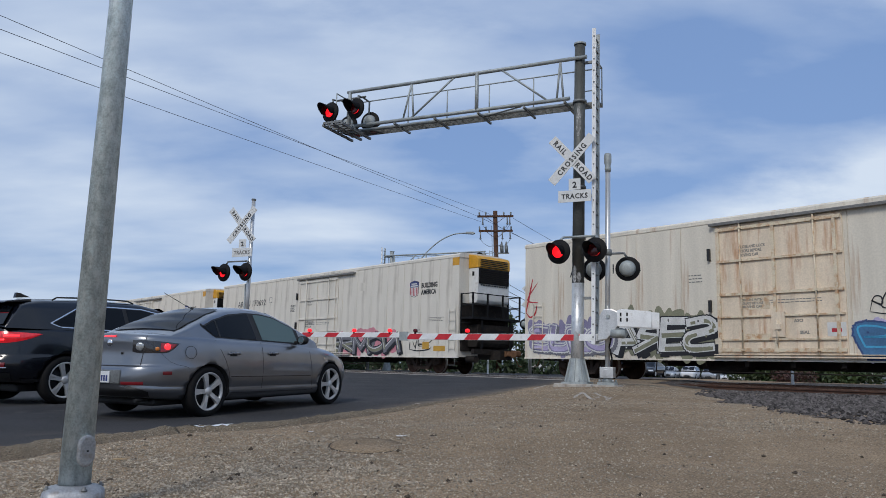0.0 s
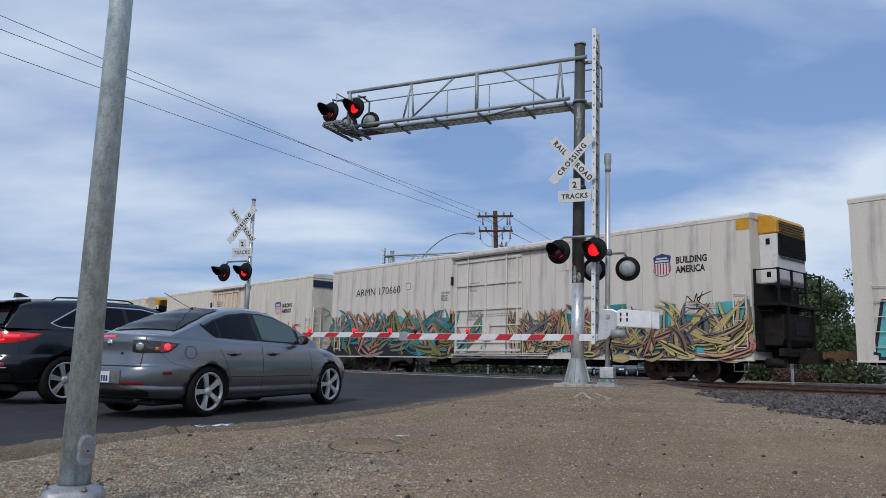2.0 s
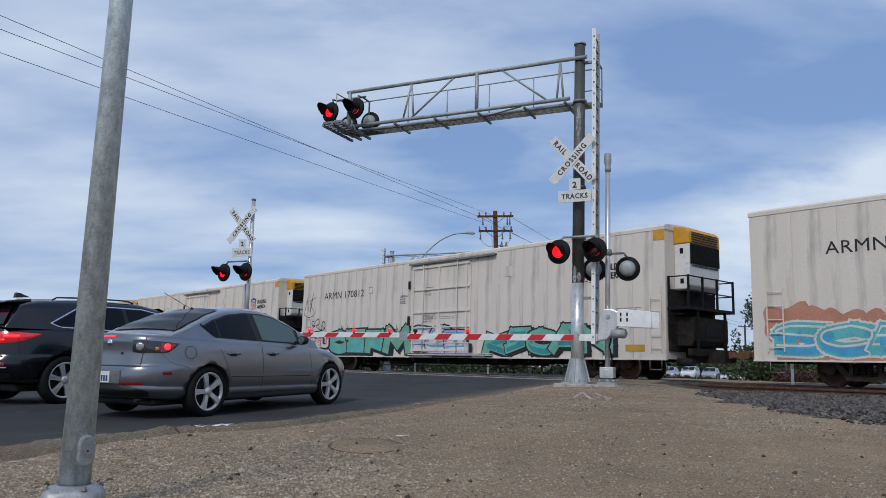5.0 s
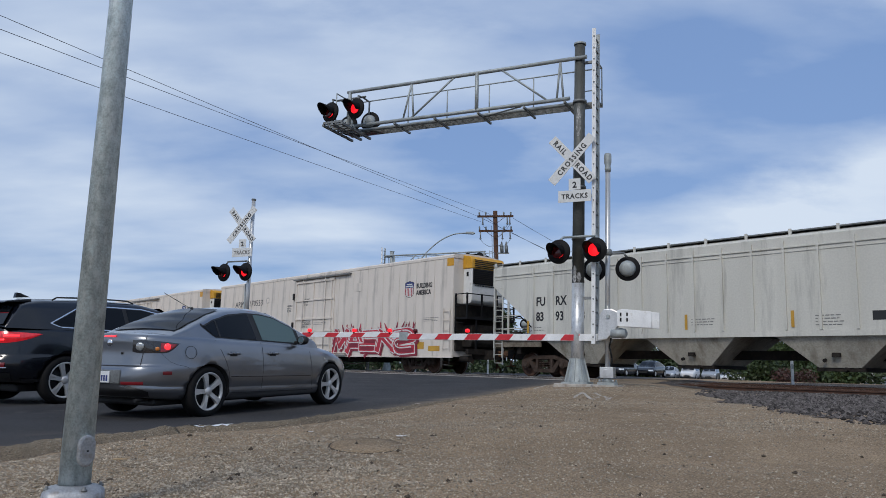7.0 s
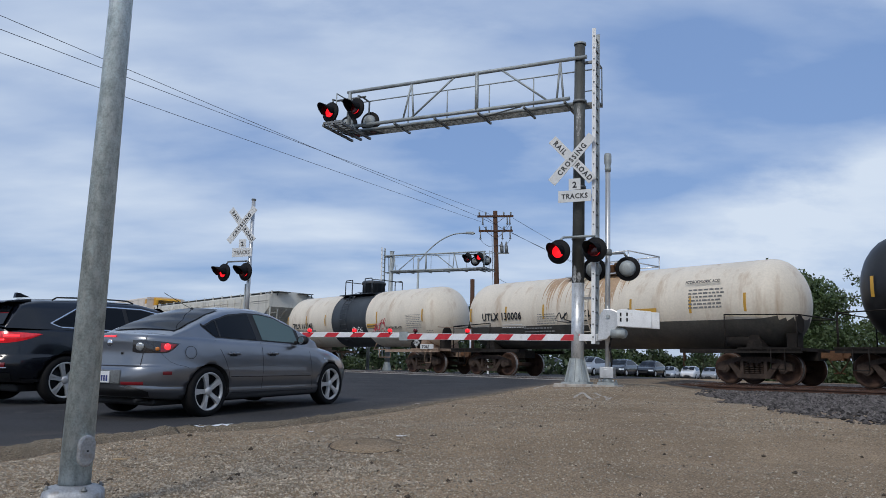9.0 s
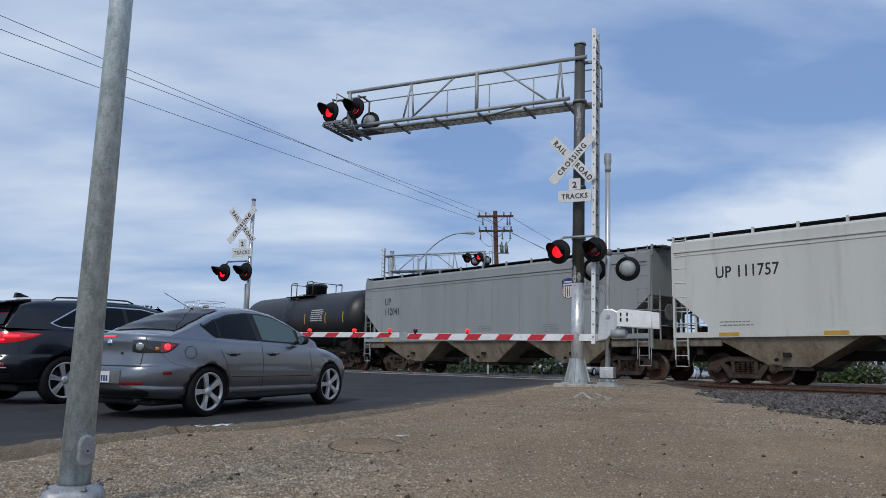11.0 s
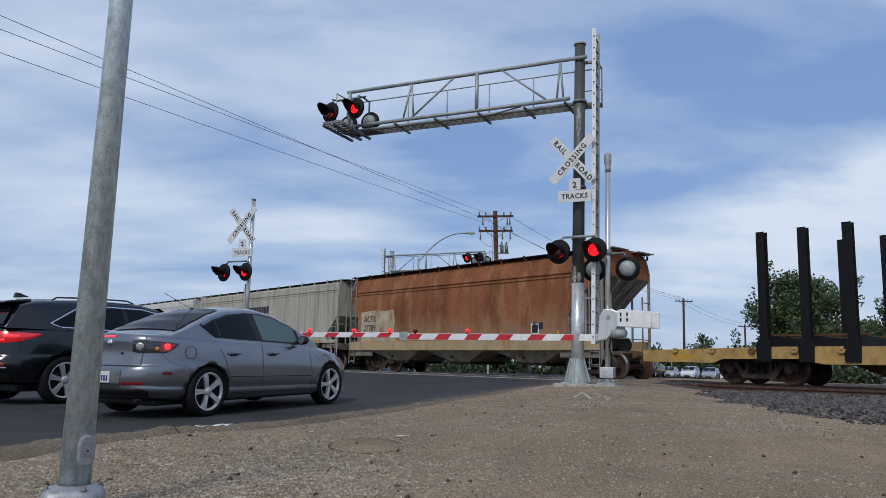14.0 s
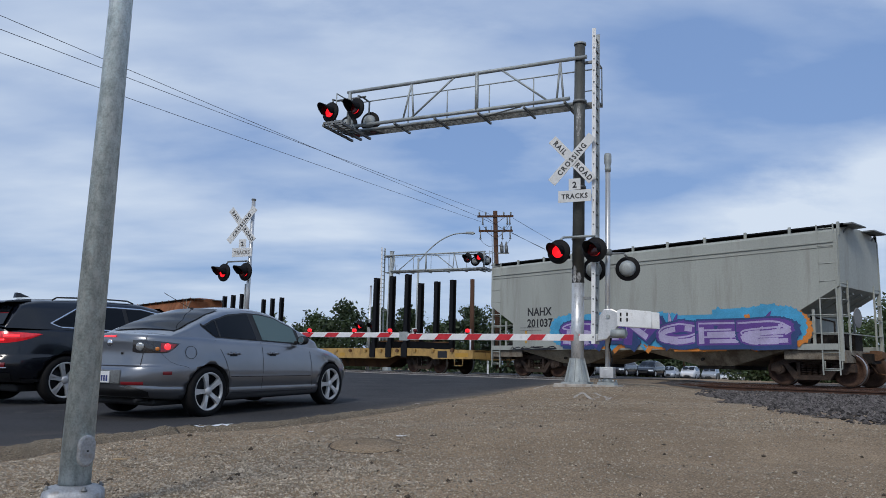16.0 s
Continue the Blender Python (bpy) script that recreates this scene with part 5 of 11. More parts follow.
def cooling_unit(car, hr):
    """White unit with a louvred yellow cap on the end wall, over a railed black platform with a fuel tank."""
    bm = empty_bm()
    prism(bm, [(hr, 2.95), (hr - 0.44, 2.95), (hr - 0.54, 3.08), (hr - 0.56, 4.45), (hr, 4.45)], -0.95, 0.95)
    unit = part("cooling_unit", bm, "unit_white", car, "white cooling unit with yellow cap", bevel=0.04)
    bm = empty_bm()
    prism(bm, [(hr, 4.452), (hr - 0.57, 4.452), (hr - 0.56, 4.84), (hr - 0.44, 4.98), (hr, 5.05)], -0.98, 0.98)
    part("unit_cap", bm, "unit_yellow", unit, bevel=0.03)
    bm = empty_bm()
    box(bm, hr + 0.003, hr + 0.42, 1.502, 1.51, 4.55, 5.0)
    part("yellow_panel", bm, "unit_yellow", car)
    # black strips put the shade between the cap's yellow louvres into colour
    for k in range(5):
        bm = empty_bm()
        z = 4.50 + 0.078 * k
        prism(bm, [(hr - 0.572, z), (hr - 0.60, z - 0.012), (hr - 0.60, z + 0.006), (hr - 0.572, z + 0.026)], -0.80, 0.82)
        part("vent_slat", bm, "black", unit)
    bm = empty_bm()
    box(bm, hr - 0.585, hr - 0.562, -0.90, 0.90, 3.78, 4.435)
    grille = part("grille", bm, "black", unit)
    for k in range(8):
        bm = empty_bm()
        z = 3.83 + 0.078 * k
        box(bm, hr - 0.612, hr - 0.585, -0.84, 0.84, z, z + 0.028)
        part("grille_bar", bm, "under", grille)
    for z0, z1 in ((4.12, 4.30), (3.14, 3.30)):
        bm = empty_bm()
        box(bm, hr - 0.34, hr - 0.22, 0.951, 0.962, z0, z1)
        part("latch", bm, "black", unit)
    bm = empty_bm()
    rnd = random.Random(8)
    cy = 0.78
    while cy > -0.75:
        k = 0.05 + 0.1 * rnd.random()
        box(bm, hr - 0.573, hr - 0.563, cy - k, cy, 3.70, 3.755)
        cy -= k + 0.04
    tagged(part("small_print", bm, "decal_black", unit), kind="stuff")
    # platform, tank and rails
    bm = empty_bm()
    box(bm, hr - 0.80, hr, -1.42, 1.42, 2.26, 2.36)
    plat = part("platform", bm, "black", car, "black steel platform with handrails", bevel=0.01)
    bm = empty_bm()
    prism(bm, [(hr - 0.62, 1.12), (hr - 0.70, 1.30), (hr - 0.70, 2.05), (hr - 0.10, 2.05), (hr - 0.10, 1.12)], -1.12, 1.05)
    box(bm, hr - 0.10, hr, -1.40, 1.40, 0.95, 2.95)
    part("fuel_tank", bm, "under", plat, bevel=0.03)
    bm = empty_bm()
    box(bm, hr - 0.715, hr - 0.702, -0.55, 0.35, 1.45, 1.85)
    part("access_plate", bm, "black", plat)
    bm = empty_bm()
    box(bm, hr - 1.35, hr, -0.36, 0.36, 0.62, 0.98)
    box(bm, hr - 0.82, hr - 0.66, -1.35, 1.35, 0.82, 1.04)
    cyl(bm, (hr - 0.2, 1.15, 0.62), (hr - 0.75, 1.15, 0.62), 0.14, 10)
    part("draft_sill", bm, "under", plat)
    for xx, yy in ((hr - 0.06, 1.40), (hr - 0.76, 1.40), (hr - 0.76, 0.55), (hr - 0.76, -0.35), (hr - 0.76, -1.40), (hr - 0.06, -1.40)):
        bm = empty_bm()
        beam(bm, (xx, yy, 1.30 if yy > 1.3 and xx > hr - 0.3 else 2.30), (xx, yy, 3.36), 0.065, 0.055)
        part("post", bm, "black", plat)
    for yy in (0.85, -0.85):
        bm = empty_bm()
        beam(bm, (hr - 0.74, yy, 1.0), (hr - 0.74, yy, 2.30), 0.08, 0.06)
        part("platform_leg", bm, "black", plat)
    bm = empty_bm()
    for zz in (2.85, 3.33):
        tube(bm, [(hr - 0.06, 1.40, zz), (hr - 0.76, 1.40, zz), (hr - 0.76, -1.40, zz), (hr - 0.06, -1.40, zz)], 0.022, 6)
    part("handrail", bm, "black", plat)
    for zz in (1.45, 1.80, 2.12):
        bm = empty_bm()
        cyl(bm, (hr - 0.06, 1.44, zz), (hr - 0.60, 1.44, zz), 0.014, 6)
        part("grab_iron", bm, "black", plat)


def reefer(name, hl, hr, material, label, number, door, unit=True, rusty=False, trucks=None):
    car = thing(name, Matrix(), label, "freight car", "train")
    reefer_body(car, hl, hr, material, 5.02 if not rusty else 4.98, 1.18 if not rusty else 1.55)
    reefer_door(car, door[0], door[1], "door_rusty" if rusty else material, rusty)
    ends = (hl + 0.15, hr - (1.45 if unit else 0.35))
    running_gear(car, trucks or (8.35, -8.35), ends)
    letters(number, 0.50 if not rusty else 0.47, car, "decal_black", 9.03 if not rusty else 7.85, 1.506, 3.58, "lettering", 0.0, squeeze=1.10 if not rusty else 1.0, spacing=1.06)
    lx = -8.2 if not rusty else -6.37
    lz = 3.70 if not rusty else 3.34
    shield(car, lx, lz, 1.503)
    letters("BUILDING\nAMERICA", 0.30, car, "decal_black", lx - 0.50, 1.506, lz + 0.02, "lettering", 0.010, squeeze=0.80)
    if not rusty:
        plate(car, "inspection_box", 5.1, 4.78, 3.68, 4.0, 1.502, "decal_grey", 0.002)
        plate(car, "inspection_box", 5.07, 4.81, 3.71, 3.97, 1.5035, material, 0.002)
        plate(car, "hatch_plate", -3.95, -4.45, 3.85, 4.25, 1.503, material, 0.012)
    for k, (x, z, w, h) in enumerate(((hr + 1.55, 1.05, 0.75, 0.22), (hr + 2.3, 1.18, 0.45, 0.30), (hl - 1.2, 1.05, 0.7, 0.22), (1.0, 1.02, 0.55, 0.12))):
        plate(car, "reflective_marker", x, x - w, z - h / 2, z + h / 2, 1.507, "decal_yellow", 0.003)
    tiny_lines(car, hr + 1.9, 2.4, 1.505, 3, 1.0, 0.04, "decal_grey", 6)
    tiny_lines(car, hr + 2.9, 1.9, 1.505, 4, 0.5, 0.06, "decal_grey", 7)
    ladder(car, hl - 0.7, 1.56, 1.05, 2.62, 0.46, 5, material)
    ladder(car, hr + 0.35, 1.56, 1.05, 2.62, 0.40, 5, material)
    for xx in (hl - 0.7, hr + 0.4):
        bm = empty_bm()
        tube(bm, [(xx - 0.22, 1.5, 0.70), (xx - 0.22, 1.5, 0.36), (xx + 0.22, 1.5, 0.36), (xx + 0.22, 1.5, 0.70)], 0.014, 6)
        part("step", bm, "decal_grey", car)
    if unit:
        cooling_unit(car, hr)
    return car


# ---------------------------------------------------------------- train: covered hoppers
def hopper(name, hl, hr, material, label, top=4.25, knee=3.4, cut=1.45, low=1.8, sill=1.36, bays=3, ribs=0, walkway="grey", end_material=None, faded=None, trucks=(6.5, -6.5), floor=0.42, crown=0.28, seams=0, bay_material="bay_grime", marks="side", fill=0.485, rounded=False, sill_h=0.165):
    """Box with sloped end sheets, side ribs, hopper bays, roof walkway, end ladders and platforms. hl > hr."""
    car = thing(name, Matrix(), label, "freight car", "train")
    em = end_material or material
    y = 1.50
    out = [(hl, top), (hr, top), (hr, knee), (hr + cut, low), (hr + cut, sill + sill_h), (hl - cut, sill + sill_h), (hl - cut, low), (hl, knee)]
    bm = empty_bm()
    ytop = y
    if rounded:
        # rounded sides, leaning in towards the roof; the ends slope in below the knee
        ytop = 1.20
        rings = []
        steps = [sill + sill_h, low] + [low + (knee - low) * k / 6 for k in range(1, 7)] + [knee + (top - knee) * k / 6 for k in range(1, 7)]
        for z in steps:
            q = min(1.0, max(0.0, (z - low) / (knee - low)))
            back = 1 - q ** 1.25
            bend = max(0.0, (z - 3.15) / (top - 3.15))
            w = y - (y - ytop) * bend ** 1.9
            rings.append([bm.verts.new(p) for p in ((hr + cut * back, w, z), (hl - 0.85 * back, w, z), (hl - 0.85 * back, -w, z), (hr + cut * back, -w, z))])
        for ra, rb in zip(rings, rings[1:]):
            for i in range(4):
                f = bm.faces.new((ra[i], rb[i], rb[(i + 1) % 4], ra[(i + 1) % 4]))
                f.smooth = i in (0, 2)
                f.material_index = 1 if i in (1, 3) and rb[0].co.z < knee + 0.01 else 0
        bm.faces.new(rings[0]); bm.faces.new(rings[-1][::-1])
        for e in bm.edges:
            if abs(e.verts[0].co.z - e.verts[1].co.z) > 0.01:
                e.smooth = False
    else:
        prism(bm, out, -y, y)
        bm.normal_update()
        for f in bm.faces:
            if abs(f.normal.y) < 0.3 and abs(f.normal.x) > 0.2 and abs(f.calc_center_median().x) > 1:
                f.material_index = 1
    part("body", bm, [material, em], car)
    bm = empty_bm()
    prof = [(-ytop, top), (ytop, top), (ytop - 0.03, top + 0.06), (0.95, top + crown * 0.75), (0.5, top + crown), (-0.5, top + crown), (-0.95, top + crown * 0.75), (-ytop + 0.03, top + 0.06)]
    a = [bm.verts.new((hr, py, pz + 0.002)) for py, pz in prof]
    c = [bm.verts.new((hl, py, pz + 0.002)) for py, pz in prof]
    for i in range(8):
        bm.faces.new((a[i], a[(i + 1) % 8], c[(i + 1) % 8], c[i]))
    bm.faces.new(a[::-1]); bm.faces.new(c)
    part("roof", bm, material, car)
    bm = empty_bm()
    for s in (-1, 1):
        if rounded:
            for z, q in ((3.62, 1.478), (3.76, 1.462)):
                box(bm, hr + 0.1, hl - 0.1, min(s * (q - 0.05), s * (q + 0.008)), max(s * (q - 0.05), s * (q + 0.008)), z, z + 0.03)
            continue
        box(bm, hr + 0.1, hl - 0.1, min(s * y, s * (y + 0.035)), max(s * y, s * (y + 0.035)), top - 0.30, top - 0.26)
        box(bm, hr + 0.1, hl - 0.1, min(s * y, s * (y + 0.02)), max(s * y, s * (y + 0.02)), top - 0.42, top - 0.40)
    part("top_chord", bm, material, car)
    if ribs:
        bm = empty_bm()
        for k in range(ribs):
            x = hr + cut + 0.5 + (hl - hr - 2 * cut - 0.6) * k / (ribs - 1)
            box(bm, x - 0.035, x + 0.035, y, y + 0.05, sill + 0.18, top - 0.10)
        part("side_rib", bm, material, car)
    for k in range(seams):
        bm = empty_bm()
        x = hr + cut + 0.2 + (hl - hr - 2 * cut - 0.4) * k / (seams - 1)
        box(bm, x - 0.006, x + 0.006, y, y + 0.003, sill + 0.18, top - 0.31)
        box(bm, x + 0.006, x + 0.05, y, y + 0.009, sill + 0.18, top - 0.31)
        part("panel_joint", bm, material, car)
    # side sill and end platforms
    bm = empty_bm()
    for s in (-1, 1):
        box(bm, hr + 0.1, hl - 0.1, min(s * (y - 0.12), s * (y + 0.02)), max(s * (y - 0.12), s * (y + 0.02)), sill, sill + sill_h)
    part("side_sill", bm, faded or material, car)
    for e, x0, x1 in ((1, hl - cut - 0.4, hl), (-1, hr, hr + cut + 0.4)):
        bm = empty_bm()
        box(bm, x0, x1, -1.42, 1.42, sill - 0.06, sill - 0.004)
        for s in (-1, 1):
            box(bm, x0, x1, min(s * 1.36, s * 1.43), max(s * 1.36, s * 1.43), sill - 0.26, sill - 0.06)
        box(bm, (x1 if e > 0 else x0) - 0.05, (x1 if e > 0 else x0) + 0.05, -1.42, 1.42, sill - 0.34, sill - 0.06)
        part("end_platform", bm, "platform_grime", car)
        bm = empty_bm()
        box(bm, x0 - 0.3, x1 + 0.3, -0.32, 0.32, 0.66, sill - 0.07)
        box(bm, (x0 + x1) / 2 - 0.1, (x0 + x1) / 2 + 0.1, -1.3, 1.3, 0.85, sill - 0.07)
        part("draft_sill", bm, "under", car)
    # bays
    w = (hl - hr - 2 * cut) / bays
    for k in range(bays):
        c0 = hr + cut + w * (k + 0.5)
        bm = empty_bm()
        t = [(c0 - w * fill, -1.46), (c0 + w * fill, -1.46), (c0 + w * fill, 1.46), (c0 - w * fill, 1.46)]
        b = [(c0 - 0.55, -1.05), (c0 + 0.55, -1.05), (c0 + 0.55, 1.05), (c0 - 0.55, 1.05)]
        va = [bm.verts.new((px, py, sill + 0.05)) for px, py in t]
        vb = [bm.verts.new((px, py, floor + 0.1)) for px, py in b]
        for i in range(4):
            bm.faces.new((va[i], va[(i + 1) % 4], vb[(i + 1) % 4], vb[i]))
        bm.faces.new(va); bm.faces.new(vb[::-1])
        bay = part("hopper_bay", bm, bay_material, car)
        bm = empty_bm()
        box(bm, c0 - 0.62, c0 + 0.62, -1.02, 1.02, floor, floor + 0.11)
        cyl(bm, (c0 - 0.2, -1.2, floor + 0.06), (c0 - 0.2, 1.2, floor + 0.06), 0.05, 8)
        part("outlet_gate", bm, "under", bay)
        bm = empty_bm()
        box(bm, c0 - 0.11, c0 + 0.11, 1.20, 1.275, 0.80, 0.92)
        cyl(bm, (c0 + 0.3, 1.22, 0.72), (c0 + 0.3, 1.30, 0.70), 0.05, 8)
        part("port", bm, "under", bay)
    bm = empty_bm()
    box(bm, hr + 0.3, hl - 0.3, -0.2, 0.2, 0.72, 1.0)
    part("centre_sill", bm, "under", car)
    # roof walkway on brackets, hatch covers
    wm = {"grey": "galv_dark", "dark": "black"}[walkway]
    bm = empty_bm()
    for s in (-1, 1):
        box(bm, hr - 0.1, hl + 0.1, min(s * 0.85, s * 1.2), max(s * 0.80, s * 1.30), top + 0.20, top + 0.235)
    nb = int((hl - hr) / 1.25)
    for k in range(nb + 1):
        x = hr + (hl - hr) * k / nb
        for s in (-1, 1):
            if s < 0:
                beam(bm, (x, s * 1.32, top + 0.03), (x, s * 1.32, top + 0.20), 0.06, 0.05)
    part("roof_walkway", bm, wm, car)
    for k in range(nb + 1):
        bm = empty_bm()
        x = hr + (hl - hr) * k / nb
        beam(bm, (x, ytop - 0.14, top - 0.08), (x, min(1.36, ytop + 0.10), top + 0.27), 0.07, 0.06)
        part("walkway_bracket", bm, material, car)
    for s in (-1, 1):
        for xx in (hr - 0.14, hl + 0.14):
            bm = empty_bm()
            box(bm, xx - 0.20, xx + 0.16, min(s * 0.3, s * 1.25), max(s * 0.3, s * 1.25), top + 0.20, top + 0.235)
            beam(bm, (xx, s * 1.0, top + 0.2), (xx - math.copysign(0.3, xx), s * 1.0, top - 0.15), 0.035, 0.035)
            part("end_walkway", bm, "galv_dark", car)
    bm = empty_bm()
    box(bm, hr + 0.8, hl - 0.8, -0.42, 0.42, top + crown, top + crown + 0.09)
    part("hatch_cover", bm, material, car, bevel=0.02)
    # end frames: posts, ladders, brake wheel
    for e, x in ((1, hl), (-1, hr)):
        for s in (-1, 1):
            bm = empty_bm()
            beam(bm, (x - e * 0.03, s * 1.42, sill - 0.3), (x - e * 0.03, s * 1.42, top - 0.45 if rounded else top + 0.02), 0.09, 0.06)
            if rounded:
                beam(bm, (x - e * 0.03, s * 1.42, top - 0.47), (x - e * 0.03, s * ytop, top + 0.06), 0.09, 0.06)
            part("corner_post", bm, em, car)
            bm = empty_bm()
            beam(bm, (x - e * 0.75, s * 1.40, sill), (x - e * 0.75, s * 1.40, knee - 0.6), 0.07, 0.05)
            part("end_brace", bm, em, car)
        ladder(car, x - e * 0.30, 1.50, sill - 0.55, top + 0.1, 0.44, 9, em)
        bm = empty_bm()
        for zz in (sill + 0.45, sill + 0.95):
            cyl(bm, (x - e * 0.05, -1.4, zz), (x - e * 0.05, 1.4, zz), 0.018, 6)
            cyl(bm, (x - e * 0.05, 1.42, zz), (x - e * (cut + 0.1), 1.42, zz), 0.016, 6)
        tube(bm, [(x - e * 0.05, 1.42, sill - 0.3), (x - e * 0.05, 1.44, 0.48), (x - e * 0.5, 1.44, 0.48), (x - e * 0.5, 1.42, sill - 0.3)], 0.016, 6)
        part("grab_rail", bm, em, car)
    bm = empty_bm()
    lathe(bm, [(0.27, hr - 0.02), (0.29, hr - 0.035), (0.27, hr - 0.05)], 18, "X", at=(0, 0.45, sill + 0.9))
    part("brake_wheel", bm, "decal_grey", car)
    bm = empty_bm()
    cyl(bm, (hr + 0.2, 0.55, sill + 0.28), (hr + 1.0, 0.55, sill + 0.28), 0.22, 12)
    box(bm, hr + 0.15, hr + 0.6, -0.3, 0.2, sill, sill + 0.5)
    part("brake_cylinder", bm, "under", car)
    for e, x in ((1, hl), (-1, hr)):
        for yy in (-0.9, -0.3, 0.3, 0.9):
            bm = empty_bm()
            beam(bm, (x - e * 0.10, yy, knee - 0.12), (x - e * (cut - 0.12), yy, low + 0.12), 0.10, 0.06)
            part("slope_rib", bm, em, car)
        bm = empty_bm()
        for zz in (sill + 0.45, sill + 0.9, sill + 1.35, sill + 1.8):
            if zz < knee + 0.3:
                cyl(bm, (x, 0.95, zz), (x, 1.40, zz), 0.016, 6)
                cyl(bm, (x, -0.95, zz), (x, -1.40, zz), 0.016, 6)
        beam(bm, (x, 0.95, sill - 0.1), (x, 0.95, min(knee + 0.2, sill + 2.0)), 0.05, 0.03)
        beam(bm, (x, -0.95, sill - 0.1), (x, -0.95, min(knee + 0.2, sill + 2.0)), 0.05, 0.03)
        part("end_ladder", bm, em, car)
        bm = empty_bm()
        tube(bm, [(x - e * 0.25, 1.30, sill + 0.05), (x - e * 0.25, 1.30, sill + 0.75), (x - e * 1.0, 1.0, sill + 0.95), (x - e * 1.2, 0.4, low - 0.1)], 0.025, 6)
        tube(bm, [(x + e * 0.02, 1.2, 0.9), (x + e * 0.10, 0.6, 0.74), (x + e * 0.10, 0.1, 0.86)], 0.018, 6)
        part("air_pipe", bm, "under", car)
        bm = empty_bm()
        cyl(bm, (x - e * 0.5, -0.75, sill + 0.26), (x - e * 1.25, -0.75, sill + 0.26), 0.24, 12)
        cyl(bm, (x - e * 0.55, 0.95, sill + 0.20), (x - e * 1.0, 0.95, sill + 0.20), 0.16, 10)
        part("air_reservoir", bm, "under", car)
    running_gear(car, trucks, (hl - 0.1, hr + 0.1))
    for k in range(5):
        x = hr + 1.9 + (hl - hr - 3.8) * k / 4
        if marks == "side":
            plate(car, "reflective_marker", x + 0.045, x - 0.045, sill + 0.25, sill + 0.72, y + 0.024, "decal_yellow", 0.003)
        else:
            plate(car, "reflective_marker", x + 0.32, x - 0.32, sill + 0.03, sill + 0.14, y + 0.022, "decal_yellow", 0.003)
    tiny_lines(car, hr + 4.6, 1.95, y + 0.005, 4, 0.8, 0.05, "decal_grey", 11)
    tiny_lines(car, 0.6, 1.95, y + 0.005, 3, 0.9, 0.05, "decal_grey", 12)
    tiny_lines(car, hl - 1.6, 1.85, y + 0.005, 2, 1.2, 0.06, "decal_grey", 13)
    if marks == "side":
        plate(car, "load_plate", hr + 3.15, hr + 2.65, 1.76, 2.0, y + 0.003, "decal_black", 0.003)
    return car


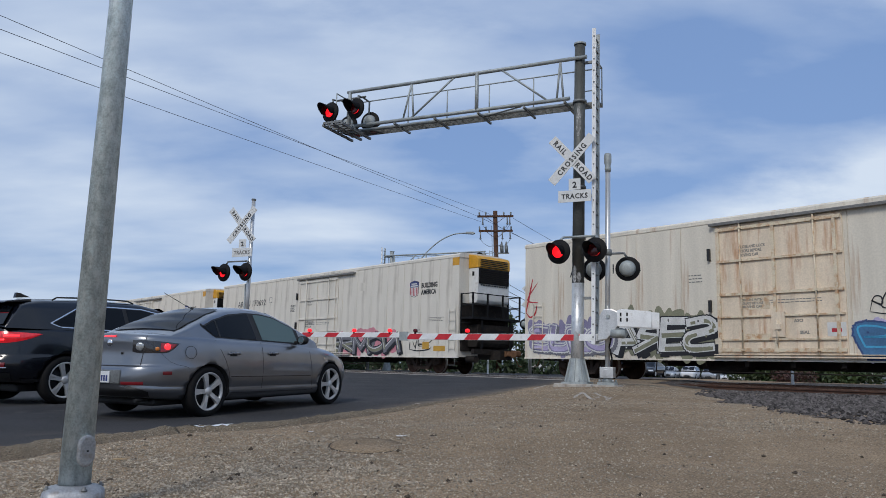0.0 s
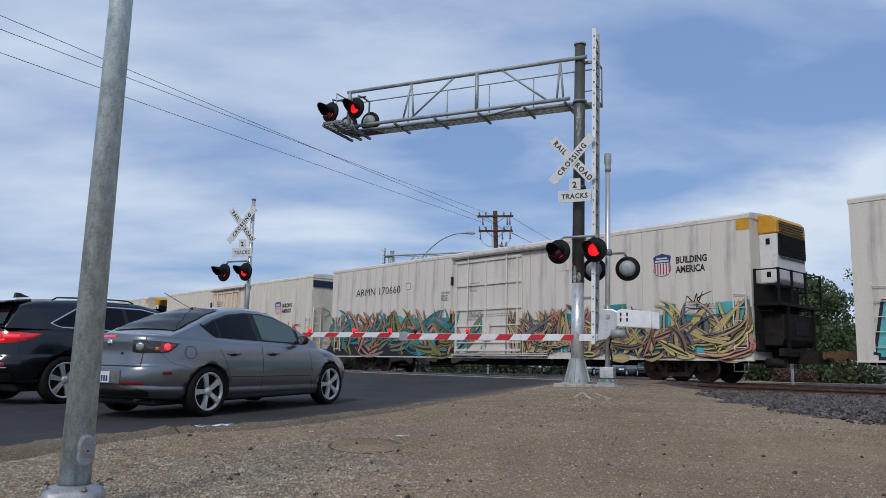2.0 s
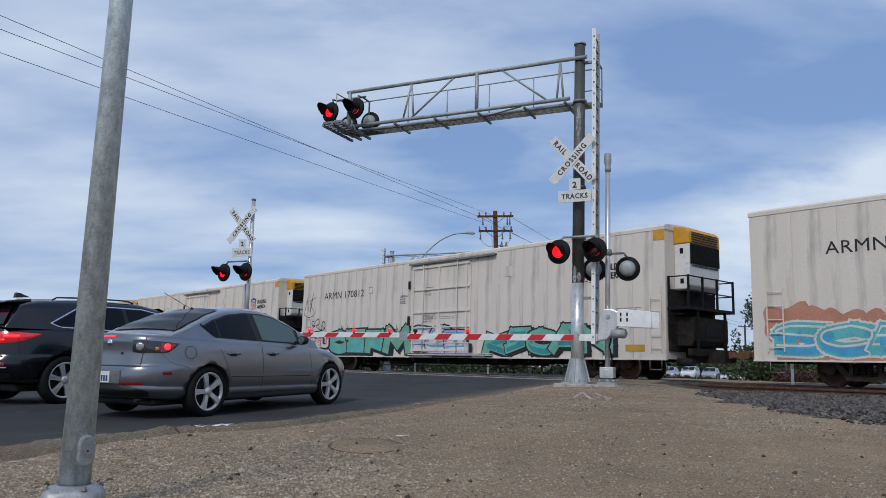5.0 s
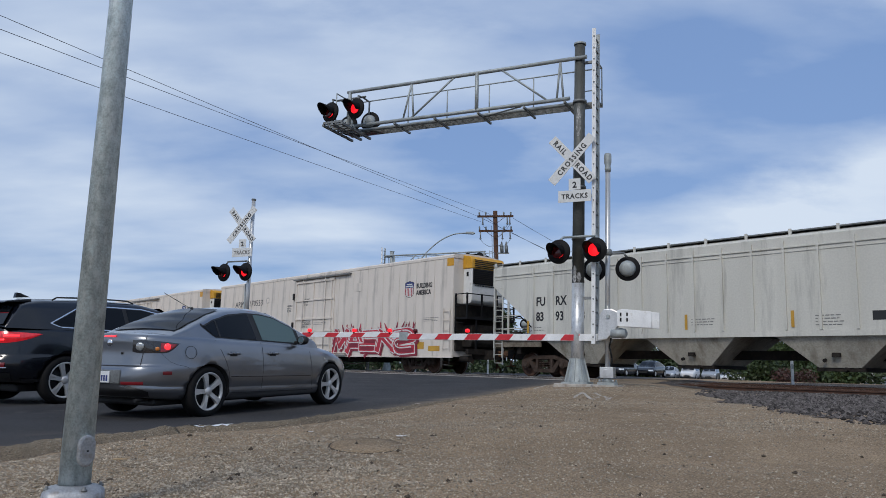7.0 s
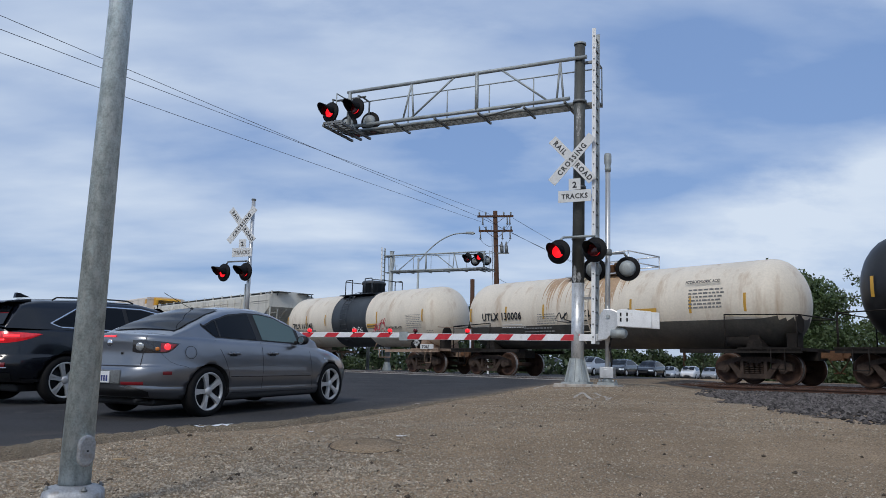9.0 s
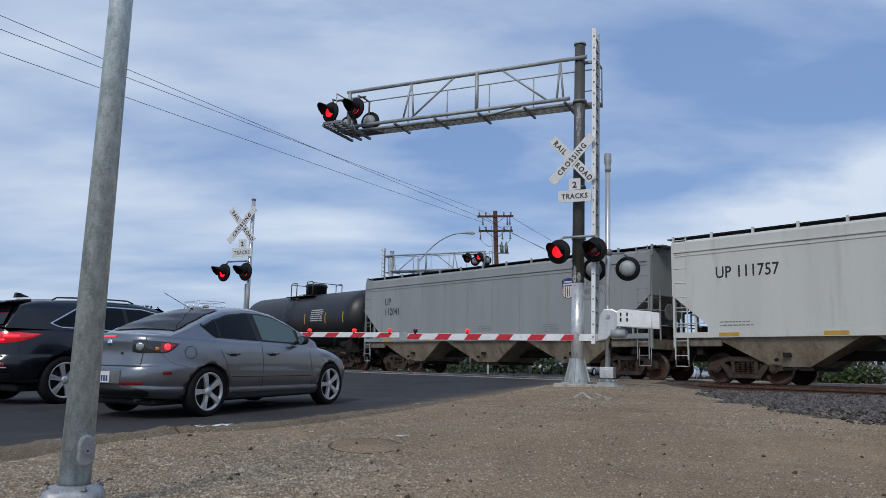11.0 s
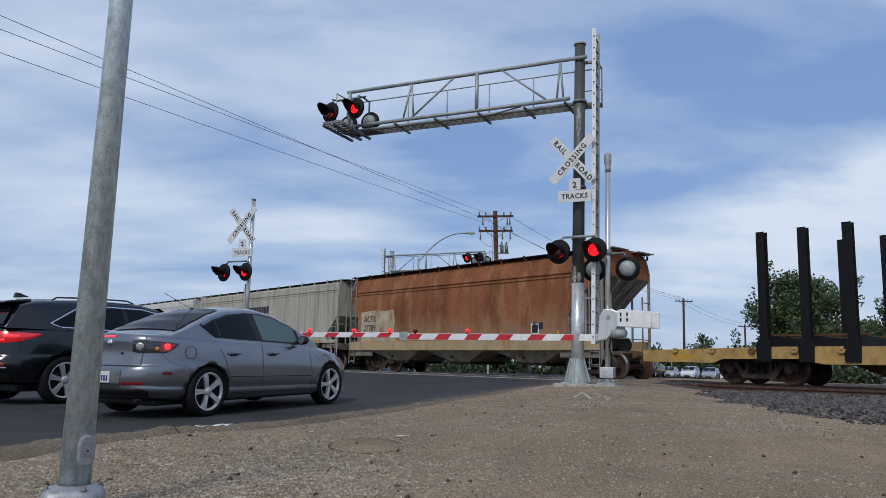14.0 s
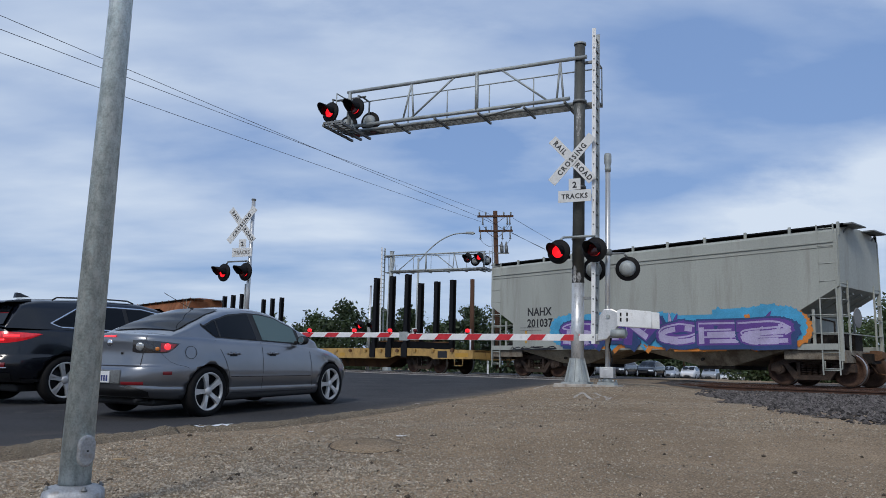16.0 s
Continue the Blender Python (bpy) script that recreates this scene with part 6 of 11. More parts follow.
# ---------------------------------------------------------------- train: tank cars
def tank_car(name, hl, hr, r, zc, shell, label, number, low=None, band=None, trucks=(5.0, -5.0), under="under", dome=True, lettering="decal_black", num_x=None, stub=False):
    car = thing(name, Matrix(), label, "freight car", "train")
    zs = low if low is not None else -9
    bm = empty_bm()
    prof = []
    hd = 0.95
    for k in range(9):
        a = math.pi / 2 * k / 8
        prof.append((max(0.02, r * math.sin(a)), hr + hd * (1 - math.cos(a))))
    cuts = [hr + hd + (hl - hr - 2 * hd) * k / 20 for k in range(1, 20)]
    if band:
        cuts = sorted([c for c in cuts if abs(c - band[0]) > 0.1 and abs(c - band[1]) > 0.1] + list(band))
    prof += [(r, c) for c in cuts]
    for k in range(9):
        a = math.pi / 2 * (8 - k) / 8
        prof.append((max(0.02, r * math.sin(a)), hl - hd * (1 - math.cos(a))))
    seg = 48
    rings = []
    for rad, x in prof:
        rings.append([bm.verts.new((x, rad * math.sin(2 * math.pi * i / seg), zc + rad * math.cos(2 * math.pi * i / seg))) for i in range(seg)])
    for a, b in zip(rings, rings[1:]):
        for i in range(seg):
            f = bm.faces.new((a[i], a[(i + 1) % seg], b[(i + 1) % seg], b[i]))
            f.smooth = True
            c = f.calc_center_median()
            f.material_index = 1 if c.z < zs else (2 if band and band[0] < c.x < band[1] else 0)
    bm.faces.new(rings[0][::-1]); bm.faces.new(rings[-1])
    tank = part("tank", bm, [shell, "tank_grime", "tank_band"], car)
    if band:
        bm = empty_bm()
        for xx in band:
            lathe(bm, [(r + 0.001, xx - 0.03), (r + 0.012, xx - 0.02), (r + 0.012, xx + 0.02), (r + 0.001, xx + 0.03)], 48, "X", at=(0, 0, zc))
        part("weld_band", bm, "tank_band", tank)
    # underframe
    bm = empty_bm()
    if low is None and not stub:
        box(bm, hr - 0.35, hl + 0.35, -0.30, 0.30, 0.72, 1.02)
    else:
        box(bm, hr - 0.35, trucks[1] + 1.3, -0.30, 0.30, 0.72, 1.02)
        box(bm, trucks[0] - 1.3, hl + 0.35, -0.30, 0.30, 0.72, 1.02)
    part("centre_sill", bm, under, car)
    for x in trucks:
        bm = empty_bm()
        prism(bm, [(x - 0.30, 0.96), (x + 0.30, 0.96), (x + 0.14, zc - r * 0.72), (x - 0.14, zc - r * 0.72)], -0.95, 0.95)
        part("saddle", bm, under, car)
    for e, x in ((1, hl), (-1, hr)):
        bm = empty_bm()
        box(bm, min(x - e * 1.5, x + e * 0.35), max(x - e * 1.5, x + e * 0.35), -1.42, 1.42, 0.96, 1.06)
        for s in (-1, 1):
            box(bm, min(x - e * 3.4, x + e * 0.35), max(x - e * 3.4, x + e * 0.35), min(s * 1.30, s * 1.42), max(s * 1.30, s * 1.42), 0.90, 1.02)
        part("end_platform", bm, under, car)
        bm = empty_bm()
        for s in (-1, 1):
            if stub and e < 0:
                continue
            tube(bm, [(x - e * 1.9, s * 1.38, 1.05), (x - e * 1.9, s * 1.38, 2.05), (x + e * 0.25, s * 1.38, 1.98), (x + e * 0.25, s * 1.38, 1.05)], 0.02, 6)
        tube(bm, [(x + e * 0.27, 1.38, 1.98), (x + e * 0.27, -1.38, 1.98)], 0.02, 6)
        tube(bm, [(x - e * 0.1, 1.42, 1.0), (x - e * 0.1, 1.42, 0.45), (x - e * 0.5, 1.42, 0.45), (x - e * 0.5, 1.42, 1.0)], 0.016, 6)
        part("handrail", bm, under, car)
    bm = empty_bm()
    cyl(bm, (hr + 1.2, 0.75, 1.28), (hr + 2.1, 0.75, 1.28), 0.2, 14)
    lathe(bm, [(0.26, hr + 0.0), (0.28, hr - 0.015), (0.26, hr - 0.03)], 18, "X", at=(0, 0.62, 1.75))
    box(bm, hr + 0.05, hr + 0.35, 0.3, 0.7, 1.05, 1.5)
    part("brake_gear", bm, "under", car)
    cx = (hl + hr) / 2
    # walkway grating, rails and fittings on top
    bm = empty_bm()
    zt = zc + r
    if dome:
        lathe(bm, [(0.58, zt - 0.2), (0.58, zt + 0.42), (0.62, zt + 0.43), (0.62, zt + 0.52), (0.55, zt + 0.60), (0.02, zt + 0.62)], 24, "Z", at=(cx - 0.2, 0, 0))
        part("dome", bm, "tank_band" if band else shell, tank)
    else:
        for k, (dx, rr, hh) in enumerate(((0.5, 0.26, 0.25), (-0.15, 0.16, 0.38), (-0.5, 0.12, 0.30), (0.15, 0.10, 0.34))):
            lathe(bm, [(rr, zt - 0.15), (rr, zt + hh - 0.06), (rr * 1.25, zt + hh - 0.05), (rr * 1.25, zt + hh), (0.02, zt + hh + 0.03)], 14, "Z", at=(cx + dx, 0.15 * (-1) ** k, 0))
        part("valve", bm, "rust_metal", tank)
    bm = empty_bm()
    for s in (-1, 1):
        box(bm, cx - 1.3, cx + 1.5, min(s * 0.45, s * 0.95), max(s * 0.45, s * 0.95), zt - 0.14, zt - 0.10)
    part("top_grating", bm, "tank_band" if band or shell == "tank_black" else "alu", tank)
    bm = empty_bm()
    rail_z = zt + 0.62
    if dome:
        for s in (-1, 1):
            for xa, xb in ((cx + 0.95, cx + 0.35), (cx - 1.35, cx - 0.75)):
                tube(bm, [(xa, s * 0.95, zt - 0.12), (xa, s * 0.95, rail_z - 0.06), (xa + (xb - xa) * 0.1, s * 0.95, rail_z), (xb, s * 0.95, rail_z), (xb, s * 0.95, zt - 0.12)], 0.026, 6)
                tube(bm, [(xa, -0.95, rail_z - 0.06), (xa, 0.95, rail_z - 0.06)], 0.022, 6)
    else:
        for xx in (cx - 1.3, cx - 0.4, cx + 0.6, cx + 1.1):
            for s in (-1, 1):
                cyl(bm, (xx, s * 0.95, zt - 0.12), (xx, s * 0.95, rail_z), 0.026, 6)
        for zz in (zt + 0.25, rail_z):
            tube(bm, [(cx - 1.3, 0.95, zz), (cx + 1.1, 0.95, zz), (cx + 1.1, -0.95, zz), (cx - 1.3, -0.95, zz), (cx - 1.3, 0.95, zz)], 0.024, 6)
    part("top_rail", bm, "tank_band" if band or shell == "tank_black" else "alu", tank)
    # curved side ladder
    bm = empty_bm()
    for k in range(12):
        a = radians(18 + k * 10.5)
        yy, zz = (r + 0.10) * math.sin(a), zc + (r + 0.10) * math.cos(a)
        cyl(bm, (cx + 0.1, yy, zz), (cx + 0.6, yy, zz), 0.015, 6)
        a2 = radians(18 + (k + 1) * 10.5)
        for xx in (cx + 0.1, cx + 0.6):
            beam(bm, (xx, yy, zz), (xx, (r + 0.10) * math.sin(a2), zc + (r + 0.10) * math.cos(a2)), 0.05, 0.02)
    part("ladder", bm, "tank_band" if band or shell == "tank_black" else "tank_white", tank)
    running_gear(car, trucks, (hl + 0.35, hr - 0.35))

    def on_shell(z):
        return math.sqrt(max(0.01, r * r - (z - zc) ** 2))

    def shell_text(words, size, x, z, material, bold=0.0):
        y = on_shell(z + size * 0.35)
        tilt = math.degrees(math.asin((z + size * 0.35 - zc) / r))
        m = Matrix.Translation((x, y + 0.02, z)) @ pose(0, 0, 0, tilt) @ FACE
        letters(words, size, car, material, 0, 0, 0, "lettering", bold, m=m, squeeze=0.88, spacing=1.06)
    shell_text(number, 0.40, num_x if num_x is not None else hl - 1.7, zc - (0.42 if low is None else 0.27), lettering, 0.010)
    for k, fx in enumerate((0.055, 0.20, 0.34, 0.68, 0.936) if stub else (0.055, 0.20, 0.34, 0.62, 0.78, 0.91)):
        x = hl - (hl - hr) * fx
        z = zc - 0.30
        bm = empty_bm()
        for j in range(5):
            za, zb = z + 0.11 * j, z + 0.11 * (j + 1)
            ya, yb = on_shell(za) + 0.012, on_shell(zb) + 0.012
            vs = [bm.verts.new(p) for p in ((x - 0.042, ya, za), (x + 0.042, ya, za), (x + 0.042, yb, zb), (x - 0.042, yb, zb))]
            bm.faces.new(vs)
        part("reflective_marker", bm, "decal_yellow", car)
    # data panels
    bm = empty_bm()
    rnd = random.Random(5)
    for px, wd, rows in () if stub else ((hr + (4.2 if low is None else 3.1), 1.1, 6), (hl - 3.6, 1.4, 2)):
        for j in range(rows):
            zz = zc + 0.42 - 0.11 * j if rows > 3 else zc - 0.62 - 0.12 * j
            cxx = px
            while cxx > px - wd:
                k = rnd.uniform(0.06, 0.16)
                yy = on_shell(zz) + 0.012
                box(bm, cxx - k, cxx, yy - 0.004, yy, zz - 0.025, zz + 0.025)
                cxx -= k + 0.04
    if stub:
        for px, z0, wd, rows, h in ((-0.39, 1.86, 1.2, 3, 0.022), (-1.94, 1.76, 0.85, 3, 0.022), (-3.16, 2.50, 0.98, 6, 0.020), (-4.45, 1.85, 0.45, 4, 0.026), (6.6, 2.02, 1.9, 2, 0.075)):
            for j in range(rows):
                zz, cxx = z0 - 0.08 * j * (1.6 if h > 0.06 else 1), px
                while cxx > px - wd:
                    k = rnd.uniform(0.04, 0.15)
                    yy = on_shell(zz) + 0.012
                    box(bm, cxx - k, cxx, yy - 0.02, yy, zz - h / 2, zz + h / 2)
                    cxx -= k + 0.05
        for zz in (2.56, 2.00):
            box(bm, -4.17, -3.10, on_shell(zz) - 0.02, on_shell(zz) + 0.010, zz - 0.006, zz + 0.006)
    tagged(part("small_print", bm, "decal_grey" if lettering == "decal_black" else "decal_white", car), kind="stuff")
    return car


# ---------------------------------------------------------------- train: bulkhead-free flat car with stakes
def flat_car():
    car = thing("flat_car", Matrix(), "long yellow flat car with black steel stakes", "freight car", "train")
    h = 13.65
    bm = empty_bm()
    for s in (-1, 1):
        y0, y1 = (1.38, 1.48) if s > 0 else (-1.48, -1.38)
        prism(bm, [(-h, 0.98), (-h, 0.62), (-11.2, 0.60), (-10.9, 0.72), (-8.6, 0.74), (-8.0, 0.60), (8.0, 0.60), (8.6, 0.74), (10.9, 0.72), (11.2, 0.60), (h, 0.62), (h, 0.98), (9, 1.08), (-9, 1.08)], y0, y1)
    part("side_sill", bm, "flat_yellow", car)
    bm = empty_bm()
    prism(bm, [(-h, 0.90), (h, 0.90), (h, 0.975), (9, 1.07), (-9, 1.07), (-h, 0.975)], -1.375, 1.375)
    part("deck", bm, "keel_rust", car)
    bm = empty_bm()
    prism(bm, [(-7.6, 0.62), (-6.6, 0.20), (6.6, 0.20), (7.6, 0.62), (h, 0.66), (h, 0.90), (-h, 0.90), (-h, 0.66)], -0.45, 0.45)
    part("centre_sill", bm, "keel_rust", car)
    for x in (-h + 0.05, h - 0.05):
        bm = empty_bm()
        box(bm, x - 0.05, x + 0.05, -1.378, 1.378, 0.62, 0.985)
        part("end_sill", bm, "flat_yellow", car)
    for k in range(21):
        bm = empty_bm()
        x = -h + 1.2 + (2 * h - 2.4) * k / 20
        prism(bm, [(x - 0.11, 1.0), (x - 0.07, 0.90), (x + 0.07, 0.90), (x + 0.11, 1.0)], 1.482, 1.56)
        cyl(bm, (x, 1.52, 0.98), (x, 1.52, 1.05), 0.06, 8)
        part("stake_pocket", bm, "flat_yellow" if k % 3 else "rust_metal", car)
    for x in (9.6, 8.4, 7.2, -6.8, -8.04, -9.2):
        for s in (-1, 1):
            bm = empty_bm()
            y = s * 1.38
            z0 = 1.085
            box(bm, x - 0.12, x + 0.12, y - 0.11, y - 0.09, z0, 4.42)
            box(bm, x - 0.12, x + 0.12, y + 0.09, y + 0.11, z0, 4.42)
            box(bm, x - 0.015, x + 0.015, y - 0.09, y + 0.09, z0, 4.42)
            stake = part("stake", bm, "black", car)
            if s > 0:
                bm = empty_bm()
                prism(bm, [(x - 0.20, 0.66), (x + 0.20, 0.66), (x + 0.22, 1.12), (x + 0.14, 1.30), (x - 0.14, 1.30), (x - 0.22, 1.12)], 1.495, 1.53)
                part("socket", bm, "black", stake)
        bm = empty_bm()
        box(bm, x - 0.14, x + 0.14, -1.26, 1.26, 1.09, 1.38)
        part("bunk_beam", bm, "black", car)
    for xa, xb in ((9.8, 7.0), (-6.6, -9.4)):
        bm = empty_bm()
        for y in (-0.9, 0.9):
            box(bm, xb, xa, y - 0.1, y + 0.1, 1.39, 1.45)
        part("bunk_rail", bm, "keel_rust", car)
    plate(car, "number_plate", 6.35, 3.25, 0.66, 0.98, 1.483, "decal_black", 0.004)
    letters("LTTX", 0.36, car, "decal_white", 6.15, 1.489, 0.70, "lettering", 0.006, squeeze=0.82)
    letters("142401", 0.36, car, "decal_white", 4.55, 1.489, 0.70, "lettering", 0.006, squeeze=0.92)
    for x, w in ((2.6, 0.4), (1.6, 0.5), (-4.0, 0.5), (-12.6, 0.8), (12.6, 0.8)):
        plate(car, "reflective_marker", x, x - w, 0.70, 0.86, 1.483, "decal_yellow", 0.004)
    plate(car, "load_plate", -11.5, -12.1, 0.66, 0.94, 1.483, "decal_black", 0.004)
    tiny_lines(car, 1.0, 0.86, 1.483, 1, 0.9, 0.07, "decal_grey", 21)
    tiny_lines(car, -1.2, 0.86, 1.483, 1, 1.0, 0.07, "decal_grey", 22)
    bm = empty_bm()
    for x in (-h + 0.8, h - 0.8):
        tube(bm, [(x - 0.25, 1.5, 0.62), (x - 0.25, 1.5, 0.34), (x + 0.25, 1.5, 0.34), (x + 0.25, 1.5, 0.62)], 0.016, 6)
    part("step", bm, "flat_yellow", car)
    running_gear(car, (10.0, -10.0), (h, -h))
    return car


# ---------------------------------------------------------------- the train, car by car, from its head
V_TRAIN = 17.69
CARS = []


def train_pose(s):
    p = TN * FAR_TRACK + TD * s
    return pose(p.x, p.y, RAIL, 0, 0, math.degrees(TR))


def couple(car, s):
    """Set a car on the far track with its middle s metres along at the start."""
    car.matrix_basis = train_pose(s)
    CARS.append((car, s))


Y = 1.504
R = (11.17, -11.17)
couple(reefer("reefer_car", *R, "reefer", "cream refrigerated boxcar with a white cooling unit", "ARMN 170551", (1.7, -2.1)), 84.7)
couple(reefer("reefer_car", *R, "reefer", "cream refrigerated boxcar with a white cooling unit", "ARMN 170674", (1.7, -2.1)), 59.6)
c = reefer("reefer_car", *R, "reefer", "cream refrigerated boxcar with grey and black graffiti", "ARMN 170692", (1.7, -2.1))
signs(c, 2.2, -7.2, 0.74, 1.95, Y, "ASKERMON", ("ink", "ink", "smoke", "moss", "milk"), 3, "grey and black sprayed graffiti", 0.2, "pink", 10)
tag(c, -8.0, -9.4, 0.95, 1.5, Y, "NER", "ink", 4, "black sprayed tag")
couple(c, 34.53)
c = reefer("reefer_car", 10.03, -10.03, "reefer_rusty", "rust-streaked cream refrigerated boxcar with blue and red graffiti", "ARMN 110592", (2.15, -1.55), unit=False, rusty=True, trucks=(7.6, -7.6))
signs(c, 9.6, 6.1, 0.8, 2.0, Y, "SUBO", ("smoke", "milk", "mauve", "lilac", "milk"), 5, "pale violet sprayed graffiti", 0.26, "mauve")
signs(c, 5.9, 2.3, 0.7, 2.15, Y + 0.012, "ARES", ("ink", "ink", "milk", "moss", "milk"), 6, "grey and black sprayed graffiti", 0.22, "moss", 5)
signs(c, -1.9, -5.3, 0.70, 1.80, Y, "BERK", ("navy", "navy", "denim", "denim", "sky"), 7, "dark blue sprayed graffiti", 0.30, "lilac")
signs(c, -5.2, -6.9, 0.70, 1.75, Y + 0.012, "AK", ("navy", "smoke", "salmon", "orange", "lemon"), 8, "orange sprayed graffiti", 0.34, "salmon")
tag(c, -5.3, -8.8, 1.72, 2.55, Y, "BUSNK", "decal_red", 44, "red sprayed tag", 0.10)
tag(c, -6.9, -8.3, 0.85, 1.25, Y + 0.02, "ROES", "ink", 45, "black sprayed tag", 0.04)
tag(c, -8.4, -9.3, 0.8, 1.2, Y, "SAK", "ink", 46, "black sprayed tag", 0.04)
tag(c, 9.95, 9.45, 2.2, 3.7, Y, "K", "decal_red", 10, "red sprayed tag", 0.07)
tag(c, -2.1, -3.3, 1.9, 2.5, Y + 0.002, "RES", "ink", 47, "black sprayed tag", 0.035)
plate(c, "load_plate", -8.6, -9.2, 1.25, 1.6, Y, "decal_black")
bm = empty_bm()
box(bm, -10.075, -10.032, -1.49, 1.49, 4.35, 4.72)
part("blue_band", bm, "band_navy", c, "dark blue band across the end")
bm = empty_bm()
for k in range(7):
    cyl(bm, (-10.10, 0.95, 0.95 + 0.36 * k), (-10.10, 1.42, 0.95 + 0.36 * k), 0.016, 6)
for yy in (0.95, 1.42):
    box(bm, -10.12, -10.035, yy - 0.015, yy + 0.015, 0.80, 3.25)
part("end_ladder", bm, "reefer_rusty", c)
bm = empty_bm()
lathe(bm, [(0.25, -10.14), (0.28, -10.16), (0.25, -10.18)], 20, "X", at=(0, -0.35, 2.05))
for k in range(5):
    a = 2 * math.pi * k / 5
    cyl(bm, (-10.16, -0.35, 2.05), (-10.16, -0.35 + 0.26 * math.cos(a), 2.05 + 0.26 * math.sin(a)), 0.014, 6)
cyl(bm, (-10.03, -0.35, 2.05), (-10.17, -0.35, 2.05), 0.05, 8)
part("brake_wheel", bm, "reefer_rusty", c)
bm = empty_bm()
box(bm, -10.45, -10.03, -1.0, 1.0, 1.02, 1.06)
for yy in (-0.95, 0.0, 0.95):
    beam(bm, (-10.42, yy, 1.02), (-10.04, yy, 0.78), 0.04, 0.04)
part("end_platform", bm, "galv_dark", c)
bm = empty_bm()
tube(bm, [(-10.06, 0.7, 1.5), (-10.14, 0.7, 1.5), (-10.14, -1.2, 1.5), (-10.06, -1.2, 1.5)], 0.016, 6)
part("grab_iron", bm, "reefer_rusty", c)
bm = empty_bm()
tube(bm, [(-10.06, 1.3, 3.3), (-10.14, 1.3, 3.3), (-10.14, 0.7, 3.3), (-10.06, 0.7, 3.3)], 0.016, 6)
part("grab_iron", bm, "reefer_rusty", c)
bm = empty_bm()
rnd = random.Random(12)
for k in range(9):
    y0, z0 = rnd.uniform(-1.2, 0.7), rnd.uniform(2.5, 3.1)
    pts = curve_pts([(y0, z0), (y0 + rnd.uniform(-0.2, 0.2), z0 + 0.25), (y0 + rnd.uniform(-0.3, 0.3), z0 + rnd.uniform(0.1, 0.45))], 5)
    for (ya, za), (yb, zb) in zip(pts, pts[1:]):
        beam(bm, (-10.036 - 0.0004 * k, ya, za), (-10.036 - 0.0004 * k, yb, zb), 0.004, 0.035)
tagged(part("graffiti", bm, "mint", c, "green sprayed tag on the end wall"), kind="stuff")
couple(c, 9.59)
c = reefer("reefer_car", *R, "reefer_grey", "grey refrigerated boxcar covered in brown and teal graffiti", "ARMN 170660", (1.7, -2.1))
graffiti(c, 11.0, 0.3, 1.2, 2.45, Y, (None, "teal", "teal", "aqua", "teal"), "mist", 48, "teal sprayed background")
graffiti(c, 11.0, 0.3, 0.60, 1.75, Y + 0.003, (None, "ink", "umber", "ink", "ink"), "mist", 49, "dark sprayed underlayer")
graffiti(c, 11.0, 0.2, 0.72, 2.65, Y + 0.007, ("teal", "ink", "olive", "salmon", "olive", "salmon", "moss", "teal"), "spikes", 11, "olive and salmon bladed graffiti", 2.3)
graffiti(c, -2.6, -11.1, 0.9, 2.6, Y, ("teal", "teal", "teal", "aqua", "sky"), "blocks", 12, "teal sprayed blocks")
graffiti(c, -1.6, -11.0, 0.72, 2.40, Y + 0.007, ("ochre", "ink", "tan", "lemon", "lemon", "tan", "smoke", "salmon"), "spikes", 13, "brown and tan spiky graffiti", 1.35)
tag(c, -9.0, -9.8, 2.25, 2.8, Y, "MK", "ink", 14, "black sprayed tag", 0.045)
couple(c, -13.55)
c = reefer("reefer_car", *R, "reefer_grey", "grey refrigerated boxcar with turquoise letter graffiti", "ARMN 170395", (1.7, -2.1))
signs(c, 10.6, 2.0, 0.70, 2.40, Y, "ENER", ("ink", "ink", "aqua", "teal", "aqua"), 15, "turquoise block letter graffiti", 0.33, None, 0, 0.02, False)
signs(c, 1.9, -3.2, 0.72, 2.42, Y + 0.05, "KNUA", ("salmon", "salmon", "denim", "lemon", "lemon"), 16, "blue and straw sprayed graffiti", 0.30, "denim", 6)
signs(c, -3.9, -10.9, 0.70, 2.36, Y, "AEOR", ("ink", "milk", "aqua", "mint", "milk"), 17, "turquoise letter graffiti with white outlines", 0.34, "salmon", 0, 0.03)
tag(c, 2.6, 1.95, 1.75, 2.2, Y, "MK", "ink", 19, "black sprayed tag", 0.05)
bm = empty_bm()
lathe(bm, [(0.42, Y), (0.42, Y + 0.003), (0.34, Y + 0.004), (0.02, Y + 0.004)], 24, "Y", at=(-3.85, 0, 1.75))
part("graffiti", bm, "ink", c, "round black sprayed mark")
couple(c, -38.67)
c = reefer("reefer_car", *R, "reefer_grey", "grey refrigerated boxcar with green graffiti and black tags", "ARMN 170812", (1.7, -2.1))
tag(c, 10.9, 9.9, 2.7, 4.0, Y, "NK", "ink", 18, "black sprayed tag", 0.04)
tag(c, 10.2, 8.9, 1.95, 2.55, Y, "SRUA", "ink", 26, "black sprayed tag", 0.05)
signs(c, 10.2, 8.5, 1.05, 1.75, Y, "OSU", ("ink", "ink", "pink", "milk", "milk"), 19, "pink bubble graffiti", 0.3)
signs(c, 8.2, 2.0, 0.72, 2.15, Y, "OERM", ("ink", "ink", "mint", "aqua", "mint"), 20, "green sprayed graffiti", 0.34, None, 8, 0.04)
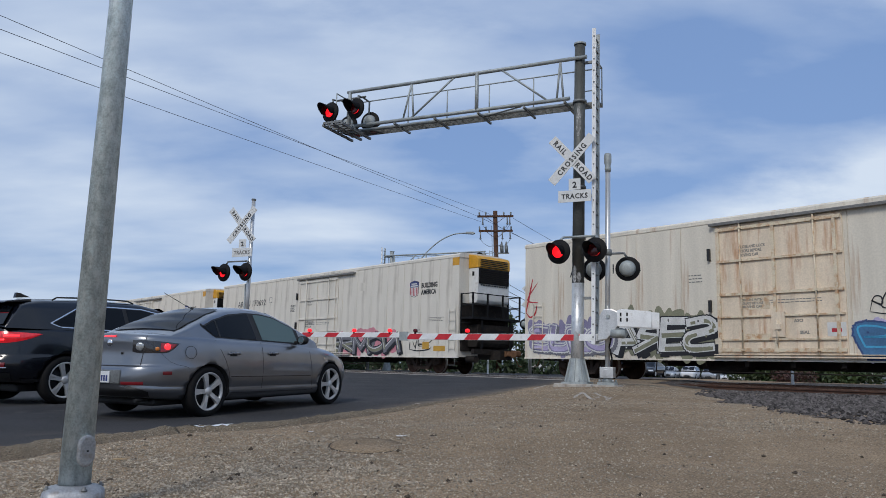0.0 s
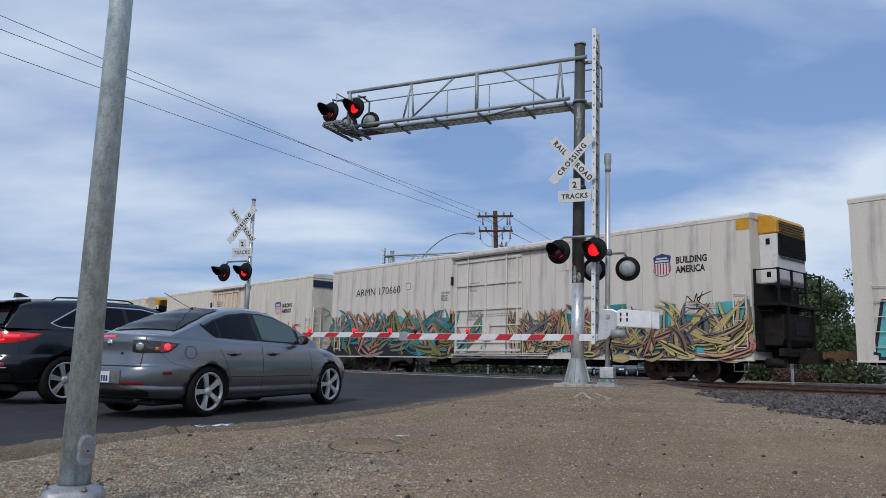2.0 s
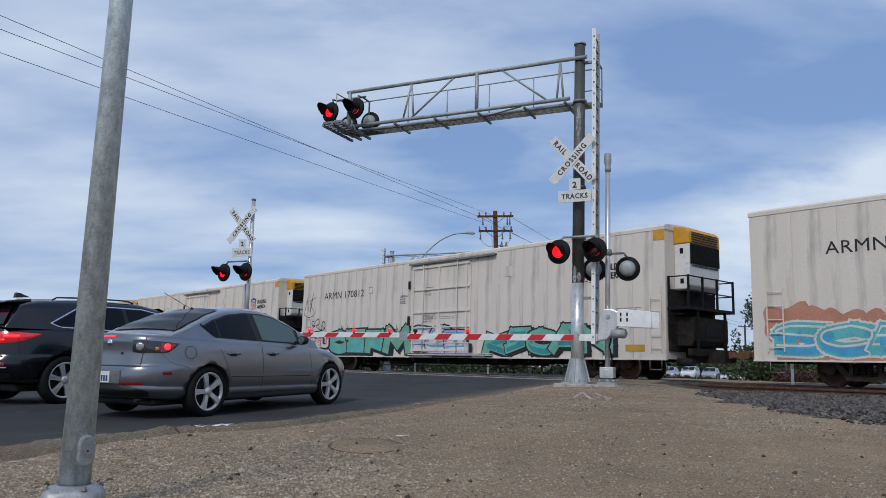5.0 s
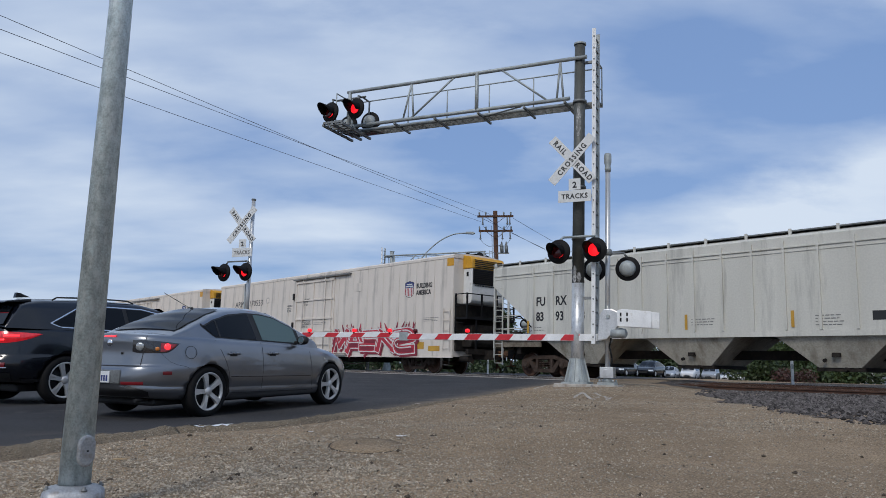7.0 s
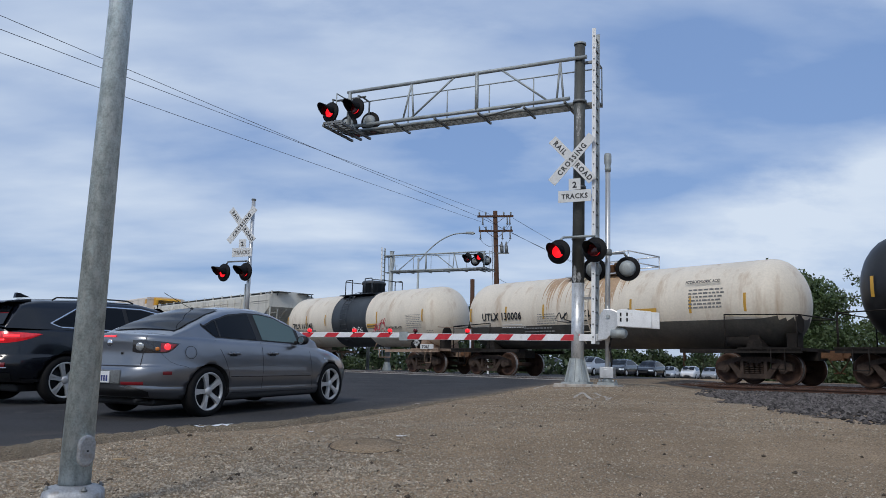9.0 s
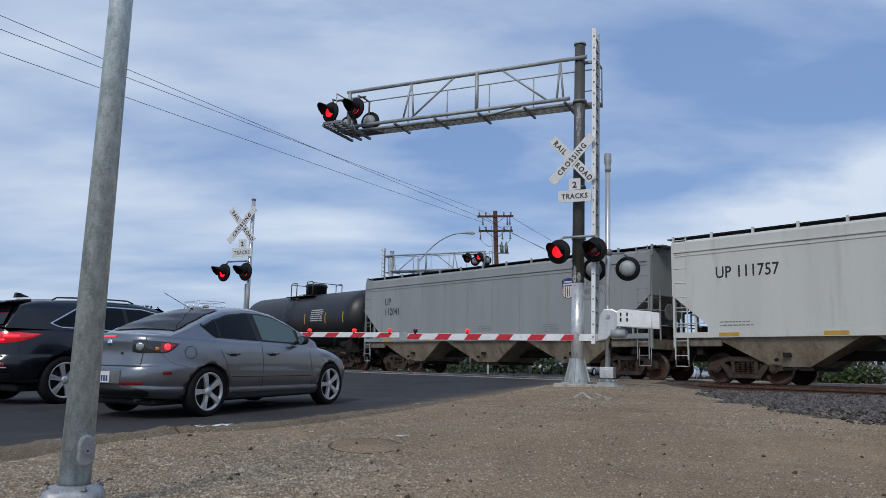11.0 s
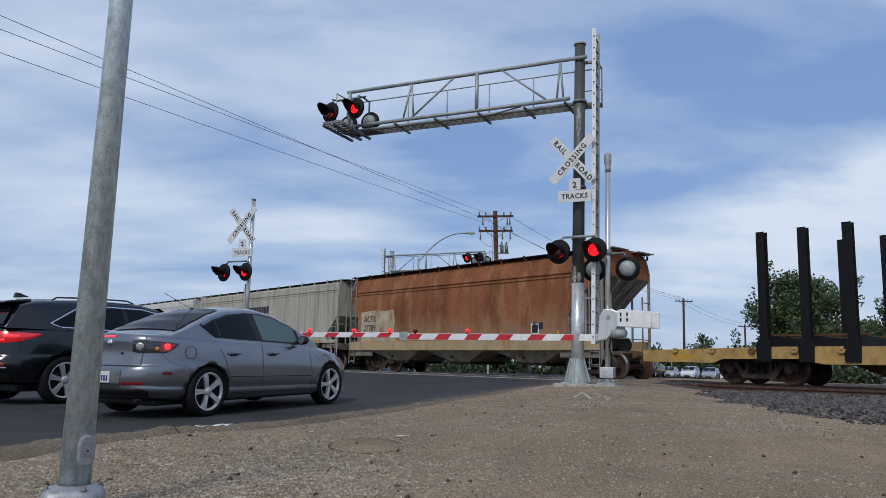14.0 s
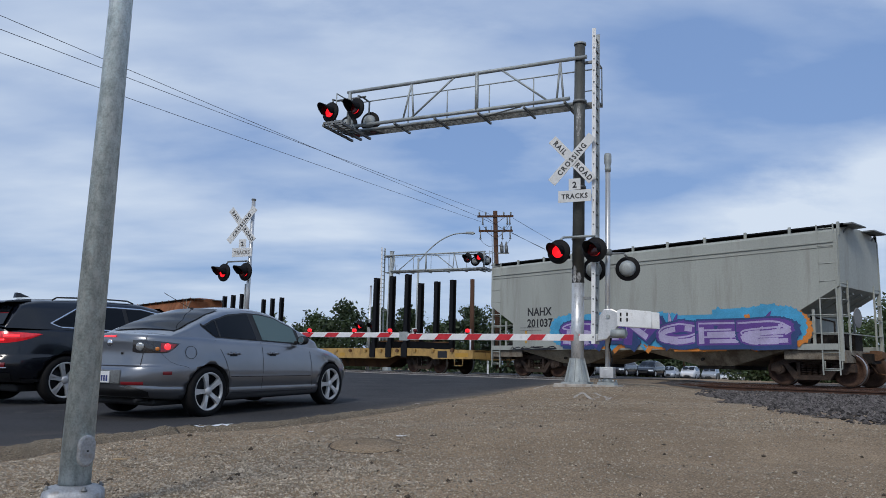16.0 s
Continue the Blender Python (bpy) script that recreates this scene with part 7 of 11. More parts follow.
signs(c, 1.5, -1.8, 0.75, 2.2, Y + 0.05, "SBE", ("ink", "ink", "lilac", "milk", "sky"), 21, "pale violet sprayed graffiti", 0.3)
signs(c, -3.0, -9.0, 0.72, 2.0, Y, "KROAN", ("ink", "ink", "mint", "teal", "aqua"), 22, "green sprayed graffiti", 0.3)
couple(c, -63.75)
c = reefer("reefer_car", *R, "reefer_grey", "grey refrigerated boxcar with red sprayed graffiti", "ARMN 170553", (1.7, -2.1))
signs(c, 10.4, 4.0, 0.72, 2.0, Y, "SOERA", ("salmon", "milk", "aqua", "sky", "milk"), 23, "turquoise and orange graffiti", 0.3, "salmon")
signs(c, -0.9, -8.6, 0.74, 2.20, Y + 0.02, "RMAENS", ("crimson", "milk", "scarlet", "crimson", "milk"), 24, "red and white spiky graffiti", 0.24, None, 46)
tag(c, 3.6, 2.2, 0.9, 1.35, Y, "ASK", "pink", 25, "pink sprayed tag", 0.06)
couple(c, -88.95)
c = hopper("hopper_car", 9.3, -7.75, "hopper_grey", "pale grey ribbed covered hopper car with sloped ends", top=4.16, knee=3.5, cut=2.05, low=1.9, ribs=14, bays=3, trucks=(7.0, -6.35), bay_material="bay_grey", fill=0.37)
for words, x, z in (("FU", 7.02, 2.62), ("RX", 6.08, 2.62), ("83", 7.02, 2.06), ("93", 6.08, 2.06), ("78", 5.13, 2.06)):
    letters(words, 0.46, c, "decal_black", x, 1.506, z, "lettering", 0.012, squeeze=0.85)
couple(c, -111.8)
c = tank_car("tank_car", 8.1, -5.15, 1.37, 2.55, "tank_white", "cream tank car with a black middle band and dome", "TILX 111142", band=(0.0, 2.95), trucks=(6.65, -4.0), under="tank_under", num_x=6.75, stub=True)
tag(c, -0.75, -1.6, 1.72, 2.45, 1.372, "BOES", "decal_red", 31, "red sprayed tag", 0.045)
tag(c, 1.1, 0.2, 1.75, 2.2, 1.372, "BOES", "milk", 37, "white sprayed tag", 0.045)
letters("HYDROCHLORIC ACID", 0.15, c, "decal_black", -1.62, 1.30, 2.0, "lettering", 0.003, m=Matrix.Translation((-1.62, 1.295, 1.98)) @ pose(0, 0, 0, -21) @ FACE, squeeze=0.75)
plate(c, "yellow_placard", -0.10, -0.86, 2.06, 2.28, 1.33, "decal_yellow", 0.003)
for k in range(9):
    plate(c, "placard_bar", -0.15 - 0.077 * k, -0.20 - 0.077 * k, 2.09, 2.17, 1.334, "decal_black", 0.002)
for k in range(2):
    plate(c, "load_plate", -3.44 - 0.21 * k, -3.62 - 0.21 * k, 1.56, 1.78, 1.11, "decal_black", 0.01)
bm = empty_bm()
prism(bm, [(-4.05, 1.10), (-3.83, 1.32), (-4.05, 1.54), (-4.27, 1.32)], 1.43, 1.436)
placard = part("hazard_placard", bm, "decal_white", c, "white diamond hazard placard with a black border")
bm = empty_bm()
for (xa, za), (xb, zb) in zip([(-4.05, 1.13), (-3.86, 1.32), (-4.05, 1.51), (-4.24, 1.32)], [(-3.86, 1.32), (-4.05, 1.51), (-4.24, 1.32), (-4.05, 1.13)]):
    beam(bm, (xa, 1.437, za), (xb, 1.437, zb), 0.006, 0.012)
part("placard_border", bm, "decal_black", placard)
letters("1789", 0.14, c, "decal_black", -3.90, 1.439, 1.27, "lettering", 0.004, squeeze=0.95)
bm = empty_bm()
box(bm, -4.08, -4.02, 1.40, 1.43, 1.02, 1.20)
part("placard_bracket", bm, "tank_under", c)
bm = empty_bm()
box(bm, -5.16, -4.32, 1.36, 1.44, 1.03, 1.24)
part("brake_box", bm, "decal_white", c, "white box with a black sprayed tag", bevel=0.015)
letters("TOLE", 0.17, c, "ink", -4.44, 1.443, 1.07, "lettering", 0.006, squeeze=1.2)
bm = empty_bm()
tube(bm, [(-0.75, 1.36, 1.03), (-1.75, 1.38, 1.01)], 0.022, 6)
tube(bm, [(-0.80, 1.36, 1.03), (-1.00, 1.34, 1.32)], 0.022, 6)
tube(bm, [(-1.25, 1.36, 1.02), (-1.25, 1.36, 0.66), (-2.1, 1.36, 0.66), (-2.1, 1.36, 0.96)], 0.022, 6)
part("side_rail", bm, "tank_under", c)
couple(c, -129.0)
c = tank_car("tank_car", 7.7, -6.1, 1.37, 2.43, "tank_white", "cream and dark grey acid tank car with rust streaks", "UTLX 130006", low=1.90, dome=False, trucks=(6.2, -4.9), num_x=6.25)
tag(c, 2.35, 0.85, 1.98, 2.42, 1.372, "MUKA", "ink", 41, "black sprayed tag", 0.045)
tag(c, -0.1, -1.0, 1.98, 2.35, 1.372, "SKRN", "ink", 42, "black sprayed tag", 0.045)
plate(c, "yellow_placard", -1.05, -1.85, 2.06, 2.34, 1.373, "decal_yellow", 0.003)
tiny_lines(c, 3.3, 2.34, 1.372, 5, 1.0, 0.05, "decal_grey", 52)
letters("HYDROCHLORIC ACID", 0.15, c, "decal_black", 0, 0, 0, "lettering", 0.004, m=Matrix.Translation((-2.9, 1.335, 3.06)) @ pose(0, 0, 0, 22) @ FACE, squeeze=0.75)
tiny_lines(c, 5.2, 2.0, 1.29, 2, 1.3, 0.06, "decal_white", 53)
rnd = random.Random(77)
bm = empty_bm()
for k in range(120):
    x = rnd.choice((rnd.gauss(0.15, 0.30), rnd.gauss(-0.2, 0.25), rnd.gauss(0.6, 0.7), rnd.gauss(2.6, 0.35), rnd.gauss(0.3, 0.2)))
    w = rnd.choice((0.012, 0.02, 0.03, 0.045, 0.07))
    a0, a1 = radians(rnd.uniform(8, 30)), radians(rnd.uniform(50, 100))
    prev = None
    for j in range(9):
        a = a0 + (a1 - a0) * j / 8
        ww = w * (1 - 0.97 * (j / 8) ** 1.6)
        q = [bm.verts.new((x + sx * ww, 1.374 * math.sin(a), 2.43 + 1.374 * math.cos(a))) for sx in (-1, 1)]
        if prev:
            bm.faces.new((prev[0], prev[1], q[1], q[0]))
        prev = q
tagged(part("rust_streak", bm, spray("rust_spill", (0.45, 0.30, 0.18)), c, "orange rust streaks below the hatch"), kind="stuff")
couple(c, -143.4)
c = tank_car("tank_car", 6.6, -6.0, 1.46, 2.66, "tank_black", "glossy black tank car with white lettering", "TILX 161834", trucks=(5.4, -4.8), lettering="decal_white", num_x=4.6)
couple(c, -157.7)
c = hopper("hopper_car", 8.5, -7.5, "hopper_dark", "mid grey covered hopper car with round-shouldered roof", top=4.2, knee=2.8, cut=1.2, low=1.8, bays=3, walkway="dark", trucks=(6.3, -6.3), seams=10, marks="sill")
letters("UP\n112041", 0.46, c, "decal_black", 6.9, 1.505, 3.05, "lettering", 0.004, squeeze=0.84)
shield(c, -4.1, 3.2, 1.503)
letters("BUILDING\nAMERICA", 0.28, c, "decal_grey", -4.62, 1.506, 3.22, "lettering", 0.004, squeeze=0.85)
couple(c, -173.0)
c = hopper("hopper_car", 8.5, -7.5, "hopper_light", "clean pale grey covered hopper car with smooth sides", top=4.35, knee=2.7, cut=1.2, low=1.75, bays=3, walkway="dark", trucks=(6.4, -6.3), crown=0.2, marks="sill")
letters("UP 111757", 0.50, c, "decal_black", 7.0, 1.505, 3.15, "lettering", 0.006, squeeze=0.84, spacing=1.05)
shield(c, -4.06, 3.29, 1.503)
letters("BUILDING\nAMERICA", 0.31, c, "decal_black", -4.58, 1.506, 3.32, "lettering", 0.004, squeeze=0.85)
tag(c, -0.7, -1.9, 2.42, 2.80, Y, "SKRN", "smoke", 33, "grey sprayed tag painted over", 0.045)
plate(c, "tag_patch", -0.75, -2.0, 2.46, 2.74, Y - 0.002, "decal_grey", 0.002)
couple(c, -189.8)
c = hopper("hopper_car", 8.7, -8.0, "hopper_beige", "dirty beige covered hopper car with a dark logo bar", top=4.35, knee=2.7, cut=1.0, low=1.8, bays=3, walkway="dark", trucks=(6.8, -6.5), seams=9, marks="sill", fill=0.38)
letters("TRGX\n854418", 0.46, c, "decal_black", 7.4, 1.505, 2.80, "lettering", 0.010, squeeze=0.85)
bm = empty_bm()
for k in range(10):
    x = 2.2 - 0.306 * k
    prism(bm, [(x, 3.12), (x - 0.25, 3.12), (x - 0.27, 3.50), (x - 0.02, 3.50)], 1.503, 1.513)
prism(bm, [(2.25, 2.92), (2.25, 3.05), (-0.85, 3.06), (-0.85, 2.98), (0.9, 3.01)], 1.503, 1.513)
part("logo_bar", bm, "decal_black", c, "row of black logo blocks over a swoosh")
plate(c, "reflective_marker", -3.2, -3.8, 1.42, 1.52, 1.522, "decal_yellow")
tag(c, -4.3, -5.8, 1.385, 1.52, 1.522, "MUKASRE", "sky", 54, "faded blue sprayed tag on the sill", 0.05)
couple(c, -207.2)
M["hopper_end"] = mat("weathered_grey_end", (0.27, 0.26, 0.235), 0.75, vary=0.25, scale=1.6, fine=18, bump=0.08, dirt=(0.20, 0.105, 0.06), dirt_amount=0.45, stretch=(1, 1, 0.3))
c = hopper("hopper_car", 8.3, -7.0, "hopper_rust", "rusted brown covered hopper car with faded yellow sill", top=4.35, knee=3.62, cut=1.5, low=2.2, sill=0.98, bays=3, walkway="dark", end_material="hopper_end", faded="hopper_faded", trucks=(6.3, -6.2), rounded=True, sill_h=0.40)
bm = empty_bm()
prism(bm, [(7.25, 1.39), (7.25, 2.2), (7.3, 2.78), (6.2, 2.86), (5.4, 2.80), (4.75, 2.84), (4.62, 2.3), (4.70, 1.8), (4.5, 1.39)], 1.501, 1.504)
part("faded_panel", bm, "panel_faded", c, "faded yellow-grey lettering panel")
letters("ACFX\n27789", 0.42, c, "decal_black", 7.05, 1.506, 2.30, "lettering", 0.006, squeeze=0.92)
plate(c, "load_plate", -3.75, -4.15, 1.55, 1.98, 1.502, "decal_white", 0.004)
plate(c, "load_panel", -3.80, -4.10, 1.62, 1.90, 1.507, "decal_black", 0.003)
letters("ACFX\n27789", 0.17, c, "decal_black", 0, 0, 0, "lettering", 0.003, m=Matrix.Translation((-7.012, -0.25, 4.0)) @ pose(0, 0, 0, 0, 0, 90) @ FACE, squeeze=0.9)
couple(c, -224.6)
couple(flat_car(), -246.9)
M["hopper_sage"] = mat("hopper_sage_grey", (0.345, 0.36, 0.325), 0.55, vary=0.10, scale=1.1, fine=20, bump=0.03, dirt=(0.25, 0.25, 0.215), dirt_amount=0.35, stretch=(1.2, 1, 0.14))
c = hopper("hopper_car", 7.0, -6.22, "hopper_sage", "grey covered hopper car with purple and blue graffiti", top=4.2, knee=2.7, cut=1.2, low=2.0, sill=0.99, bays=2, walkway="dark", trucks=(5.0, -5.2), crown=0.24)
letters("NAHX\n201037", 0.42, c, "decal_black", 5.05, 1.505, 2.26, "lettering", 0.010, squeeze=0.98)
signs(c, 3.5, -4.9, 1.02, 2.30, Y, "OSAOERO", ("orange", "sky", "sky", "sky", "sky"), 35, "blue and orange sprayed background", 0.42)
signs(c, 3.2, -4.8, 1.02, 2.14, Y + 0.05, "SAMOES", ("navy", "navy", "violet", "lilac", "lilac"), 36, "purple letter graffiti with pale edges", 0.30, None, 8)
tag(c, 5.9, 3.7, 1.0, 1.13, 1.523, "MUKA", "ink", 47, "black sprayed tag", 0.045)
couple(c, -268.6)

# ---------------------------------------------------------------- crossing signals
M["mast_bright"] = mat("scuffed_aluminium_paint", (0.60, 0.61, 0.61), 0.36, metal=0.55, vary=0.14, scale=9, fine=60, bump=0.05, dirt=(0.30, 0.31, 0.30), dirt_amount=0.35, stretch=(1, 1, 0.4))
AWAY = pose(0, 0, 0, 90)   # lettering and plates that look along -y, towards the traffic
FLASH = {"a": [], "b": []}  # added dark discs that imitate unlit lamps, by alternating bank


def sited(x, y, z):
    """A pose on the road's axes: x to the right of the road, y along it."""
    return pose(x, y, z, 0, 0, -ROAD_AZ)


def signal_light(parent, x, y, z, bank, back=False, r=0.275, turn=0.0):
    """A round black background with a hooded red lens; an added dark disc covers it while unlit."""
    bm = empty_bm()
    lathe(bm, [(0.02, 0.03), (r, 0.03), (r + 0.008, 0.02), (r + 0.008, -0.02), (r, -0.03), (0.02, -0.03)], 32, "Y")
    head = part("signal_light", bm, "black", parent, "round black signal head with red lens", at=pose(x, y, z, 0, 0, (180 if back else -11) + turn))
    bm = empty_bm()
    lathe(bm, [(0.19, 0.031), (0.185, 0.07), (0.15, 0.13), (0.09, 0.16), (0.02, 0.165)], 24, "Y")
    part("housing", bm, "galv" if back else "galv_dark", head)
    bm = empty_bm()
    seg = 20
    ring = [[], []]
    for i in range(seg + 1):
        a = radians(-25 + 230 * i / seg)
        deep = 0.40 * (0.5 + 0.5 * math.sin(a)) + 0.03
        ring[0].append((0.168 * math.cos(a), 0.168 * math.sin(a), deep))
        ring[1].append((0.160 * math.cos(a), 0.160 * math.sin(a), deep))
    outer_b = [bm.verts.new((px, -0.03, pz)) for px, pz, d in ring[0]]
    outer_f = [bm.verts.new((px, -0.03 - d, pz - 0.02)) for px, pz, d in ring[0]]
    inner_b = [bm.verts.new((px, -0.03, pz)) for px, pz, d in ring[1]]
    inner_f = [bm.verts.new((px, -0.03 - d, pz - 0.02)) for px, pz, d in ring[1]]
    for i in range(seg):
        bm.faces.new((outer_b[i], outer_b[i + 1], outer_f[i + 1], outer_f[i])).smooth = True
        bm.faces.new((inner_b[i + 1], inner_b[i], inner_f[i], inner_f[i + 1])).smooth = True
        bm.faces.new((outer_f[i], outer_f[i + 1], inner_f[i + 1], inner_f[i]))
    part("visor", bm, "black", head)
    bm = empty_bm()
    lathe(bm, [(0.02, -0.031), (0.148, -0.031), (0.148, -0.045), (0.12, -0.058), (0.06, -0.066), (0.01, -0.068)], 28, "Y")
    part("lens", bm, "lamp_on", head, "lit red lens")
    # The lens always glows; this added disc hides it while the lamp is off.
    bm = empty_bm()
    lathe(bm, [(0.02, 0.006), (0.157, 0.006), (0.157, 0.0), (0.12, -0.012), (0.06, -0.020), (0.01, -0.022)], 28, "Y")
    sh = part("shutter", bm, "lamp_off", head, "added dark red disc that hides the lens while unlit", at=pose(0, -0.041, 0))
    FLASH[bank].append(sh)
    return head


def blade(parent, x, y, z, tilt, words):
    bm = empty_bm()
    box(bm, -0.72, 0.72, -0.006, 0.006, -0.115, 0.115)
    b = part("blade", bm, "sign_white", parent, at=pose(x, y, z, 0, -tilt, 0), bevel=0.003)
    for w, at in words:
        letters(w, 0.175, b, "sign_black", 0, 0, 0, "lettering", 0.005, m=Matrix.Translation((at, -0.0075, -0.062)) @ AWAY, align="CENTER", squeeze=0.90, spacing=1.32)


def crossbuck(parent, x, y, z, faded=False):
    blade(parent, x, y, z, -48, (("RAIL", -0.42), ("ROAD", 0.42)))
    blade(parent, x, y - 0.016, z, 47, (("CROSSING", 0.0),))
    bm = empty_bm()
    box(bm, -0.39, 0.39, -0.005, 0.005, -0.14, 0.14)
    s = part("plaque", bm, "sign_white", parent, at=pose(x + 0.06, y, z - 0.88), bevel=0.002)
    letters("TRACKS", 0.165, s, "decal_grey" if faded else "sign_black", 0, 0, 0, "lettering", 0.005, m=Matrix.Translation((0, -0.007, -0.058)) @ AWAY, align="CENTER", squeeze=0.92, spacing=1.15)
    bm = empty_bm()
    box(bm, -0.14, 0.14, -0.005, 0.005, -0.13, 0.138)
    s = part("plaque", bm, "sign_white", parent, at=pose(x + 0.06, y, z - 0.60), bevel=0.002)
    letters("2", 0.20, s, "sign_black", 0, 0, 0, "lettering", 0.006, m=Matrix.Translation((0, -0.007, -0.08)) @ AWAY, align="CENTER")


def cantilever(m, side, reach, low, high, top, dark, label, lights, base):
    """Mast with a truss arm, walkway, railing and ladder. side: -1 arm to the left, 1 to the right of the traffic."""
    th = thing("cantilever_signal", m, label, "railway signal")
    secs = ((0.10, 2.35, "mast_bright"), (2.35, top, "mast_dark")) if dark else ((0.10, top, "galv"),)
    for z0, z1, mm in secs:
        bm = empty_bm()
        cyl(bm, (0.012 * z0, 0, z0), (0.012 * z1, 0, z1), 0.150 - 0.003 * z0, 24, 0.150 - 0.003 * z1)
        part("mast", bm, mm, th)
    bm = empty_bm()
    cyl(bm, (0.012 * top, 0, top), (0.012 * top, 0, top + 0.05), 0.15, 24)
    part("mast_cap", bm, "galv", th, bevel=0.01)
    bm = empty_bm()
    cyl(bm, (0, 0, 0.08), (0, 0, 0.62), 0.27, 20, 0.15, caps=False)
    box(bm, -0.30, 0.30, -0.30, 0.30, 0.05, 0.09)
    for k in range(8):
        a = math.pi * k / 4
        g = empty_bm()
        beam(g, (0.28 * math.cos(a), 0.28 * math.sin(a), 0.1), (0.15 * math.cos(a), 0.15 * math.sin(a), 0.62), 0.015, 0.05)
        part("gusset", g, "galv", th)
        g = empty_bm()
        cyl(g, (0.25 * math.cos(a + 0.39), 0.25 * math.sin(a + 0.39), 0.09), (0.25 * math.cos(a + 0.39), 0.25 * math.sin(a + 0.39), 0.16), 0.022, 6)
        part("anchor_bolt", g, "galv", th)
    part("base_flange", bm, "galv", th)
    bm = empty_bm()
    prism(bm, [(-0.46, -base), (0.46, -base), (0.43, 0.05), (-0.43, 0.05)], -0.44, 0.44)
    part("foundation", bm, "concrete", th, bevel=0.02)
    s, e = side, side * reach
    v = -0.15
    bm = empty_bm()
    cyl(bm, (-s * 0.30, v, high), (e * 0.985, v, high), 0.048, 12)
    part("upper_chord", bm, "galv", th)
    bm = empty_bm()
    cyl(bm, (s * 0.12, v, low), (e * 1.0, v, low), 0.048, 12)
    part("lower_chord", bm, "galv", th)
    bm = empty_bm()
    cyl(bm, (s * 0.12, 0.20, low - 0.02), (e * 1.0, 0.20, low - 0.02), 0.045, 12)
    part("lower_chord", bm, "galv", th)
    for a0, z0, a1, z1, r in ((0.36, high, 0.28, low, 0.026), (0.36, high, 0.45, low, 0.026), (1.92, high, 0.66, low, 0.026), (2.58, high, 2.58, low, 0.05), (3.2, high, 4.5, low, 0.028),
                              (4.48, high, 4.40, low, 0.026), (4.48, high, 4.72, low, 0.026), (6.42, high, 6.42, low, 0.05)):
        bm = empty_bm()
        k = reach / 6.6
        cyl(bm, (s * a0 * k, v, z0), (s * a1 * k, v, z1), r, 10)
        part("strut", bm, "galv", th)
    bearers = [s * a * reach / 6.5 for a in (1.28, 2.5, 3.72, 4.9)]
    for a in [s * 0.25] + bearers:
        bm = empty_bm()
        beam(bm, (a, v - 0.02, low - 0.07), (a, 0.76, low - 0.07), 0.05, 0.05)
        part("cross_bearer", bm, "galv_dark", th)
    bm = empty_bm()
    cyl(bm, (s * 1.35, v, low - 0.05), (s * 2.45, 0.20, low - 0.06), 0.02, 8)
    part("strut", bm, "galv_dark", th)
    bm = empty_bm()
    a0, a1 = sorted((s * -0.50, e * 1.03))
    for j in range(6):
        y = 0.27 + 0.07 * j
        box(bm, a0, a1, y - 0.012, y + 0.012, low - 0.045, low - 0.005)
    for k in range(int((a1 - a0) / 0.16)):
        box(bm, a0 + 0.16 * k, a0 + 0.16 * k + 0.012, 0.25, 0.64, low - 0.035, low - 0.005)
    part("walkway", bm, "galv_dark", th)
    bm = empty_bm()
    for z in (low + 0.97,):
        tube(bm, [(s * -0.48, 0.10, z), (s * -0.48, 0.62, z), (e * 1.03, 0.62, z), (e * 1.03, -0.25, z)], 0.018, 8)
    tube(bm, [(s * -0.48, 0.62, low + 0.42), (s * 0.2, 0.62, low + 0.42)], 0.015, 8)
    part("handrail", bm, "galv", th)
    for a in [s * -0.48] + bearers + [e * 1.03]:
        bm = empty_bm()
        cyl(bm, (a, 0.62, low - 0.05), (a, 0.62, low + 0.97), 0.018, 8)
        part("rail_post", bm, "galv", th)
    bm = empty_bm()
    cyl(bm, (e * 1.03, -0.25, low - 0.05), (e * 1.03, -0.25, low + 0.97), 0.016, 8)
    part("rail_post", bm, "galv", th)
    # outer platform under the lights
    a0, a1 = sorted((e * 0.94, e * 1.03))
    for j in range(6):
        y = -0.82 + 0.17 * j
        g = empty_bm()
        box(g, a0, a1, y - 0.03, y + 0.03, low - 0.10, low - 0.04)
        part("platform_slat", g, "galv_dark", th)
    for a in (a0, (a0 + a1) / 2, a1):
        g = empty_bm()
        box(g, a - 0.03, a + 0.03, -0.85, 0.66, low - 0.16, low - 0.101)
        part("platform_bearer", g, "galv_dark", th)
    for a, z, bank, back in lights:
        y = 0.30 if back else -0.42
        signal_light(th, a, y, z, bank, back)
    bm = empty_bm()
    la = [l[0] for l in lights]
    cyl(bm, (min(la), -0.15, low + 0.80), (max(la) + 0.1, -0.15, low + 0.80), 0.028, 10)
    for a, z, bank, back in lights:
        y = 0.22 if back else -0.33
        tube(bm, [(a, -0.15, low + 0.80), (a, y, low + 0.78), (a, y, z + 0.15)], 0.025, 8)
    part("light_bracket", bm, "galv_dark", th)
    # ladder beside the mast
    lx = 0.36 if side < 0 else -0.36
    lt = top + 0.28
    for y, mm in ((-0.22, "white_paint"), (0.16, "galv")):
        bm = empty_bm()
        x0, x1 = lx * 1.19, lx * 1.39
        a = [bm.verts.new(p) for p in ((x0 - 0.045, y - 0.012, 0.95), (x0 + 0.045, y - 0.012, 0.95), (x0 + 0.045, y + 0.012, 0.95), (x0 - 0.045, y + 0.012, 0.95))]
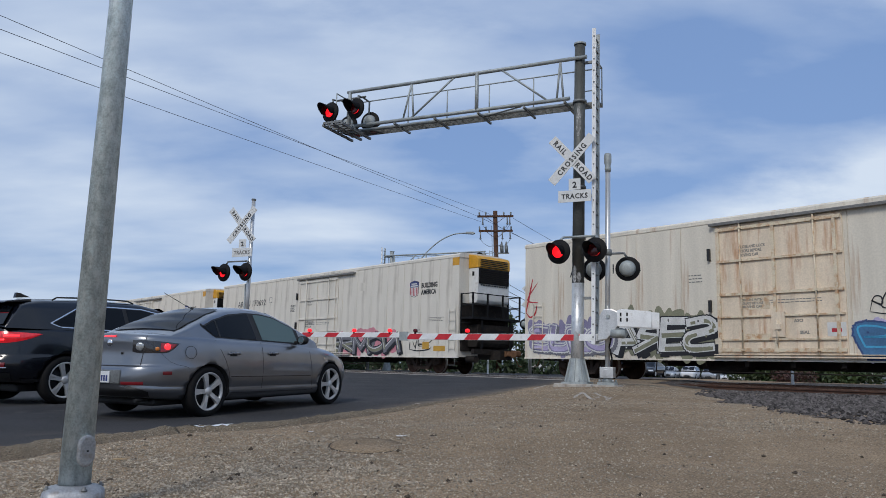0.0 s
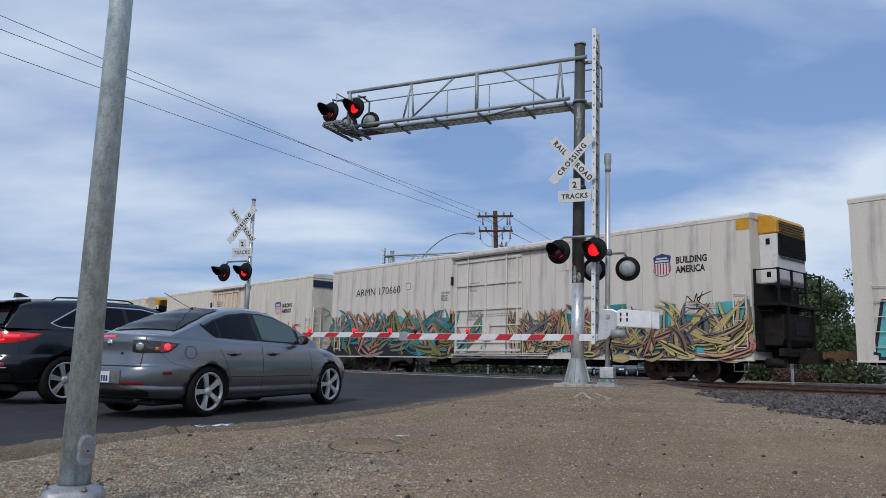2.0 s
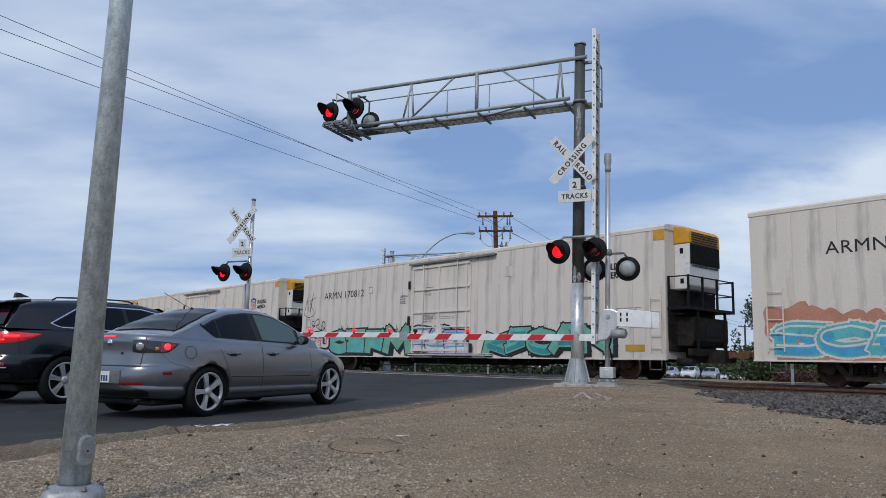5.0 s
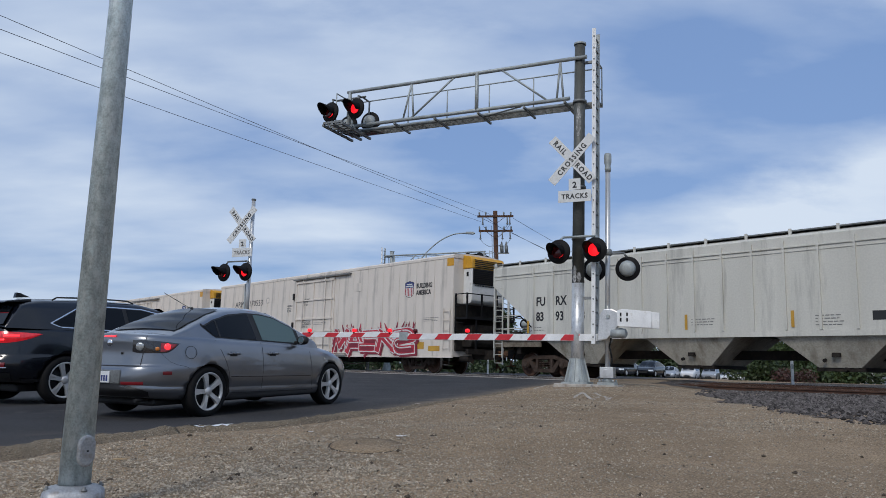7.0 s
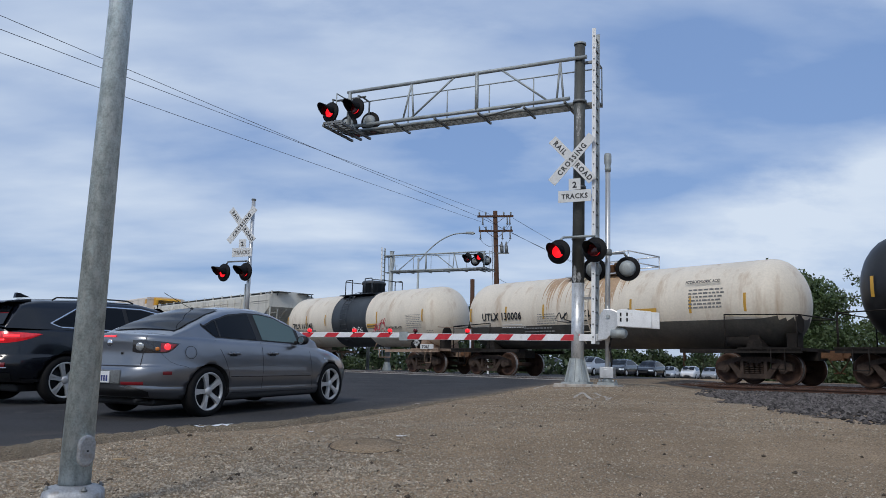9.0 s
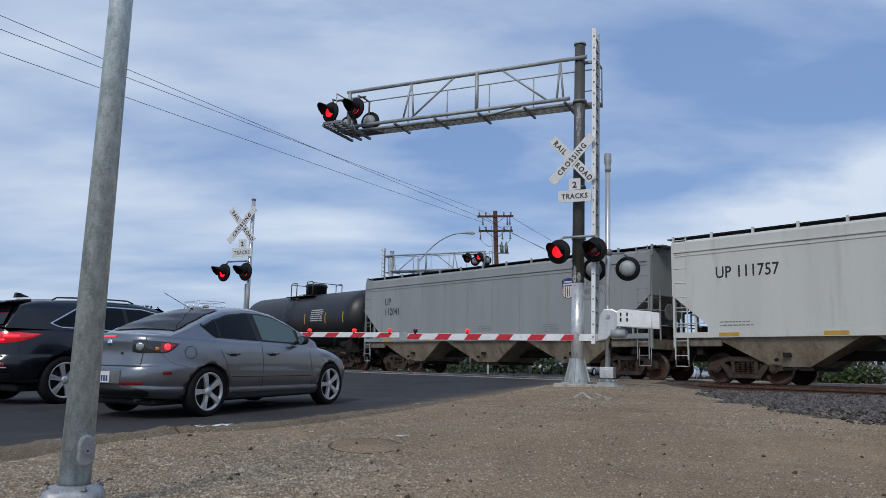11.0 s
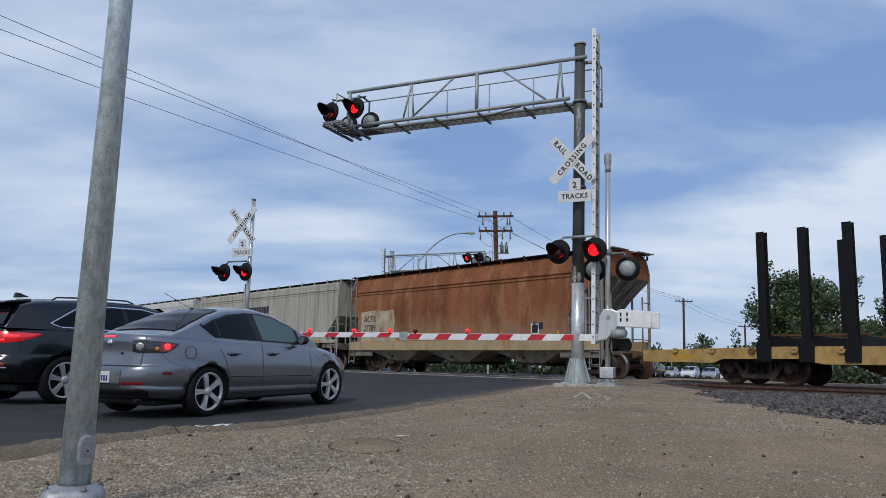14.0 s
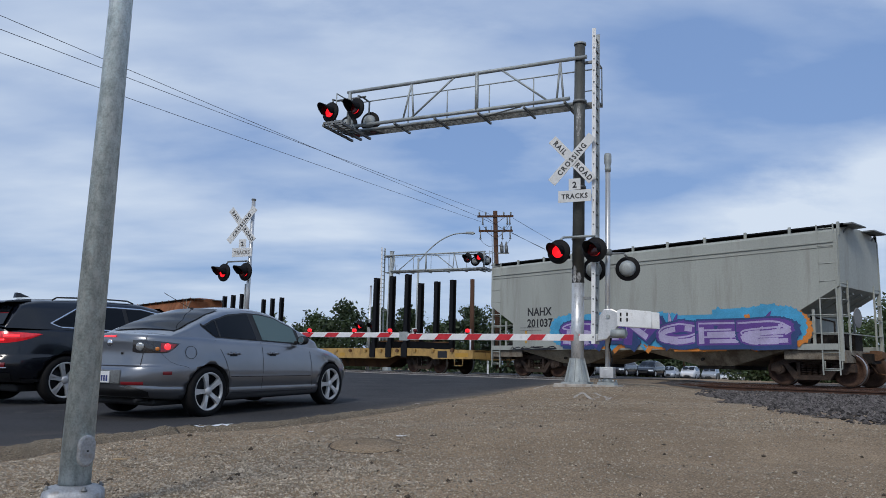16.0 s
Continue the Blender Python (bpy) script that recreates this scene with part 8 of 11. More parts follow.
        c = [bm.verts.new(p) for p in ((x1 - 0.045, y - 0.012, lt), (x1 + 0.045, y - 0.012, lt), (x1 + 0.045, y + 0.012, lt), (x1 - 0.045, y + 0.012, lt))]
        for i in range(4):
            bm.faces.new((a[i], a[(i + 1) % 4], c[(i + 1) % 4], c[i]))
        bm.faces.new(a[::-1]); bm.faces.new(c)
        part("ladder_stile", bm, mm, th)
    for k in range(26):
        bm = empty_bm()
        z = 1.1 + (lt - 1.3) * k / 25
        xr = lx * (1.19 + 0.20 * (z - 0.95) / (lt - 0.95))
        cyl(bm, (xr, -0.25, z), (xr, 0.16, z), 0.018, 8)
        part("rung", bm, "galv_dark", th)
    for z in (2.0, low - 2.4, low + 0.9):
        bm = empty_bm()
        box(bm, min(0.0, lx * 1.3), max(0.0, lx * 1.3), -0.03, 0.03, z - 0.03, z + 0.03)
        part("ladder_bracket", bm, "galv_dark", th)
    return th


BASE_Z = 0.43
mast = cantilever(sited(3.13, 17.5, BASE_Z), -1, 6.5, 7.23 - BASE_Z, 8.22 - BASE_Z, 8.60 - BASE_Z, True,
                  "tall steel cantilever signal mast with overhead flashing lights",
                  ((-6.76, 7.61 - BASE_Z, "a", False), (-5.95, 7.62 - BASE_Z, "b", False), (-5.92, 7.46 - BASE_Z, "b", True), (-6.62, 7.44 - BASE_Z, "a", True)), 0.30)
crossbuck(mast, -0.02, -0.33, 5.66 - BASE_Z)
signal_light(mast, -0.31, -0.42, 3.47 - BASE_Z, "a")
signal_light(mast, 0.53, -0.42, 3.48 - BASE_Z, "b")
bm = empty_bm()
tube(bm, [(-0.31, -0.32, 3.75 - BASE_Z), (-0.26, -0.25, 3.83 - BASE_Z), (0.53, -0.25, 3.83 - BASE_Z), (0.53, -0.32, 3.75 - BASE_Z)], 0.028, 10)
part("light_bracket", bm, "galv", mast)
bm = empty_bm()
for z in (7.16, 5.05, 3.83):
    lathe(bm, [(0.15, z - BASE_Z - 0.03), (0.165, z - BASE_Z - 0.03), (0.165, z - BASE_Z + 0.03), (0.15, z - BASE_Z + 0.03)], 20, "Z", at=(0.012 * z, 0, 0))
part("clamp", bm, "galv_dark", mast)

M["mast_scuff"] = mat("rubbed_grey_paint", (0.40, 0.40, 0.39), 0.6, metal=0.2, vary=0.6, scale=16, fine=60, bump=0.05, dirt=(0.12, 0.12, 0.115), dirt_amount=0.8, stretch=(1, 1, 0.4))


def paint_scuff(parent, z0, z1, turn0, turn1, seed):
    """Bare bright patch rubbed through the mast's dark paint, ragged at its edges."""
    rnd = random.Random(seed)
    bm = empty_bm()
    last = None
    for k in range(13):
        z = z0 + (z1 - z0) * k / 12
        r = 0.1515 - 0.003 * z
        w = math.sin(math.pi * (k + 0.5) / 13) ** 0.5
        mid, half = (turn0 + turn1) / 2 + rnd.uniform(-4, 4), (turn1 - turn0) / 2 * w * rnd.uniform(0.6, 1.1)
        row = [bm.verts.new((0.012 * z + r * math.cos(radians(mid + half * q)), r * math.sin(radians(mid + half * q)), z)) for q in (-1, -0.5, 0, 0.5, 1)]
        if last:
            for i in range(4):
                bm.faces.new((last[i], last[i + 1], row[i + 1], row[i]))
        last = row
    part("paint_scuff", bm, "mast_scuff", parent, "bright patch rubbed through the dark paint")


paint_scuff(mast, 5.85, 6.60, 245, 305, 3)
paint_scuff(mast, 2.36, 2.75, 215, 275, 5)
paint_scuff(mast, 2.37, 2.58, 270, 318, 8)
paint_scuff(mast, 2.37, 2.95, 190, 222, 11)

far_mast = cantilever(sited(-3.2, 46.0, 0.35), 1, 6.4, 6.10, 7.05, 7.30, False, "galvanised cantilever signal mast across the tracks",
                      ((5.31, 6.68, "b", False), (6.05, 6.68, "a", False), (5.50, 6.58, "a", True), (6.22, 6.58, "b", True)), 0.4)


def gate():
    th = thing("crossing_gate", sited(3.76, 17.2, 0.47), "lowered crossing gate with red and white striped arm", "railway gate")
    o = 0.47
    bm = empty_bm()
    cyl(bm, (0, 0, 0.30), (0.05, 0, 4.94), 0.058, 16)
    part("post", bm, "alu", th)
    bm = empty_bm()
    lathe(bm, [(0.062, 4.90), (0.075, 4.98), (0.06, 5.04), (0.085, 5.12), (0.085, 5.30), (0.07, 5.34), (0.02, 5.345)], 18, "Z", at=(0.05, 0, 0))
    part("finial", bm, "galv", th)
    bm = empty_bm()
    box(bm, -0.15, 0.15, -0.14, 0.14, 0.16, 0.40)
    cyl(bm, (0, -0.145, 0.27), (0, -0.16, 0.27), 0.09, 6)
    part("junction_box", bm, "alu", th, bevel=0.025)
    bm = empty_bm()
    box(bm, -0.19, 0.19, -0.19, 0.19, 0.0, 0.06)
    for sx in (-1, 1):
        for sy in (-1, 1):
            cyl(bm, (sx * 0.15, sy * 0.15, 0.06), (sx * 0.15, sy * 0.15, 0.12), 0.025, 6)
    cyl(bm, (0, 0, 0.06), (0, 0, 0.17), 0.12, 12, 0.09)
    part("base_plate", bm, "galv", th)
    bm = empty_bm()
    prism(bm, [(-0.32, -0.30), (0.32, -0.30), (0.28, 0.0), (-0.28, 0.0)], -0.30, 0.30)
    part("foundation", bm, "concrete", th)
    # mechanism casting, motor and counterweights
    bm = empty_bm()
    prism(bm, [(-0.20, 0.98), (-0.14, 1.55), (-0.04, 1.69), (0.12, 1.70), (0.30, 1.62), (0.36, 1.42), (0.20, 1.20), (0.02, 1.00)], -0.17, -0.05)
    part("mechanism", bm, "alu", th, "cast aluminium gate mechanism", bevel=0.02)
    bm = empty_bm()
    cyl(bm, (0.06, -0.21, 1.52), (0.06, -0.16, 1.52), 0.045, 10)
    part("pivot_bolt", bm, "galv", th)
    bm = empty_bm()
    cyl(bm, (0.30, -0.13, 1.16), (0.30, 0.22, 1.16), 0.115, 16)
    cyl(bm, (0.12, -0.13, 1.14), (0.44, -0.13, 1.14), 0.10, 16)
    part("motor", bm, "galv", th)
    for y, dx in ((-0.24, 0.0), (0.16, 0.11)):
        bm = empty_bm()
        prism(bm, [(0.28 + dx, 1.30), (0.28 + dx, 1.66), (0.40 + dx, 1.68), (1.02 + dx, 1.62), (1.02 + dx, 1.26)], y - 0.02, y + 0.02)
        cw = part("counterweight", bm, "white_paint", th, bevel=0.008)
        for k, xx in enumerate((0.36 + dx, 0.50 + dx)):
            bm = empty_bm()
            for z in (1.40, 1.52):
                box(bm, xx - 0.018, xx + 0.018, y - 0.026, y - 0.021, z, z + 0.08)
            part("slot", bm, "black", cw)
    bm = empty_bm()
    tube(bm, [(0.10, -0.08, 0.40), (0.12, -0.10, 0.60), (0.06, -0.08, 0.85), (0.10, -0.05, 1.05)], 0.02, 8)
    part("cable", bm, "black", th)
    # arm in two pieces, striped
    z = 1.05
    for a0, a1, h, dz in ((-0.10, -5.08, 0.155, 0.0), (-5.20, -9.9, 0.13, 0.035)):
        bm = empty_bm()
        box(bm, a1, a0, -0.125, -0.085, z + dz - h / 2, z + dz + h / 2)
        arm = part("gate_arm", bm, "white_paint", th, "striped red and white gate arm", bevel=0.006)
        x = a0 - 0.55 if a0 > -1 else a0 - 0.3
        while x - 0.42 > a1:
            for y0, y1 in ((-0.128, -0.1255), (-0.0845, -0.082)):
                bm = empty_bm()
                k = h / 2 - 0.008
                prism(bm, [(x - 0.06, z + dz - k), (x + 0.06, z + dz + k), (x - 0.30, z + dz + k), (x - 0.42, z + dz - k)], y0, y1)
                part("stripe", bm, "red_paint", arm)
            x -= 0.80
    bm = empty_bm()
    box(bm, -5.25, -5.02, -0.135, -0.075, z - 0.10, z + 0.12)
    part("splice", bm, "galv", th)
    for a, lit in ((-5.54, True), (-3.39, True), (-6.60, True), (-4.81, False), (-8.0, True)):
        bm = empty_bm()
        cyl(bm, (a, -0.105, z + 0.07), (a, -0.105, z + 0.12), 0.03, 8)
        lamp = part("arm_lamp", bm, "black", th)
        bm = empty_bm()
        lathe(bm, [(0.02, -0.045), (0.045, -0.04), (0.048, 0.0), (0.048, 0.04), (0.02, 0.045)], 14, "Y", at=(a, -0.105, z + 0.15))
        part("lens", bm, "lamp_on" if lit else "lamp_off", lamp, "small lit red lens" if lit else "")
    # a back-to-back pair of lights for the other side, on the gate's own post
    for a in (-0.36, 0.42):
        signal_light(th, a, 0.30, 3.12 - o, "a" if a < 0 else "b", True)
    bm = empty_bm()
    tube(bm, [(-0.36, 0.20, 3.38 - o), (-0.31, 0.12, 3.46 - o), (0.37, 0.12, 3.46 - o), (0.42, 0.20, 3.38 - o)], 0.026, 8)
    lathe(bm, [(0.07, 3.40 - o), (0.085, 3.42 - o), (0.085, 3.52 - o), (0.07, 3.54 - o)], 14, "Z", at=(0.04, 0, 0))
    part("light_bracket", bm, "galv_dark", th)


gate()


def post_signal(m, label, height, lit=True, back=False, buck=True, off=0.0):
    th = thing("crossing_signal", m, label, "railway signal")
    bm = empty_bm()
    cyl(bm, (0, 0, 0), (0.0, 0, height), 0.062, 16)
    part("post", bm, "alu", th)
    bm = empty_bm()
    cyl(bm, (-0.13, 0.02, 0), (-0.13, 0.02, height * 0.52), 0.025, 10)
    part("conduit", bm, "galv", th)
    bm = empty_bm()
    lathe(bm, [(0.07, height - 0.02), (0.075, height), (0.07, height + 0.03), (0.02, height + 0.035)], 14, "Z")
    part("post_cap", bm, "galv_dark", th)
    bm = empty_bm()
    prism(bm, [(-0.25, -0.3), (0.25, -0.3), (0.2, 0.02), (-0.2, 0.02)], -0.22, 0.22)
    part("foundation", bm, "concrete", th)
    if buck:
        crossbuck(th, off, -0.12 if not back else 0.12, height - 0.82, faded=True)
    y = -0.30 if not back else 0.30
    for a, bank in ((off - 0.45, "a"), (off + 0.40, "b")):
        signal_light(th, a, y, height - 2.35, bank, back)
    bm = empty_bm()
    yy = y * 0.7
    tube(bm, [(off - 0.45, yy, height - 2.08), (off - 0.40, yy, height - 2.0), (off + 0.36, yy, height - 2.0), (off + 0.40, yy, height - 2.08)], 0.025, 8)
    cyl(bm, (0, 0, height - 2.0), (0, yy, height - 2.0), 0.03, 8)
    part("light_bracket", bm, "galv_dark", th)
    return th


post_signal(sited(-6.07, 23.65, 0.28), "aluminium crossing signal post with crossbuck and two lights", 5.62, off=-0.30)
post_signal(sited(4.95, 42.0, 0.38), "crossing signal post across the tracks seen from behind", 5.2, back=True)
post_signal(sited(-4.2, 44.6, 0.38), "crossing signal post across the tracks with lit lamp", 5.0, buck=False)


POLE_FOOT, POLE_HEAD, POLE_R0, POLE_R1, COVER_Z = 0.0, 0.015, 0.0815, 0.041, 0.33
M["galv_mottled"] = mat("mottled_galvanised_steel", (0.43, 0.505, 0.52), 0.5, metal=0.25, vary=0.30, scale=20, fine=90, bump=0.08, dirt=(0.62, 0.68, 0.69), dirt_amount=0.5, stretch=(1, 1, 0.45))
M["galv_cast"] = mat("cast_aluminium_dull", (0.33, 0.34, 0.35), 0.5, metal=0.45, vary=0.22, scale=12, fine=80, bump=0.12, dirt=(0.24, 0.21, 0.18), dirt_amount=0.35)


def lamp_post():
    """Near street pole: leaning steel tube with a hand-hole cover and a cast foot."""
    th = thing("street_pole", pose(-1.94, 4.2, -0.02), "tall leaning galvanised steel street pole", "pole")
    bm = empty_bm()
    cyl(bm, (POLE_FOOT, 0, 0.08), (POLE_HEAD, 0, 6.5), POLE_R0, 40, POLE_R1)
    part("shaft", bm, "galv_mottled", th)
    bm = empty_bm()
    ring = []
    for z, k in ((0.0, 0.150), (0.09, 0.154), (0.118, 0.148), (0.135, 0.130), (0.145, 0.105), (0.152, 0.086)):
        row = []
        for i in range(40):
            a = 2 * math.pi * i / 40
            c, s = math.cos(a), math.sin(a)
            q = (abs(c) ** 4 + abs(s) ** 4) ** (-0.25) if k > 0.11 else 1
            row.append(bm.verts.new((k * q * c + POLE_FOOT, k * q * s, z)))
        ring.append(row)
    for a, b in zip(ring, ring[1:]):
        for i in range(40):
            bm.faces.new((a[i], a[(i + 1) % 40], b[(i + 1) % 40], b[i])).smooth = True
    bm.faces.new(ring[0][::-1])
    foot = part("cast_foot", bm, "galv_cast", th)
    foot.matrix_basis = pose(0, 0, 0, 0, 0, 20)
    for sx, sy in ((1, -1), (-1, -1), (1, 1), (-1, 1)):
        bm = empty_bm()
        cyl(bm, (sx * 0.098 + POLE_FOOT, sy * 0.098, 0.11), (sx * 0.098 + POLE_FOOT, sy * 0.098, 0.152), 0.009, 6)
        cyl(bm, (sx * 0.098 + POLE_FOOT, sy * 0.098, 0.13), (sx * 0.098 + POLE_FOOT, sy * 0.098, 0.140), 0.017, 6)
        part("bolt", bm, "galv_dark", th)
    bm = empty_bm()
    # oval cover
    a = radians(-34)
    n = 28
    c, s = math.cos(a), math.sin(a)
    ra = [[], [], []]
    for i in range(n):
        t = 2 * math.pi * i / n
        ox, oz = 0.047 * math.cos(t), 0.058 * math.sin(t) + (0.025 if math.sin(t) > 0 else -0.025)
        for j, (sc, dep) in enumerate(((1.0, 0.070), (1.0, 0.090), (0.86, 0.094))):
            ra[j].append(bm.verts.new((POLE_FOOT + c * dep - s * ox * sc, s * dep + c * ox * sc, COVER_Z + oz * sc)))
    for p, q in zip(ra, ra[1:]):
        for i in range(n):
            bm.faces.new((p[i], p[(i + 1) % n], q[(i + 1) % n], q[i]))
    bm.faces.new(ra[2])
    cov = part("hand_hole_cover", bm, "galv_cast", th)
    bm = empty_bm()
    cyl(bm, (POLE_FOOT + c * 0.092, s * 0.092, COVER_Z), (POLE_FOOT + c * 0.098, s * 0.098, COVER_Z), 0.005, 8)
    part("screw", bm, "black", cov)
    return th


lamp_post()

# ---------------------------------------------------------------- road vehicles
M["car_grey"] = mat("metallic_grey_paint", (0.212, 0.224, 0.245), 0.30, metal=0.85, vary=0.05, scale=3, fine=400, bump=0.0, coat=1.0)
M["car_black"] = mat("black_blue_paint", (0.003, 0.004, 0.007), 0.2, metal=0.0, vary=0.1, scale=3, bump=0.0, coat=0.4)
M["car_silver"] = mat("silver_paint", (0.42, 0.43, 0.44), 0.3, metal=0.5, vary=0.05, bump=0.0, coat=0.4)
M["car_white"] = mat("white_car_paint", (0.68, 0.68, 0.68), 0.3, vary=0.04, bump=0.0, coat=0.4)
M["car_dark"] = mat("dark_car_paint", (0.03, 0.032, 0.036), 0.25, metal=0.3, vary=0.08, bump=0.0, coat=0.7)
M["trim"] = mat("black_plastic_trim", (0.010, 0.010, 0.010), 0.6, vary=0.15, bump=0.03)
M["tyre"] = mat("tyre_rubber", (0.010, 0.010, 0.0105), 0.85, vary=0.2, scale=10, bump=0.2)
M["alloy"] = mat("alloy_rim", (0.60, 0.59, 0.57), 0.35, metal=0.35, vary=0.08, bump=0.0)
M["chrome"] = mat("chrome", (0.75, 0.76, 0.78), 0.12, metal=1.0, vary=0.03, bump=0.0)
M["window"] = glass("tinted_window", (0.006, 0.008, 0.011))
M["rear_glass"] = glass("tinted_rear_glass", (0.006, 0.008, 0.012))
M["rear_glass"].node_tree.nodes["Principled BSDF"].inputs["Specular IOR Level"].default_value = 0.06
# opaque pane; the daylight seen through it is put into this pale colour
M["window_clear"] = glass("side_window", (0.10, 0.15, 0.15))
M["tail_red"] = mat("tail_light_red", (0.30, 0.006, 0.012), 0.2, vary=0.08, bump=0.0, coat=0.8)
M["tail_lit"] = mat("lit_tail_light", (1.0, 0.03, 0.04), 0.2, vary=0.0, bump=0.0, glow=1.6)
M["tail_glow"] = mat("lit_tail_lamp_red", (0.55, 0.012, 0.02), 0.2, vary=0.25, scale=14, bump=0.0, coat=0.8, glow=0.35)
M["reflector"] = mat("red_reflector", (0.17, 0.008, 0.012), 0.3, vary=0.1, bump=0.0)
M["lens_clear"] = mat("clear_lens", (0.34, 0.35, 0.35), 0.15, metal=0.4, vary=0.15, bump=0.0)
M["tail_amber"] = mat("amber_reflector", (0.62, 0.20, 0.04), 0.2, vary=0.08, bump=0.0, coat=0.4)
M["tail_dark"] = mat("smoked_lamp_housing", (0.024, 0.023, 0.025), 0.15, vary=0.1, bump=0.0, coat=0.8)
M["head_lamp"] = mat("head_lamp", (0.75, 0.78, 0.80), 0.1, vary=0.05, bump=0.0, coat=0.8)
M["plate_white"] = mat("number_plate", (0.68, 0.69, 0.70), 0.5, vary=0.05, bump=0.0)


def lerp(table, x):
    if x <= table[0][0]:
        return table[0][1]
    for (a, va), (b, vb) in zip(table, table[1:]):
        if x <= b:
            t = (x - a) / (b - a)
            t = t * t * (3 - 2 * t) * 0.35 + t * 0.65
            return va + (vb - va) * t
    return table[-1][1]


class Shape:
    """Outline tables of a car: x forward from the middle of the wheelbase."""

    def __init__(self, stations, width, bottom, shoulder, deck, roof, cabin, roof_top, roof_half):
        self.stations, self.width, self.bottom, self.shoulder = stations, width, bottom, shoulder
        self.deck, self.roof, self.cabin, self.roof_top, self.roof_half = deck, roof, cabin, roof_top, roof_half

    def y_side(self, x, z):
        w = lerp(self.width, x)
        zb, zs = lerp(self.bottom, x), lerp(self.shoulder, x)
        t = (z - zb) / max(0.05, zs - zb)
        prof = ((0.0, 0.90), (0.12, 0.965), (0.35, 0.995), (0.55, 1.0), (0.72, 0.985), (0.90, 0.965), (1.0, 0.935))
        return w * lerp(prof, t)

    def y_cabin(self, x, z):
        zs, zr = lerp(self.shoulder, x), max(lerp(self.roof, x), lerp(self.shoulder, x) + 0.02)
        w = lerp(self.width, x) * 0.935
        full = self.roof_top - lerp(self.shoulder, 0)
        return w - (z - zs) / full * (w - self.roof_half) - 0.0


def car_shell(sh, bm):
    st = sh.stations
    rings = []
    for x in st:
        zb, zs, zd = lerp(sh.bottom, x), lerp(sh.shoulder, x), lerp(sh.deck, x)
        w = lerp(sh.width, x)
        half = [(0.0, zb)]
        for t in (0.0, 0.06, 0.15, 0.30, 0.45, 0.60, 0.75, 0.88, 1.0):
            z = zb + (zs - zb) * t
            half.append((sh.y_side(x, z), z))
        half += [(w * 0.86, zs + (zd - zs) * 0.65 + 0.012), (w * 0.70, zd + 0.002), (w * 0.35, zd + 0.010), (0.0, zd + 0.012)]
        ring = [bm.verts.new((x, y, z)) for y, z in half]
        ring += [bm.verts.new((x, -y, z)) for y, z in half[-2:0:-1]]
        rings.append(ring)
    k = len(rings[0])
    for a, b in zip(rings, rings[1:]):
        for i in range(k):
            bm.faces.new((a[i], a[(i + 1) % k], b[(i + 1) % k], b[i])).smooth = True
    bm.faces.new(rings[0]); bm.faces.new(rings[-1][::-1])


def cabin_shell(sh, bm):
    x0, x1 = sh.cabin
    n = 30
    rings = []
    for i in range(n + 1):
        x = x0 + (x1 - x0) * i / n
        zs, zr = lerp(sh.shoulder, x) - 0.01, max(lerp(sh.roof, x), lerp(sh.shoulder, x))
        half = []
        for t in (0.0, 0.35, 0.7, 0.9):
            z = zs + (zr - zs) * t
            half.append((sh.y_cabin(x, z), z))
        yr = sh.y_cabin(x, zr)
        half += [(yr - 0.035, zr - 0.008 * (zr > zs + 0.1)), (yr * 0.72, zr + 0.018), (yr * 0.36, zr + 0.030), (0.0, zr + 0.034)]
        ring = [bm.verts.new((x, y, z)) for y, z in half]
        ring += [bm.verts.new((x, -y, z)) for y, z in half[-2::-1]]
        rings.append(ring)
    k = len(rings[0])
    for a, b in zip(rings, rings[1:]):
        for i in range(k - 1):
            bm.faces.new((a[i], a[i + 1], b[i + 1], b[i])).smooth = True


def side_patch(bm, fn, x0, x1, lo, hi, s, off=0.004, n=14, m=5, thick=0.0):
    """A patch on a car's side between two curves z = lo(x), hi(x)."""
    grid = []
    for i in range(n + 1):
        x = x0 + (x1 - x0) * i / n
        a, b = lo(x), hi(x)
        col = []
        for j in range(m + 1):
            z = a + (b - a) * j / m
            col.append(bm.verts.new((x, s * (fn(x, z) + off), z)))
        grid.append(col)
    for i in range(n):
        for j in range(m):
            bm.faces.new((grid[i][j], grid[i + 1][j], grid[i + 1][j + 1], grid[i][j + 1])).smooth = True


def top_patch(bm, fn, x0, x1, y0, y1, off=0.006, n=10, m=8, sh=None):
    """A patch over windscreen, rear window or lid: fn(x, y) -> z."""
    grid = []
    for i in range(n + 1):
        x = x0 + (x1 - x0) * i / n
        col = []
        for j in range(m + 1):
            y = y0(x) + (y1(x) - y0(x)) * j / m
            z = fn(x)
            if sh:
                yr = max(0.3, sh.y_cabin(x, z))
                z += 0.036 - 0.040 * (y / yr) ** 2
            col.append(bm.verts.new((x, y, z + off)))
        grid.append(col)
    for i in range(n):
        for j in range(m):
            bm.faces.new((grid[i][j], grid[i + 1][j], grid[i + 1][j + 1], grid[i][j + 1])).smooth = True


